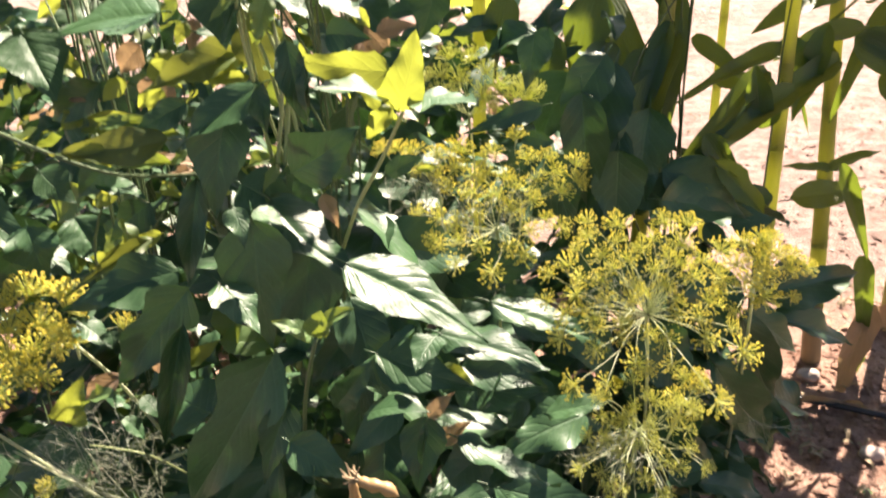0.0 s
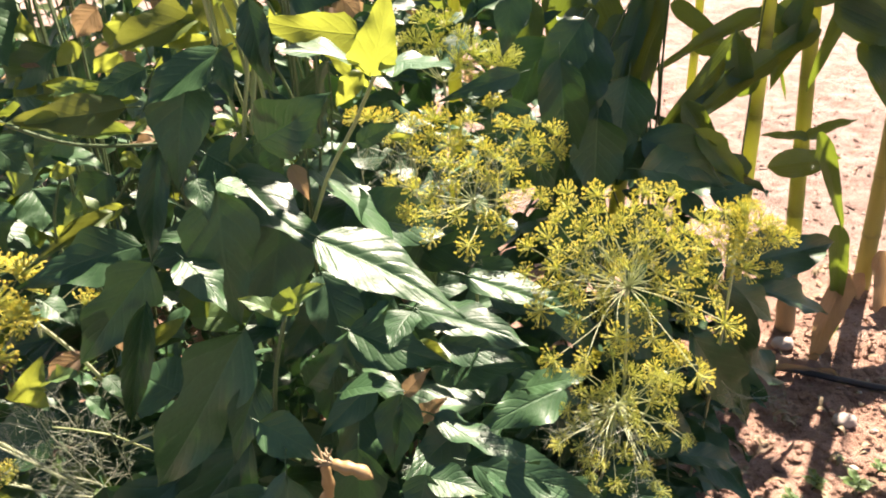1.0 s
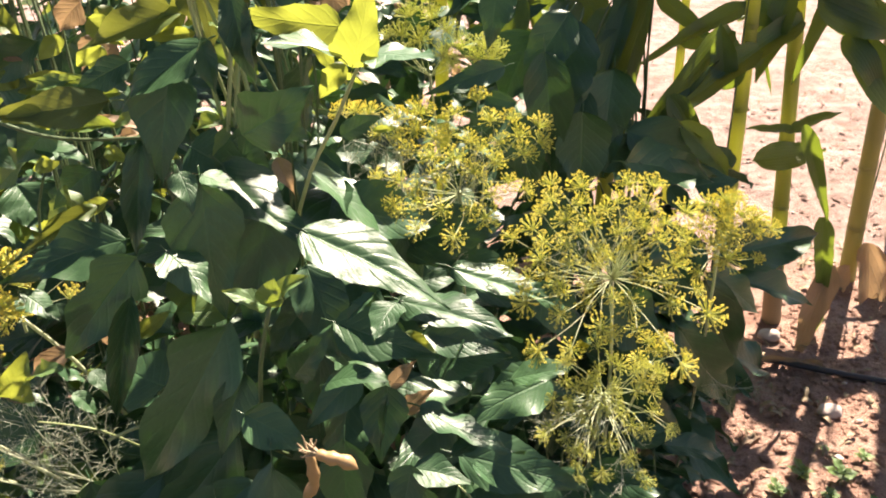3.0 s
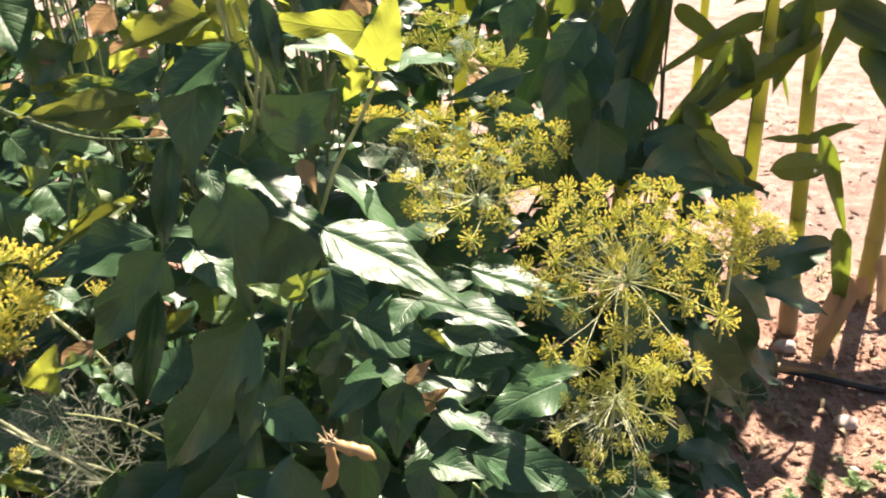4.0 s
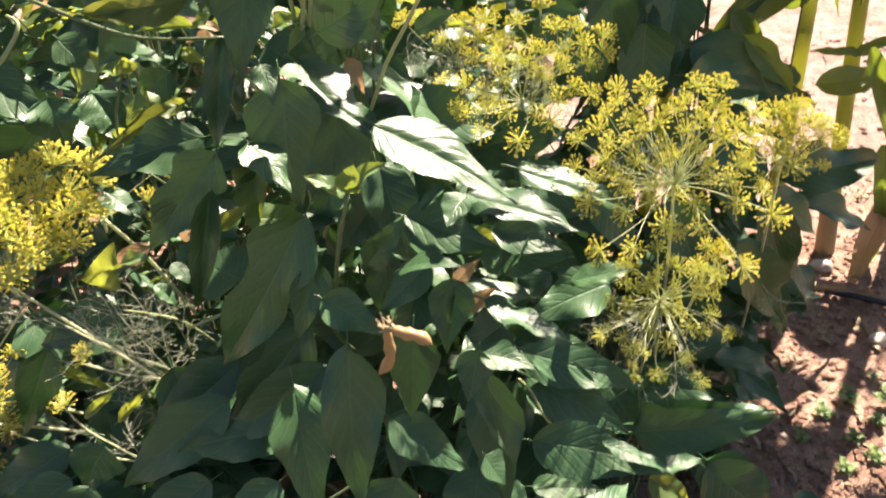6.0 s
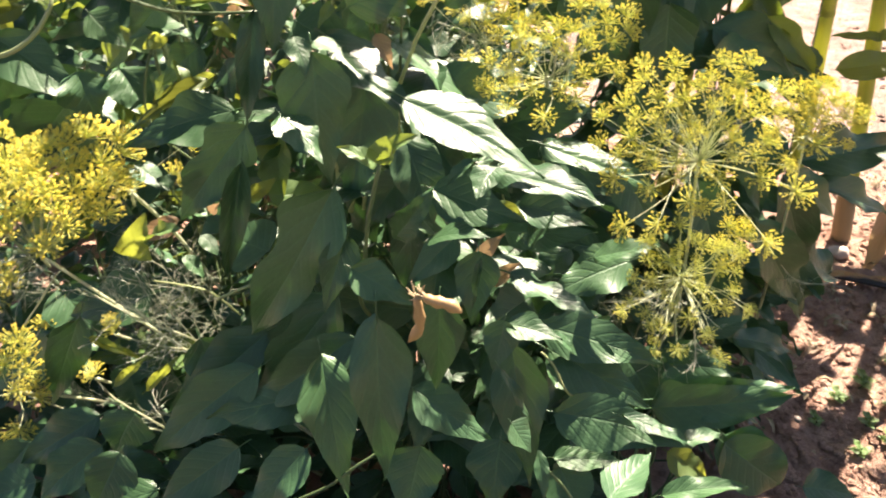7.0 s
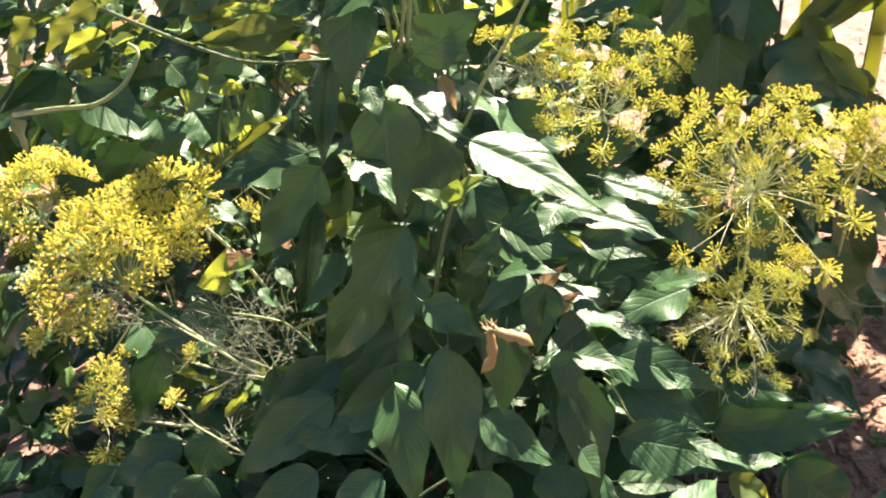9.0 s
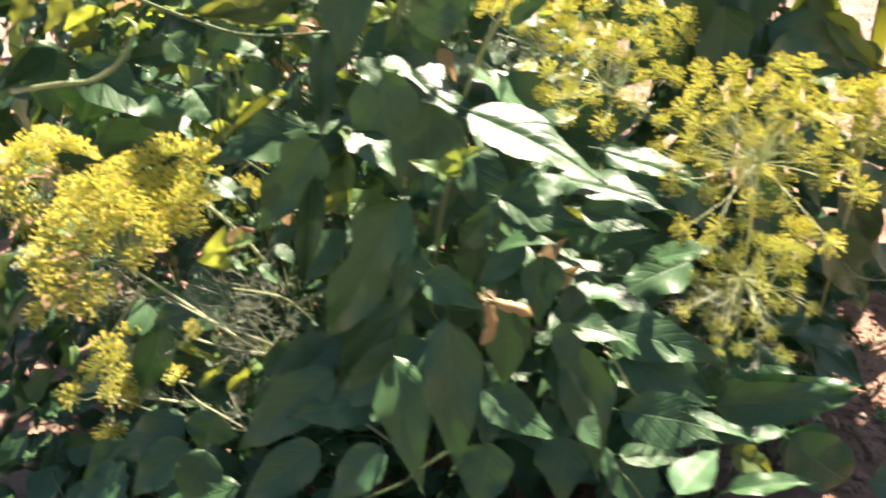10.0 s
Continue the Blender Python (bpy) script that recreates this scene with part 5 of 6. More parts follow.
leaf(bean_b, "ovate", (-0.293, 0.700, 0.676), (-0.288, 0.690, 0.662), 0.023, (0.36, -0.71, 0.61), 113, clear=0.02)
leaf(bean_b, "ovate", (-0.331, 0.710, 0.684), (-0.287, 0.690, 0.660), 0.033, (0.34, -0.31, 0.89), 114, clear=0.03)
leaf(bean_b, "young", (-0.302, 0.600, 0.634), (-0.279, 0.610, 0.680), 0.035, (0.27, -0.96, 0.07), 1, clear=0.03)
leaf(bean_b, "sprig", (-0.280, 0.600, 0.652), (-0.233, 0.590, 0.676), 0.021, (-0.48, -0.17, 0.86), 3, clear=0.02)
leaf(bean_b, "glow", (-0.172, 0.600, 0.698), (-0.142, 0.620, 0.714), 0.016, (0.25, -0.81, 0.54), 2)
leaf(bean_b, "glow", (-0.342, 0.560, 0.492), (-0.299, 0.570, 0.528), 0.011, (-0.15, -0.89, 0.43), 2)
leaf(bean_b, "glow", (-0.378, 0.600, 0.525), (-0.316, 0.590, 0.503), 0.011, (0.23, -0.50, 0.83), 1)
leaf(bean_b, "glow", (-0.321, 0.580, 0.467), (-0.271, 0.580, 0.519), 0.012, (-0.30, -0.91, 0.29), 2)
leaf(bean_b, "dry", (-0.243, 0.680, 0.639), (-0.230, 0.680, 0.653), 0.012, (-0.20, -0.96, 0.18), 1)
leaf(bean_b, "dry", (-0.198, 0.660, 0.666), (-0.189, 0.660, 0.685), 0.010, (0.05, -1.00, -0.02), 2)
leaf(bean_b, "lance", (-0.236, 0.630, 0.642), (-0.218, 0.620, 0.622), 0.018, (0.54, -0.43, 0.72), 115, clear=0.02)
leaf(bean_b, "lance", (-0.267, 0.640, 0.608), (-0.247, 0.635, 0.583), 0.018, (0.69, -0.38, 0.62), 116, clear=0.02)
leaf(bean_b, "ovate", (-0.163, 0.620, 0.627), (-0.225, 0.660, 0.632), 0.066, (-0.22, -0.46, 0.86), 117)
leaf(bean_b, "ovate", (-0.335, 0.680, 0.530), (-0.453, 0.680, 0.493), 0.070, (-0.20, -0.75, 0.63), 118)
leaf(bean_b, "ovate", (-0.409, 0.640, 0.525), (-0.475, 0.620, 0.398), 0.050, (0.22, -0.98, 0.04), 119)
leaf(bean_b, "ovate", (-0.467, 0.900, 0.726), (-0.524, 0.900, 0.671), 0.078, (0.23, -0.94, -0.24), 120)
leaf(bean_b, "ovate", (-0.480, 0.860, 0.695), (-0.543, 0.840, 0.615), 0.093, (0.40, -0.91, -0.08), 121)
leaf(bean_b, "ovate", (-0.558, 0.900, 0.735), (-0.602, 0.900, 0.680), 0.080, (0.35, -0.89, -0.28), 122)
leaf(bean_b, "ovate", (-0.582, 0.860, 0.648), (-0.610, 0.840, 0.607), 0.080, (0.54, -0.84, 0.05), 123)
leaf(bean_a, "ovate", (-0.064, 0.660, 0.864), (0.005, 0.650, 0.909), 0.055, (-0.20, -0.97, 0.10), 130, fold=0.12)
leaf(bean_a, "ovate", (-0.076, 0.680, 0.815), (-0.059, 0.680, 0.878), 0.047, (0.15, -0.99, -0.04), 131)
leaf(bean_a, "lance", (-0.032, 0.570, 0.997), (-0.020, 0.560, 0.934), 0.023, (0.27, -0.94, 0.20), 132, fold=0.3)
# narrow leaf standing for the sunlit right edge of the one before
leaf(bean_a, "lance", (-0.018, 0.560, 0.981), (-0.017, 0.552, 0.936), 0.011, (-0.66, -0.74, 0.11), 133, clear=0.015)
leaf(bean_a, "ovate", (-0.047, 0.690, 0.874), (-0.014, 0.700, 0.844), 0.042, (0.43, -0.89, 0.16), 134)
leaf(bean_a, "ovate", (-0.122, 0.690, 0.845), (-0.087, 0.680, 0.826), 0.048, (0.07, -0.82, 0.56), 135)
leaf(bean_a, "dry", (-0.047, 0.700, 0.828), (-0.031, 0.690, 0.795), 0.018, (0.23, -0.89, 0.38), 1)
leaf(orache, "lance", (0.040, 0.570, 0.952), (-0.010, 0.545, 0.967), 0.048, (0.27, 0.02, 0.96), 136, clear=0.03)
leaf(orache, "lance", (0.059, 0.575, 0.951), (0.107, 0.550, 0.952), 0.053, (-0.03, 0.01, 1.00), 137, fold=0.02, clear=0.04)
leaf(orache, "lance", (0.029, 0.610, 0.878), (0.062, 0.600, 0.897), 0.017, (-0.41, -0.88, 0.24), 138)
leaf(orache, "glow", (0.053, 0.620, 0.879), (0.074, 0.620, 0.881), 0.006, (-0.04, -0.91, 0.40), 2)
leaf(orache, "glow", (0.039, 0.600, 0.938), (0.017, 0.600, 0.912), 0.017, (-0.07, -1.00, 0.06), 3)
leaf(orache, "glow", (0.018, 0.610, 0.958), (0.028, 0.605, 0.930), 0.015, (0.18, -0.96, 0.23), 2)
leaf(bean_k, "ovate", (0.189, 0.980, 0.837), (0.085, 0.950, 0.811), 0.032, (0.12, -0.85, 0.51), 140)
leaf(bean_k, "ovate", (0.179, 1.000, 0.926), (0.166, 0.980, 0.856), 0.043, (-0.06, -0.96, 0.28), 141)
leaf(bean_k, "lance", (0.278, 1.050, 0.888), (0.215, 1.020, 0.801), 0.061, (-0.06, -0.93, 0.37), 142)
leaf(bean_k, "lance", (0.243, 1.020, 0.845), (0.254, 1.000, 0.689), 0.064, (-0.12, -0.99, 0.12), 143)
leaf(bean_k, "lance", (0.309, 1.060, 0.780), (0.272, 1.040, 0.681), 0.052, (-0.20, -0.94, 0.27), 144)
leaf(bean_k, "ovate", (0.366, 1.050, 0.724), (0.493, 1.040, 0.646), 0.080, (0.17, -0.90, 0.39), 145)
leaf(bean_k, "glow", (0.405, 1.080, 0.726), (0.526, 1.060, 0.658), 0.038, (-0.03, -0.97, 0.24), 3)
leaf(bean_k, "ovate", (0.336, 1.050, 0.701), (0.385, 1.040, 0.661), 0.066, (0.02, -0.96, 0.27), 146)
leaf(bean_k, "ovate", (0.490, 1.100, 0.615), (0.557, 1.100, 0.623), 0.056, (-0.07, -0.80, 0.60), 147)
leaf(corn, "blade", (0.367, 1.200, 0.591), (0.422, 1.250, 0.897), 0.047, (-0.24, -0.95, 0.20), 1)
leaf(corn, "blade", (0.791, 1.500, 0.776), (0.459, 1.350, 0.610), 0.051, (-0.02, -0.72, 0.70), 2)
leaf(corn, "blade", (0.690, 1.500, 0.810), (0.467, 1.420, 0.721), 0.037, (-0.03, -0.70, 0.71), 1)
leaf(corn, "flag", (0.647, 1.450, 0.660), (0.635, 1.450, 0.780), 0.069, (-0.32, -0.95, -0.03), 2)
leaf(corn, "flag", (0.586, 1.600, 0.733), (0.676, 1.580, 0.715), 0.045, (-0.15, -0.95, 0.29), 1)
leaf(corn, "flag", (0.812, 1.500, 0.819), (0.973, 1.450, 0.747), 0.082, (-0.22, -0.96, 0.18), 2)
leaf(corn, "flag", (0.899, 1.500, 0.748), (1.022, 1.450, 0.560), 0.072, (-0.31, -0.95, 0.05), 1)
leaf(corn, "blade", (0.309, 1.300, 0.876), (0.298, 1.280, 0.755), 0.038, (-0.16, -0.97, 0.17), 3)
leaf(bean_b, "lance", (-0.408, 0.800, 0.776), (-0.372, 0.790, 0.765), 0.018, (0.26, -0.15, 0.96), 150, clear=0.02)
leaf(bean_b, "olive", (-0.630, 1.100, 0.833), (-0.699, 1.080, 0.809), 0.035, (0.21, -0.96, 0.20), 2, clear=0.03)
leaf(bean_b, "glow", (-0.630, 1.100, 0.784), (-0.701, 1.080, 0.762), 0.035, (0.19, -0.95, 0.24), 1, clear=0.03)
leaf(bean_b, "olive", (-0.696, 1.120, 0.814), (-0.749, 1.100, 0.755), 0.032, (0.32, -0.95, 0.04), 2, clear=0.03)
leaf(bean_b, "olive", (-0.638, 1.080, 0.760), (-0.704, 1.060, 0.736), 0.029, (0.20, -0.95, 0.25), 3, clear=0.03)
leaf(bean_b, "glow", (-0.702, 1.100, 0.748), (-0.680, 1.100, 0.714), 0.027, (0.53, -0.78, 0.35), 4, clear=0.03)
leaf(bean_b, "olive", (-0.747, 1.100, 0.815), (-0.787, 1.080, 0.775), 0.038, (0.37, -0.93, 0.09), 1, clear=0.03)
leaf(bean_b, "glow", (-0.724, 1.020, 0.746), (-0.662, 1.000, 0.745), 0.023, (-0.22, -0.70, 0.67), 2)
leaf(bean_b, "glow", (-0.321, 0.800, 0.886), (-0.341, 0.790, 0.874), 0.021, (0.30, -0.92, 0.26), 3)
leaf(bean_b, "glow", (-0.221, 0.740, 0.829), (-0.196, 0.730, 0.816), 0.015, (0.00, -0.79, 0.61), 3)
leaf(bean_b, "glow", (-0.156, 0.700, 0.838), (-0.131, 0.690, 0.834), 0.012, (-0.23, -0.80, 0.56), 2)
leaf(bean_b, "sprig", (-0.309, 0.800, 0.755), (-0.328, 0.790, 0.727), 0.020, (-0.25, -0.85, 0.47), 2, clear=0.02)
leaf(bean_b, "ovate", (-0.362, 0.800, 0.975), (-0.326, 0.770, 0.909), 0.072, (0.54, -0.62, 0.58), 160, quilt=0.006, clear=0.05)
leaf(bean_b, "ovate", (-0.232, 0.840, 0.985), (-0.339, 0.820, 0.968), 0.140, (-0.11, -0.26, 0.96), 161, quilt=0.0075, clear=0.05)
leaf(bean_b, "dry", (-0.300, 0.800, 0.917), (-0.336, 0.800, 0.896), 0.027, (-0.02, -1.00, 0.03), 2, clear=0.02)
leaf(bean_b, "ovate", (-0.127, 0.720, 1.019), (-0.119, 0.700, 0.968), 0.050, (0.28, -0.88, 0.39), 162)
leaf(bean_b, "glow", (-0.166, 0.740, 0.988), (-0.176, 0.730, 0.968), 0.014, (0.36, -0.89, 0.27), 2, clear=0.02)
leaf(bean_b, "glow", (-0.211, 0.800, 0.952), (-0.221, 0.790, 0.930), 0.019, (0.36, -0.90, 0.25), 3, clear=0.02)
leaf(bean_b, "glow", (-0.208, 0.760, 0.920), (-0.230, 0.750, 0.907), 0.017, (0.28, -0.93, 0.25), 4, clear=0.02)
leaf(bean_b, "glow", (-0.108, 0.720, 0.940), (-0.151, 0.715, 0.936), 0.013, (0.06, -0.91, 0.40), 2, clear=0.02)
leaf(bean_a, "lance", (-0.031, 0.560, 1.029), (-0.008, 0.550, 1.013), 0.019, (0.41, -0.41, 0.82), 163, clear=0.02)
leaf(bean_a, "lance", (-0.008, 0.600, 1.024), (0.022, 0.590, 1.007), 0.030, (0.39, -0.30, 0.87), 164, clear=0.03)
leaf(orache, "glow", (0.004, 0.680, 1.003), (0.015, 0.680, 0.987), 0.013, (0.21, -0.97, 0.14), 1, clear=0.02)
leaf(orache, "ovate", (-0.022, 0.670, 0.984), (0.019, 0.660, 0.980), 0.030, (-0.19, -0.93, 0.32), 165)
leaf(bean_k, "ovate", (0.057, 0.960, 0.987), (0.038, 0.950, 0.930), 0.050, (0.05, -0.99, 0.16), 166)
leaf(bean_k, "ovate", (0.198, 1.020, 0.929), (0.173, 1.000, 0.865), 0.032, (-0.04, -0.95, 0.31), 167)
leaf(corn, "husk", (0.996, 1.560, 0.209), (0.938, 1.520, -0.035), 0.059, (-0.53, -0.81, 0.26), 1)
leaf(corn, "husk", (0.662, 1.240, -0.001), (0.675, 1.180, 0.002), 0.019, (-0.23, 0.00, 0.97), 4)
leaf(corn, "husk", (0.740, 1.240, -0.012), (0.673, 1.180, 0.002), 0.019, (0.21, 0.00, 0.98), 2)
leaf(corn, "husk", (0.807, 1.460, 0.017), (0.728, 1.420, 0.121), 0.054, (0.60, -0.78, 0.15), 1)
leaf(corn, "husk", (0.815, 1.450, 0.024), (0.968, 1.440, 0.011), 0.012, (0.04, -0.54, 0.84), 2)
leaf(bean_c, "lance", (0.469, 0.920, 0.422), (0.512, 0.900, 0.355), 0.053, (-0.03, -0.96, 0.27), 170)
# three leaves added behind earlier ones, to keep the sun off those
leaf(bean_c, "ovate", (0.254, 0.660, 0.450), (0.350, 0.655, 0.441), 0.065, (0.01, -0.76, 0.65), 171)
leaf(bean_c, "arrow", (0.244, 0.607, 0.444), (0.386, 0.597, 0.475), 0.069, (-0.17, -0.86, 0.49), 172, fold=0.1)
leaf(bean_c, "round", (0.310, 0.562, 0.439), (0.376, 0.552, 0.387), 0.064, (0.11, -0.94, 0.32), 173, fold=0.08)
leaf(bean_b, "bean", (-0.447, 0.920, 0.959), (-0.384, 0.880, 0.884), 0.095, (0.67, -0.25, 0.70), 1)
leaf(bean_b, "bean", (-0.466, 1.000, 0.681), (-0.447, 0.970, 0.605), 0.073, (0.82, -0.43, 0.38), 3)
leaf(bean_b, "sprig", (-0.451, 1.000, 0.726), (-0.375, 1.000, 0.711), 0.046, (0.19, -0.27, 0.94), 0)
leaf(bean_b, "glow", (-0.405, 0.980, 0.662), (-0.431, 0.980, 0.636), 0.032, (-0.19, -0.96, 0.20), 2)
leaf(bean_b, "bean", (-0.508, 1.000, 0.707), (-0.483, 1.000, 0.680), 0.046, (0.73, -0.17, 0.67), 2)
leaf(bean_b, "bean", (-0.540, 0.850, 0.787), (-0.444, 0.850, 0.688), 0.068, (0.51, -0.70, 0.50), 0)
leaf(bean_b, "bean", (-0.627, 0.900, 0.804), (-0.617, 0.880, 0.688), 0.073, (0.64, -0.74, 0.18), 2)
leaf(bean_b, "sprig", (-0.740, 0.800, 0.521), (-0.733, 0.800, 0.449), 0.062, (0.90, -0.42, 0.08), 0)
leaf(bean_b, "bean", (-0.649, 0.750, 0.516), (-0.738, 0.740, 0.412), 0.060, (0.06, -1.00, 0.04), 3)
leaf(bean_b, "bean", (-0.478, 0.720, 0.510), (-0.428, 0.700, 0.429), 0.075, (0.62, -0.58, 0.53), 1)
leaf(bean_b, "bean", (-0.519, 0.720, 0.431), (-0.634, 0.700, 0.340), 0.074, (-0.12, -0.93, 0.35), 4)
leaf(bean_b, "dry", (-0.331, 0.800, 0.914), (-0.295, 0.800, 0.902), 0.027, (0.21, -0.75, 0.62), 0)
leaf(bean_b, "dry", (-0.213, 0.800, 0.918), (-0.250, 0.800, 0.884), 0.027, (-0.09, -0.99, 0.10), 0)
leaf(bean_b, "glow", (-0.218, 0.780, 0.917), (-0.237, 0.780, 0.891), 0.016, (0.09, -0.99, -0.07), 1)
leaf(bean_b, "dry", (-0.253, 0.850, 0.917), (-0.278, 0.850, 0.877), 0.018, (-0.15, -0.98, 0.09), 3)
leaf(bean_b, "dry", (-0.284, 0.900, 0.942), (-0.318, 0.900, 0.908), 0.034, (-0.11, -0.99, 0.11), 1)
leaf(bean_b, "glow", (-0.393, 0.900, 0.938), (-0.346, 0.880, 0.903), 0.030, (0.18, -0.73, 0.66), 1)
leaf(bean_b, "glow", (-0.328, 0.800, 0.873), (-0.241, 0.800, 0.883), 0.024, (-0.06, -0.86, 0.51), 2)
leaf(bean_b, "dry", (-0.183, 0.750, 0.844), (-0.227, 0.750, 0.859), 0.014, (0.30, -0.44, 0.84), 2)
leaf(bean_b, "dry", (-0.190, 0.750, 0.838), (-0.220, 0.750, 0.832), 0.011, (-0.15, -0.58, 0.80), 3)
leaf(bean_b, "bean", (-0.473, 0.900, 0.691), (-0.430, 0.880, 0.647), 0.060, (0.65, -0.22, 0.73), 2)
leaf(bean_b, "sprig", (-0.431, 0.900, 0.690), (-0.430, 0.900, 0.646), 0.036, (0.95, -0.30, 0.03), 1)
leaf(bean_b, "glow", (-0.378, 0.900, 0.671), (-0.417, 0.900, 0.646), 0.029, (-0.11, -0.98, 0.18), 1)
leaf(bean_b, "sprig", (-0.333, 0.800, 0.802), (-0.383, 0.800, 0.759), 0.037, (-0.36, -0.83, 0.42), 1)
leaf(bean_b, "bean", (-0.372, 0.780, 0.832), (-0.339, 0.780, 0.793), 0.042, (0.51, -0.74, 0.44), 2)
leaf(bean_b, "bean", (-0.279, 0.760, 0.849), (-0.320, 0.750, 0.810), 0.040, (0.14, -0.98, 0.10), 0)
leaf(bean_b, "bean", (-0.416, 0.800, 0.759), (-0.403, 0.790, 0.692), 0.060, (0.63, -0.74, 0.23), 3)
leaf(bean_b, "bean", (-0.248, 0.760, 0.799), (-0.296, 0.750, 0.759), 0.040, (0.05, -0.98, 0.19), 2)
leaf(bean_b, "lance", (-0.291, 0.800, 0.921), (-0.356, 0.800, 0.881), 0.039, (-0.02, -1.00, 0.03), 1)
leaf(bean_b, "glow", (-0.213, 0.750, 0.950), (-0.185, 0.750, 0.924), 0.024, (0.32, -0.88, 0.36), 1)
leaf(bean_b, "glow", (-0.247, 0.760, 0.933), (-0.274, 0.760, 0.910), 0.018, (0.05, -1.00, -0.06), 2)
leaf(bean_b, "sprig", (-0.263, 0.720, 0.894), (-0.220, 0.720, 0.902), 0.017, (-0.13, -0.65, 0.75), 0)
leaf(bean_b, "glow", (-0.288, 0.730, 0.818), (-0.273, 0.730, 0.810), 0.015, (0.28, -0.81, 0.52), 3)
leaf(bean_b, "sprig", (-0.270, 0.740, 0.786), (-0.259, 0.710, 0.764), 0.029, (0.91, 0.03, 0.42), 1)
leaf(bean_b, "glow", (-0.222, 0.720, 0.781), (-0.257, 0.720, 0.764), 0.016, (-0.19, -0.91, 0.37), 0)
leaf(bean_b, "sprig", (-0.179, 0.720, 0.868), (-0.202, 0.720, 0.855), 0.015, (-0.36, -0.66, 0.66), 2)
leaf(bean_b, "dry", (-0.120, 0.740, 0.934), (-0.111, 0.730, 0.906), 0.012, (0.55, -0.72, 0.43), 1)
leaf(bean_b, "dry", (-0.290, 0.700, 0.618), (-0.340, 0.690, 0.592), 0.026, (-0.15, -0.79, 0.60), 1)
leaf(orache, "young", (0.047, 0.570, 0.942), (0.063, 0.570, 1.001), 0.036, (-0.00, -1.00, 0.00), 0)
leaf(orache, "young", (0.039, 0.600, 0.965), (-0.039, 0.600, 0.978), 0.034, (0.03, -0.98, 0.22), 2)
leaf(orache, "dry", (0.005, 0.800, 0.963), (0.046, 0.800, 0.971), 0.021, (-0.07, -0.92, 0.38), 1)
leaf(bean_s, "sprig", (-0.023, 0.510, 0.782), (-0.051, 0.500, 0.803), 0.017, (0.63, -0.35, 0.69), 0)
leaf(bean_s, "sprig", (-0.021, 0.510, 0.787), (0.011, 0.510, 0.809), 0.016, (-0.44, -0.60, 0.67), 1)
leaf(bean_s, "sprig", (-0.019, 0.505, 0.785), (-0.012, 0.500, 0.812), 0.021, (-0.12, -0.98, -0.15), 2)
leaf(bean_s, "lance", (-0.018, 0.530, 0.701), (0.019, 0.530, 0.752), 0.025, (-0.24, -0.95, 0.18), 3)
leaf(bean_k, "bean", (0.539, 1.100, 0.489), (0.750, 1.200, 0.476), 0.086, (0.32, -0.58, 0.75), 1)
leaf(bean_k, "lance", (0.568, 1.100, 0.451), (0.740, 1.150, 0.362), 0.055, (0.51, -0.47, 0.72), 0)
leaf(bean_k, "lance", (0.491, 1.000, 0.519), (0.588, 1.020, 0.433), 0.051, (0.48, -0.81, 0.35), 2)
leaf(bean_k, "bean", (0.353, 1.000, 0.697), (0.506, 1.050, 0.651), 0.070, (0.40, -0.74, 0.53), 4)
leaf(bean_k, "glow", (0.437, 1.050, 0.736), (0.518, 1.050, 0.651), 0.037, (0.24, -0.94, 0.23), 1)
leaf(bean_k, "lance", (0.300, 1.100, 0.866), (0.253, 1.050, 0.700), 0.092, (-0.27, -0.90, 0.35), 3)
leaf(bean_k, "bean", (0.348, 1.080, 0.805), (0.337, 1.050, 0.654), 0.080, (-0.04, -0.98, 0.20), 1)
leaf(bean_k, "lance", (0.201, 0.950, 0.799), (0.136, 0.920, 0.751), 0.057, (-0.09, -0.79, 0.61), 1)
leaf(bean_k, "bean", (0.469, 0.950, 0.538), (0.564, 1.000, 0.334), 0.064, (0.21, -0.97, -0.14), 2)
leaf(bean_k, "lance", (0.405, 0.850, 0.527), (0.504, 0.900, 0.368), 0.066, (0.39, -0.92, -0.04), 0)
leaf(bean_k, "bean", (0.495, 0.950, 0.423), (0.564, 1.000, 0.255), 0.062, (0.35, -0.93, -0.13), 3)
leaf(bean_k, "lance", (0.642, 1.100, 0.272), (0.538, 1.050, 0.343), 0.069, (0.64, -0.35, 0.69), 1)
leaf(bean_k, "bean", (0.354, 0.900, 0.689), (0.318, 0.880, 0.578), 0.066, (-0.51, -0.80, 0.31), 1)
leaf(bean_k, "lance", (0.258, 0.880, 0.699), (0.241, 0.860, 0.598), 0.070, (-0.43, -0.87, 0.25), 2)
leaf(bean_k, "bean", (0.408, 0.920, 0.640), (0.427, 0.900, 0.513), 0.076, (-0.08, -0.99, 0.14), 3)
leaf(bean_k, "lance", (0.318, 0.850, 0.595), (0.360, 0.820, 0.477), 0.071, (0.05, -0.96, 0.26), 4)
leaf(bean_k, "bean", (0.218, 0.800, 0.631), (0.262, 0.780, 0.540), 0.054, (0.24, -0.92, 0.32), 0)
leaf(bean_k, "lance", (0.364, 0.800, 0.526), (0.327, 0.780, 0.435), 0.066, (-0.57, -0.72, 0.39), 1)
leaf(bean_k, "lance", (0.562, 1.150, 0.610), (0.465, 1.120, 0.678), 0.058, (0.36, -0.93, 0.11), 0)
leaf(bean_k, "bean", (0.203, 1.000, 0.771), (0.237, 0.980, 0.656), 0.073, (0.08, -0.98, 0.19), 2)
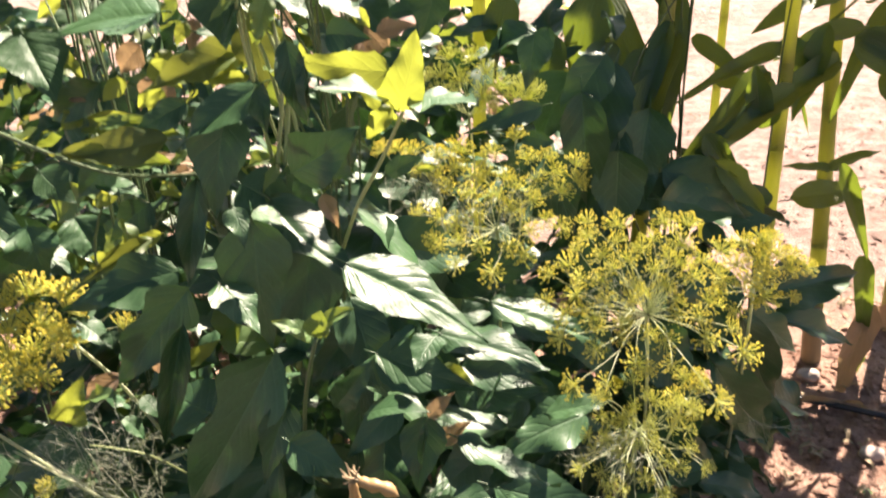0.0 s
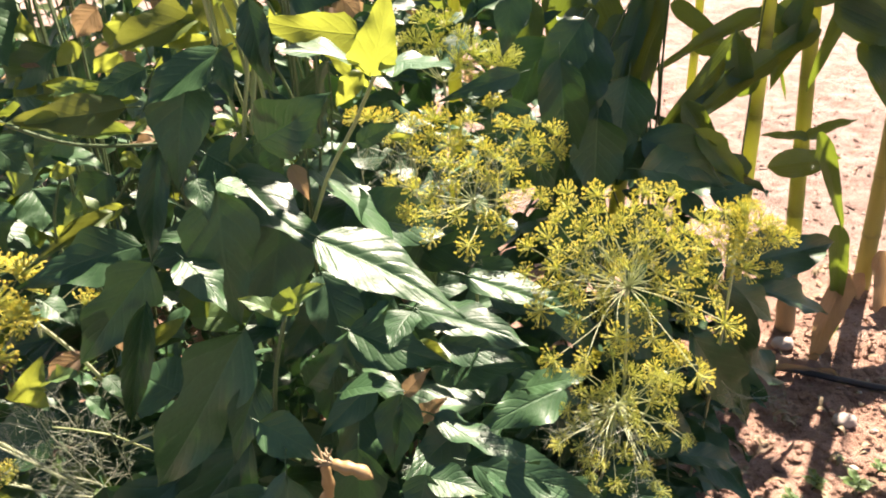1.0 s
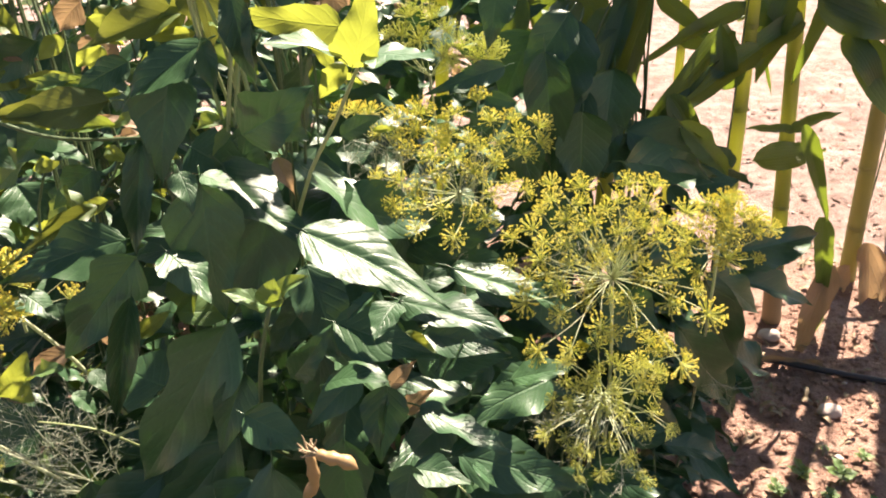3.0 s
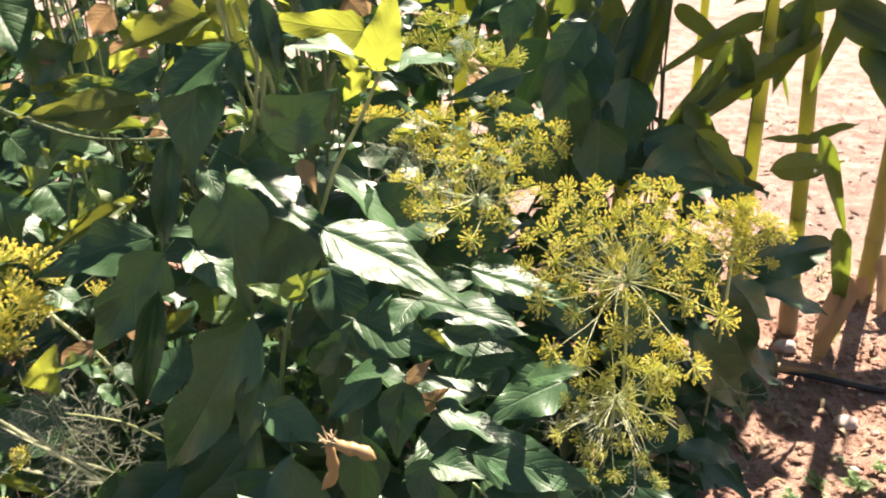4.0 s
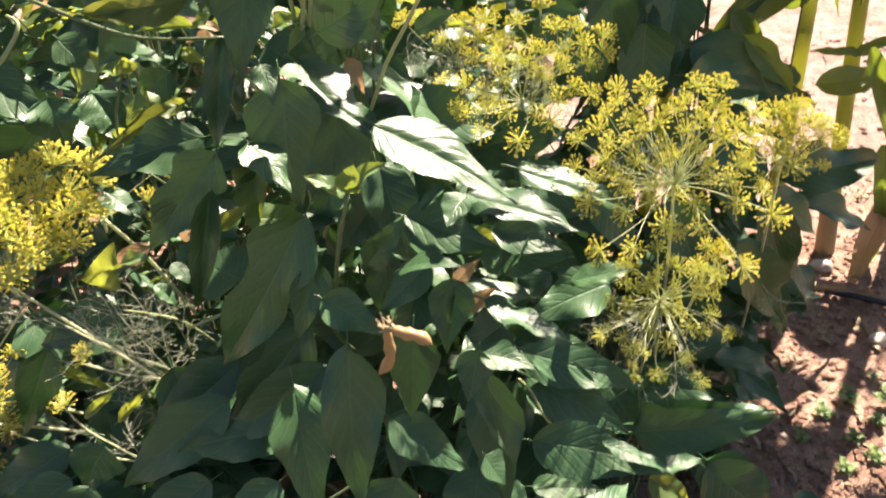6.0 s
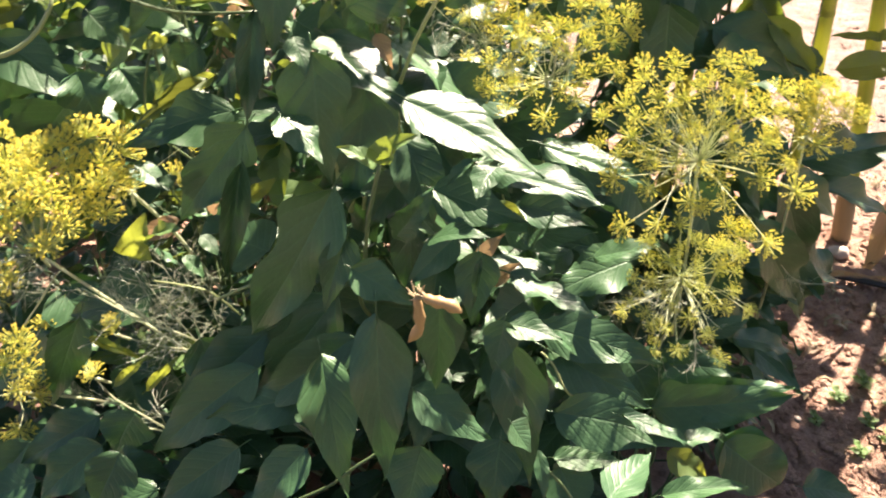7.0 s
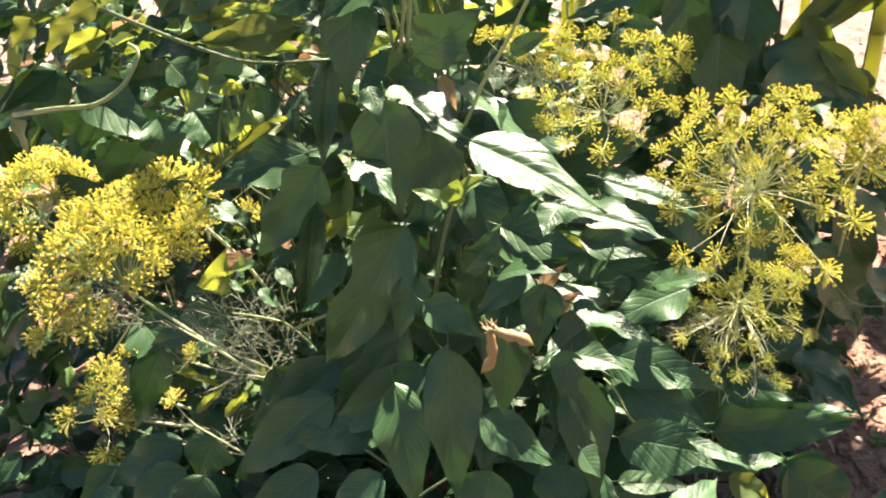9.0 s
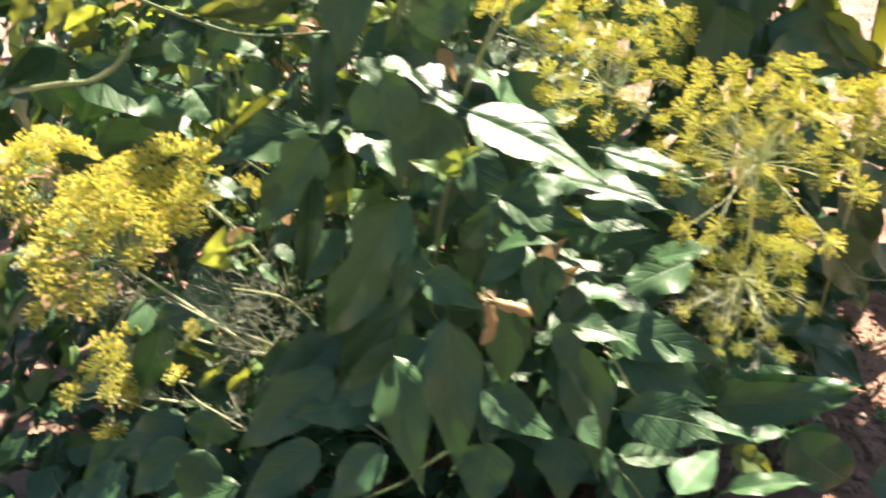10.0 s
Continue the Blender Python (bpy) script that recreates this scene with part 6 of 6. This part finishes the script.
leaf(bean_k, "lance", (0.293, 1.000, 0.770), (0.291, 0.980, 0.656), 0.074, (-0.04, -0.98, 0.17), 4)
leaf(bean_k, "bean", (0.240, 1.100, 0.853), (0.194, 1.080, 0.747), 0.086, (-0.23, -0.93, 0.27), 1)
leaf(corn, "blade", (0.624, 1.270, 0.779), (0.413, 1.200, 0.649), 0.046, (-0.21, -0.68, 0.71), 2)
leaf(corn, "flag", (0.570, 1.250, 0.728), (0.547, 1.250, 0.829), 0.043, (-0.29, -0.96, -0.07), 4)
leaf(corn, "flag", (0.762, 1.500, 0.844), (0.713, 1.480, 0.661), 0.051, (-0.46, -0.86, 0.22), 4)
leaf(corn, "blade", (0.405, 1.200, 0.889), (0.320, 1.120, 0.639), 0.041, (-0.34, -0.85, 0.39), 2)
leaf(corn, "corn", (0.514, 1.500, 0.830), (0.629, 1.500, 0.739), 0.035, (0.03, -1.00, 0.04), 4)
leaf(corn, "blade", (0.836, 1.550, 0.540), (0.935, 1.550, 0.579), 0.037, (-0.34, -0.31, 0.89), 4)
leaf(corn, "blade", (0.838, 1.550, 0.540), (0.738, 1.550, 0.547), 0.029, (0.07, -0.46, 0.89), 2)
leaf(corn, "flag", (0.764, 1.550, 0.475), (0.932, 1.580, 0.481), 0.063, (0.12, -0.81, 0.57), 4)
leaf(corn, "blade", (0.834, 1.500, 0.569), (0.927, 1.500, 0.348), 0.035, (-0.13, -0.99, -0.05), 2)
leaf(corn, "blade", (0.927, 1.520, 0.352), (0.989, 1.560, 0.094), 0.044, (-0.22, -0.95, -0.20), 4)
leaf(corn, "blade", (1.007, 1.580, 0.113), (1.011, 1.660, -0.145), 0.048, (-0.73, -0.65, -0.21), 0)
leaf(corn, "corn", (0.829, 1.500, 0.822), (0.965, 1.500, 0.741), 0.050, (-0.01, -1.00, -0.01), 0)
leaf(corn, "corn", (0.882, 1.500, 0.749), (0.969, 1.500, 0.620), 0.054, (0.04, -1.00, 0.03), 4)
leaf(corn, "husk", (1.216, 1.800, 0.137), (1.243, 1.750, -0.238), 0.075, (-0.16, -0.98, 0.12), 1)
leaf(corn, "husk", (1.179, 1.800, 0.071), (1.168, 1.800, -0.090), 0.048, (-0.79, -0.60, 0.05), 2)
leaf(corn, "corn", (0.371, 1.200, 0.858), (0.299, 1.150, 0.788), 0.045, (-0.05, -0.79, 0.62), 2)
leaf(corn, "corn", (0.302, 1.200, 0.876), (0.254, 1.100, 0.737), 0.052, (-0.12, -0.78, 0.61), 0)
leaf(corn, "blade", (0.465, 1.200, 0.727), (0.549, 1.200, 0.601), 0.039, (0.07, -1.00, 0.05), 2)
leaf(corn, "blade", (0.356, 1.200, 0.711), (0.317, 1.150, 0.637), 0.031, (-0.07, -0.81, 0.58), 4)
leaf(corn, "corn", (0.410, 1.250, 0.945), (0.405, 1.200, 0.727), 0.048, (-0.15, -0.96, 0.22), 2)
leaf(corn, "flag", (0.445, 1.300, 0.841), (0.364, 1.280, 0.772), 0.061, (-0.18, -0.87, 0.47), 1)
leaf(corn, "flag", (0.302, 1.300, 0.943), (0.259, 1.280, 0.804), 0.078, (-0.21, -0.96, 0.20), 0)
leaf(corn, "flag", (0.157, 1.300, 0.939), (0.129, 1.300, 0.831), 0.058, (-0.15, -0.99, 0.04), 2)
leaf(corn, "flag", (0.227, 1.250, 0.883), (0.191, 1.220, 0.764), 0.066, (-0.15, -0.95, 0.28), 1)
leaf(corn, "blade", (0.865, 1.580, 0.826), (0.670, 1.500, 0.782), 0.052, (0.07, -0.60, 0.79), 0)
leaf(corn, "blade", (0.788, 1.550, 0.796), (0.686, 1.500, 0.671), 0.075, (-0.25, -0.81, 0.53), 2)
leaf(corn, "corn", (0.928, 1.600, 0.880), (0.830, 1.580, 0.628), 0.041, (-0.55, -0.78, 0.28), 2)
leaf(corn, "corn", (0.807, 1.600, 0.895), (0.621, 1.500, 0.830), 0.064, (0.17, -0.73, 0.66), 2)
leaf(corn, "blade", (0.395, 1.200, 0.904), (0.322, 1.120, 0.651), 0.038, (-0.32, -0.87, 0.37), 0)
leaf(corn, "blade", (0.585, 1.300, 0.805), (0.406, 1.200, 0.633), 0.045, (-0.21, -0.74, 0.64), 2)
leaf(corn, "flag", (0.670, 1.500, 0.804), (0.765, 1.500, 0.771), 0.063, (0.22, -0.73, 0.64), 1)
leaf(corn, "blade", (0.872, 1.600, 0.798), (0.958, 1.600, 0.713), 0.049, (-0.09, -0.99, -0.09), 0)
leaf(corn, "blade", (0.731, 1.550, 0.740), (0.782, 1.550, 0.613), 0.010, (-0.11, -0.99, -0.04), 1)
leaf(corn, "flag", (0.451, 1.200, 0.676), (0.548, 1.200, 0.597), 0.036, (0.10, -0.99, 0.13), 2)


# ---- the dense foliage of the bed ----
def fill(plant, count, low, high, seed, kinds, size=(0.06, 0.13), ratio=(0.38, 0.54)):
    """More leaves of the same plant, scattered in the box from low to high."""
    r = random.Random(seed)
    for k in range(count):
        p = Vector([r.uniform(a, b) for a, b in zip(low, high)])
        length = r.uniform(*size)
        out = 1.0 if p.x > plant.matrix_basis.translation.x else -1.0
        d = Vector((0.75 * out + r.uniform(-0.9, 0.9), r.uniform(-1.0, 0.4), r.uniform(-1.0, 0.1))).normalized()
        n = Vector((r.uniform(-0.7, 0.7), r.uniform(-0.9, 0.5), r.uniform(0.3, 1.0)))
        if in_the_sun(p + 0.5 * length * d):
            continue
        if k % 26 == 0:
            b = plant.matrix_basis.translation
            bend = Vector((r.uniform(-0.1, 0.1), r.uniform(-0.03, 0.10), 0.08))
            root = b + Vector((r.uniform(-0.03, 0.03), r.uniform(-0.02, 0.02), 0))
            if p.z > 1.0:
                line = [root, root + 0.2 * bend + Vector((0, 0, 0.5)), root + Vector((0, 0, p.z - 0.1)), p]
            else:
                line = [root, b.lerp(p, 0.25) + bend, b.lerp(p, 0.5) - 0.3 * bend, b.lerp(p, 0.75) + 0.5 * bend, p]
            stem_part(plant, line, 0.0024, 0.0011, None, "side_stem", "", 5)
        leaf(plant, r.choice(kinds), p, p + d * length, length * r.uniform(*ratio), n, r.randrange(5))


fill(bean_a, 130, (-0.26, 0.72, 0.2), (0.22, 0.95, 0.74), 1, ("bean", "lance", "lance"))
# unseen leaves added overhead, to shade the middle of the bed
fill(bean_a, 150, (-0.45, 0.74, 1.03), (0.30, 1.05, 1.30), 21, ("bean", "lance", "lance"))
# added plant: its leaves overhead are unseen and only cast shade
bean_shade = bean_plant((-0.10, 1.02, -0.01), (-0.12, 0.98, 1.30), (0.02, 0.01, 0), "added tall bean plant, its unseen top leaves shade those below")
fill(bean_shade, 295, (-0.42, 0.66, 1.03), (0.22, 1.10, 1.36), 23, ("bean", "lance", "lance"), (0.09, 0.15), (0.45, 0.6))
fill(bean_a, 70, (-0.27, 0.72, 0.68), (0.0, 0.95, 0.99), 51, ("bean", "lance", "lance"), (0.08, 0.13))
fill(bean_b, 300, (-0.85, 0.80, 0.08), (-0.12, 1.35, 0.85), 2, ("bean", "bean", "lance", "sprig"))
# unseen leaves added overhead, to shade the left of the bed
fill(bean_b, 240, (-0.95, 0.98, 1.0), (-0.30, 1.6, 1.3), 22, ("bean", "lance", "lance"), (0.08, 0.14))
fill(bean_c, 120, (0.06, 0.84, 0.06), (0.44, 1.05, 0.42), 3, ("bean", "lance"))
fill(bean_s, 120, (-0.40, 0.72, 0.05), (0.15, 0.90, 0.48), 4, ("bean", "lance"))
fill(bean_k, 230, (0.02, 1.02, 0.15), (0.36, 1.40, 0.96), 5, ("bean", "lance", "lance"))
fill(bean_c, 130, (0.28, 0.95, 0.06), (0.50, 1.22, 0.46), 15, ("bean", "lance", "lance"))
fill(bean_k, 60, (0.30, 1.10, 0.25), (0.50, 1.45, 0.66), 28, ("bean", "lance"))
# unseen leaves added high up, to shade the low right-hand leaves
fill(bean_k, 190, (0.48, 1.05, 1.08), (0.92, 1.50, 1.28), 29, ("bean", "lance"), (0.12, 0.19), (0.45, 0.6))
fill(bean_s, 120, (-0.28, 0.72, 0.02), (0.28, 0.98, 0.35), 16, ("bean", "lance", "lance"))
fill(bean_s, 60, (-0.26, 0.645, 0.40), (0.02, 0.72, 0.72), 24, ("bean", "lance", "lance"))
fill(bean_c, 60, (0.05, 0.65, 0.30), (0.20, 0.78, 0.58), 25, ("bean", "lance", "lance"))
bean_front = bean_plant((-0.15, 0.45, -0.01), (-0.16, 0.46, 0.30), (0.02, 0.01, 0), "low leafy bean plant at the near edge of the bed")
fill(bean_front, 170, (-0.65, 0.28, 0.04), (0.30, 0.62, 0.30), 33, ("bean", "lance", "lance"), (0.07, 0.13))
# unseen row added at the back, so bounced light turns green
bounce_row = bean_plant((0.1, -1.0, -0.01), (0.1, -1.0, 0.95), (0.03, 0.02, 0), "unseen bean row added behind the camera, for green bounced light")
fill(bounce_row, 290, (-2.0, -1.5, 0.10), (2.0, -0.75, 1.15), 61, ("bean", "lance", "lance"), (0.20, 0.32))
# unseen leaves added over the near soil, to hold back its red bounce
bounce_cover = bean_plant((0.1, 0.05, -0.01), (0.12, 0.05, 0.16), (0.02, 0.01, 0), "unseen low bean leaves added over the soil, for green bounced light")
fill(bounce_cover, 295, (-0.9, -0.45, 0.02), (1.0, 0.28, 0.16), 62, ("bean", "lance"), (0.12, 0.18), (0.5, 0.65))
bean_mid = bean_plant((-0.45, 1.40, -0.01), (-0.42, 1.38, 0.95), (0.03, 0.02, 0), "tall bean plant with crowded dark leaves and dry stalks")
fill(bean_mid, 290, (-1.0, 1.05, 0.15), (0.05, 1.55, 0.92), 17, ("bean", "bean", "lance", "bean", "lance", "bean", "lance", "sprig"), (0.08, 0.13))
bean_bush = bean_plant((-0.55, 1.95, -0.01), (-0.52, 1.95, 0.7), (0.03, 0.02, 0), "bushy bean plant filling the shade behind taller leaves")
fill(bean_bush, 290, (-1.4, 1.45, 0.03), (0.15, 2.6, 0.55), 71, ("bean", "lance", "lance"), (0.12, 0.20))
# unseen loose blades added above the corn, to shade soil and low leaves
fill(corn_lean, 60, (0.75, 1.45, 1.02), (1.6, 2.4, 1.75), 72, ("blade", "corn"), (0.30, 0.55), (0.12, 0.17))
fill(corn_next, 280, (0.92, 1.72, 1.06), (1.13, 2.20, 1.26), 77, ("blade", "corn"), (0.14, 0.22), (0.3, 0.4))
fill(corn_last, 80, (1.25, 2.12, 1.05), (1.85, 2.34, 1.25), 78, ("blade", "corn"), (0.25, 0.42), (0.15, 0.22))
fill(corn, 100, (0.45, 1.00, 1.10), (0.85, 1.40, 1.32), 79, ("blade", "corn"), (0.2, 0.35), (0.15, 0.22))
bean_rear = bean_plant((-0.60, 1.70, -0.01), (-0.55, 1.6, 1.0), (0.04, 0.02, 0), "far bean plant, leaves partly dry and backlit yellow")
fill(bean_rear, 290, (-1.5, 1.35, 0.06), (0.05, 2.2, 0.85), 6, ("bean", "bean", "lance", "sprig", "bean", "bean", "lance", "dry"))
bean_last = bean_plant((-0.70, 2.60, -0.01), (-0.65, 2.6, 1.0), (0.04, 0.02, 0), "distant bean plant, a thicket of sunlit leaves")
fill(bean_last, 290, (-2.2, 2.2, 0.06), (0.30, 3.2, 0.90), 7, ("bean", "bean", "lance", "bean", "sprig", "dry"), (0.10, 0.18))
bean_end = bean_plant((-0.20, 1.95, -0.01), (-0.15, 1.9, 1.0), (0.04, 0.02, 0), "bushy bean plant, sunlit leaves above shaded ones")
fill(bean_end, 290, (-1.2, 1.6, 0.06), (0.45, 2.5, 0.95), 9, ("bean", "bean", "lance", "glow"), (0.09, 0.15))
bean_far = bean_plant((-1.30, 3.60, -0.01), (-1.25, 3.70, 0.90), (0.03, 0.02, 0), "far leafy bean plant closing the end of the bed")
fill(bean_far, 280, (-2.5, 3.0, 0.05), (0.0, 4.0, 0.85), 67, ("bean", "lance", "lance", "olive"), (0.16, 0.26), (0.45, 0.6))
# added plant: its crown is unseen and there to shade the background
crown_shade = bean_plant((-0.62, 1.55, -0.01), (-0.60, 1.80, 1.15), (0.03, 0.02, 0), "added tall bean plant whose unseen crown shades the rows below")
fill(crown_shade, 260, (-1.2, 1.55, 0.98), (-0.05, 2.15, 1.26), 66, ("bean", "lance"), (0.09, 0.15))
bean_side = bean_plant((-0.75, 0.95, -0.01), (-0.72, 0.9, 0.55), (0.03, 0.02, 0), "low bean plant with dark leaves under leaning dill")
fill(bean_side, 200, (-0.95, 0.72, 0.05), (-0.30, 1.0, 0.42), 8, ("bean", "lance", "lance"))

fill(bean_side, 90, (-0.85, 0.56, 0.03), (-0.28, 0.74, 0.27), 88, ("bean", "lance", "lance"), (0.08, 0.13))


# more unseen leaves overhead, added to darken the far left leaves
fill(bean_b, 110, (-0.62, 1.02, 1.07), (-0.22, 1.38, 1.22), 89, ("bean", "lance"), (0.08, 0.12))
# an added shoot, unseen overhead, that dapples the leaf below it
stem_part(bean_a, [(0.16, 0.90, 1.34), (0.11, 0.845, 1.115), (0.08, 0.856, 1.125), (0.045, 0.874, 1.14)], 0.0016, 0.001)
for base, tip, width in (((0.045, 0.874, 1.14), (0.02, 0.92, 1.15), 0.034), ((0.05, 0.872, 1.138), (0.075, 0.90, 1.13), 0.02), ((0.08, 0.856, 1.125), (0.06, 0.815, 1.12), 0.015), ((0.085, 0.855, 1.124), (0.10, 0.89, 1.12), 0.016), ((0.105, 0.845, 1.115), (0.10, 0.80, 1.11), 0.017)):
    leaf(bean_a, "lance", base, tip, width, (0, 0.1, 1), 2)


# unseen blades added on the sun's way to the bed's foot and the hose, to shade the soil
r_shade = random.Random(90)
for x, y in ((0.61, 1.29), (0.63, 1.25), (0.69, 1.25), (0.61, 1.16), (0.87, 1.38), (0.80, 1.29), (0.66, 1.20), (0.76, 1.32), (0.65, 1.12), (0.80, 1.38), (0.76, 1.40), (0.94, 1.34), (1.00, 1.33), (0.57, 1.08), (0.56, 1.19), (0.72, 1.36), (0.66, 1.34)):
    for k in range(4):
        foot = Vector((x + r_shade.uniform(-0.035, 0.035), y + r_shade.uniform(-0.035, 0.035), 0))
        middle = foot + SUN * (r_shade.uniform(1.09, 1.24) / SUN.z)
        if not in_the_sun(middle, 0.02):
            a = r_shade.uniform(0, 6.28)
            d = Vector((math.cos(a), math.sin(a), 0.2)) * 0.07
            leaf(corn_next, "blade", middle - d, middle + d, 0.055, (0.2 * math.cos(2 * a), 0.3, 0.9), k)


# ---- pods, hose, stones ----
def pod(points, width, label):
    ob = thing("bean_pod", points[0], label, "bean pod", "dry pods")
    o = Vector(points[0])
    v, f = tube([Vector(p) - o for p in points], width * 0.5, width * 0.5, 10)
    n = len(v) // 10
    for k in range(n):
        t = k / (n - 1)
        w = min(1.0, 0.25 + 4 * t, 0.12 + 5 * (1 - t)) * (1 + 0.18 * math.sin(t * 19))
        c = sum((v[10 * k + s] for s in range(10)), Vector()) / 10
        for s in range(10):
            v[10 * k + s] = c + (v[10 * k + s] - c) * w
    part("shell", mesh_of("shell", v, f, POD), ob)
    way = (Vector(points[1]) - o).normalized()
    side = way.orthogonal().normalized()
    for k in range(7):
        a = 0.9 * k
        d = (-way * 0.8 + 0.8 * (math.cos(a) * side + math.sin(a) * way.cross(side))).normalized()
        v, f = tube([way * 0.003, d * 0.006, d * 0.010 - way * 0.002 * (k % 3)], 0.0014, 0.0003, 4)
        part("calyx_lobe", mesh_of("calyx_lobe", v, f, DRYSTALK), ob, "frayed brown stalk end")


pod([(0.017, 0.43, 0.714), (0.026, 0.428, 0.711), (0.036, 0.426, 0.710), (0.046, 0.424, 0.704)], 0.0090, "dry tan bean pod with a frayed stalk end")
pod([(0.012, 0.432, 0.712), (0.013, 0.432, 0.697), (0.012, 0.432, 0.682), (0.003, 0.432, 0.668)], 0.0082, "dry curled brown bean pod hanging among green leaves")

hose = thing("drip_hose", (0.86, 1.46, 0.0), "thin black drip irrigation hose lying on the soil", "hose")
stem_part(hose, [(0.30, 1.62, 0.012), (0.60, 1.55, 0.012), (0.86, 1.462, 0.014), (1.05, 1.385, 0.012), (1.45, 1.25, 0.012), (2.2, 1.05, 0.012), (3.2, 0.9, 0.012)], 0.0075, 0.0075, HOSE, "tube", "", 12)


def lump(r, size, flat=0.7):
    """A small irregular clod."""
    bm = bmesh.new()
    bmesh.ops.create_icosphere(bm, subdivisions=1, radius=1.0)
    k = [r.uniform(0.75, 1.2) for _ in range(3)]
    for v in bm.verts:
        v.co = Vector((v.co.x * k[0], v.co.y * k[1], v.co.z * k[2] * flat)) * size * r.uniform(0.72, 1.15)
    bm.verts.index_update()
    out = [v.co.copy() for v in bm.verts], [tuple(v.index for v in f.verts) for f in bm.faces]
    bm.free()
    return out


def scatter_clods(name, label, count, size, box, material, seed, smooth):
    r = random.Random(seed)
    pieces = []
    for k in range(count):
        x, y = r.uniform(*box[0]), box[1][0] + (box[1][1] - box[1][0]) * r.random() ** 1.6
        s = size * r.uniform(0.25, 1.0) ** 2 + 0.0015
        v, f = lump(r, s)
        z = ground_height(x, y) + s * 0.15
        pieces.append(([p + Vector((x, y, z)) for p in v], f))
    ob = new(name, mesh_of(name, *joined(pieces), material, smooth=smooth))
    tagged(ob, label, "soil crumbs", kind="stuff")


scatter_clods("clods", "loose crumbs and clods of dry reddish soil", 3000, 0.011, ((0.35, 2.2), (0.85, 3.4)), SOIL, 41, False)
scatter_clods("soil_crumbs", "fine crumbs of soil in the shade of the bed", 2600, 0.009, ((0.42, 1.15), (0.85, 1.75)), SOIL, 43, False)
scatter_clods("pebbles", "small pale pebbles lying on the soil", 160, 0.010, ((0.4, 2.0), (0.9, 3.0)), STONE, 42, True)


def stone(place, size, label):
    r = random.Random(5)
    bm = bmesh.new()
    bmesh.ops.create_icosphere(bm, subdivisions=3, radius=1.0)
    for v in bm.verts:
        v.co = Vector((v.co.x * 1.25, v.co.y * 0.9, v.co.z * 0.7)) * size * (1 + 0.22 * noise.noise(v.co * 1.7))
    me = bpy.data.meshes.new("stone")
    bm.to_mesh(me)
    bm.free()
    for p in me.polygons:
        p.use_smooth = True
    me.materials.append(STONE)
    ob = new("stone", me)
    ob.location = place
    tagged(ob, label, "stone")


stone((0.906, 1.285, 0.012), 0.021, "rounded pale stone half sunk in soil")
stone((0.888, 1.569, 0.012), 0.022, "greyish rounded clod beside the drip hose")


def weed(place, size, seed):
    r = random.Random(seed)
    ob = thing("seedling", place, "small green weed seedling on dry soil", "weed", "seedlings")
    o = Vector(place)
    stem_part(ob, [o, o + Vector((0.2, -0.1, 0.6)) * size, o + Vector((0.3, 0.0, 1.0)) * size], 0.0018, 0.001)
    for k in range(7):
        a = 2.4 * k
        p = o + Vector((0.1, 0.0, 0.25 + 0.11 * k)) * size
        leaf(ob, "sprig", p, p + Vector((math.cos(a), math.sin(a), 0.35)) * size * r.uniform(0.6, 1.0), size * 0.6, (0.1 * math.cos(a), 0.1 * math.sin(a), 1), k)


for k, (x, y, s) in enumerate(((0.70, 1.06, 0.035), (0.76, 1.10, 0.04), (0.83, 1.09, 0.045), (0.79, 1.04, 0.035), (0.64, 1.00, 0.03), (0.84, 1.17, 0.018), (0.90, 1.14, 0.03), (0.73, 1.00, 0.035), (0.75, 0.95, 0.034), (0.81, 0.97, 0.04), (0.69, 0.93, 0.03), (0.86, 1.02, 0.032))):
    weed((x, y, 0.005), 0.72 * s, k)


def litter(name, label, count, box, seed):
    """Curled bits of dry leaf and husk on the ground."""
    r = random.Random(seed)
    pieces = []
    for k in range(count):
        x, y = r.gauss(box[0], box[2]), r.gauss(box[1], box[3])
        a, l, w, c = r.uniform(0, 6.28), r.uniform(0.01, 0.035), r.uniform(0.0015, 0.005), r.uniform(0.1, 0.5)
        d, e, z = Vector((math.cos(a), math.sin(a), r.uniform(-0.1, 0.4))), Vector((-math.sin(a), math.cos(a), 0)), ground_height(x, y) + 0.004
        v = []
        for q in range(5):
            t = q / 4
            m = Vector((x, y, z)) + d * l * t + Vector((0, 0, c * l * math.sin(3 * t)))
            wide = w * (0.3 + math.sin(math.pi * min(1, t + 0.1)))
            v += [m - e * wide + Vector((0, 0, 0.4 * wide)), m, m + e * wide + Vector((0, 0, 0.5 * wide))]
        pieces.append((v, [(3 * q + s, 3 * q + s + 1, 3 * q + s + 4, 3 * q + s + 3) for q in range(4) for s in range(2)]))
    tagged(new(name, mesh_of(name, *joined(pieces), DRYSTALK)), label, "plant litter", kind="stuff")


litter("dry_litter", "dry reddish-brown leaf scraps heaped at the corn feet", 260, (1.04, 1.95, 0.16, 0.10), 3)
litter("leaf_scraps", "scattered dry leaf scraps on shaded soil", 170, (0.72, 1.25, 0.25, 0.22), 4)
litter("path_scraps", "brown straws and leaf scraps strewn over the dry path", 420, (1.9, 3.3, 0.8, 0.7), 5)
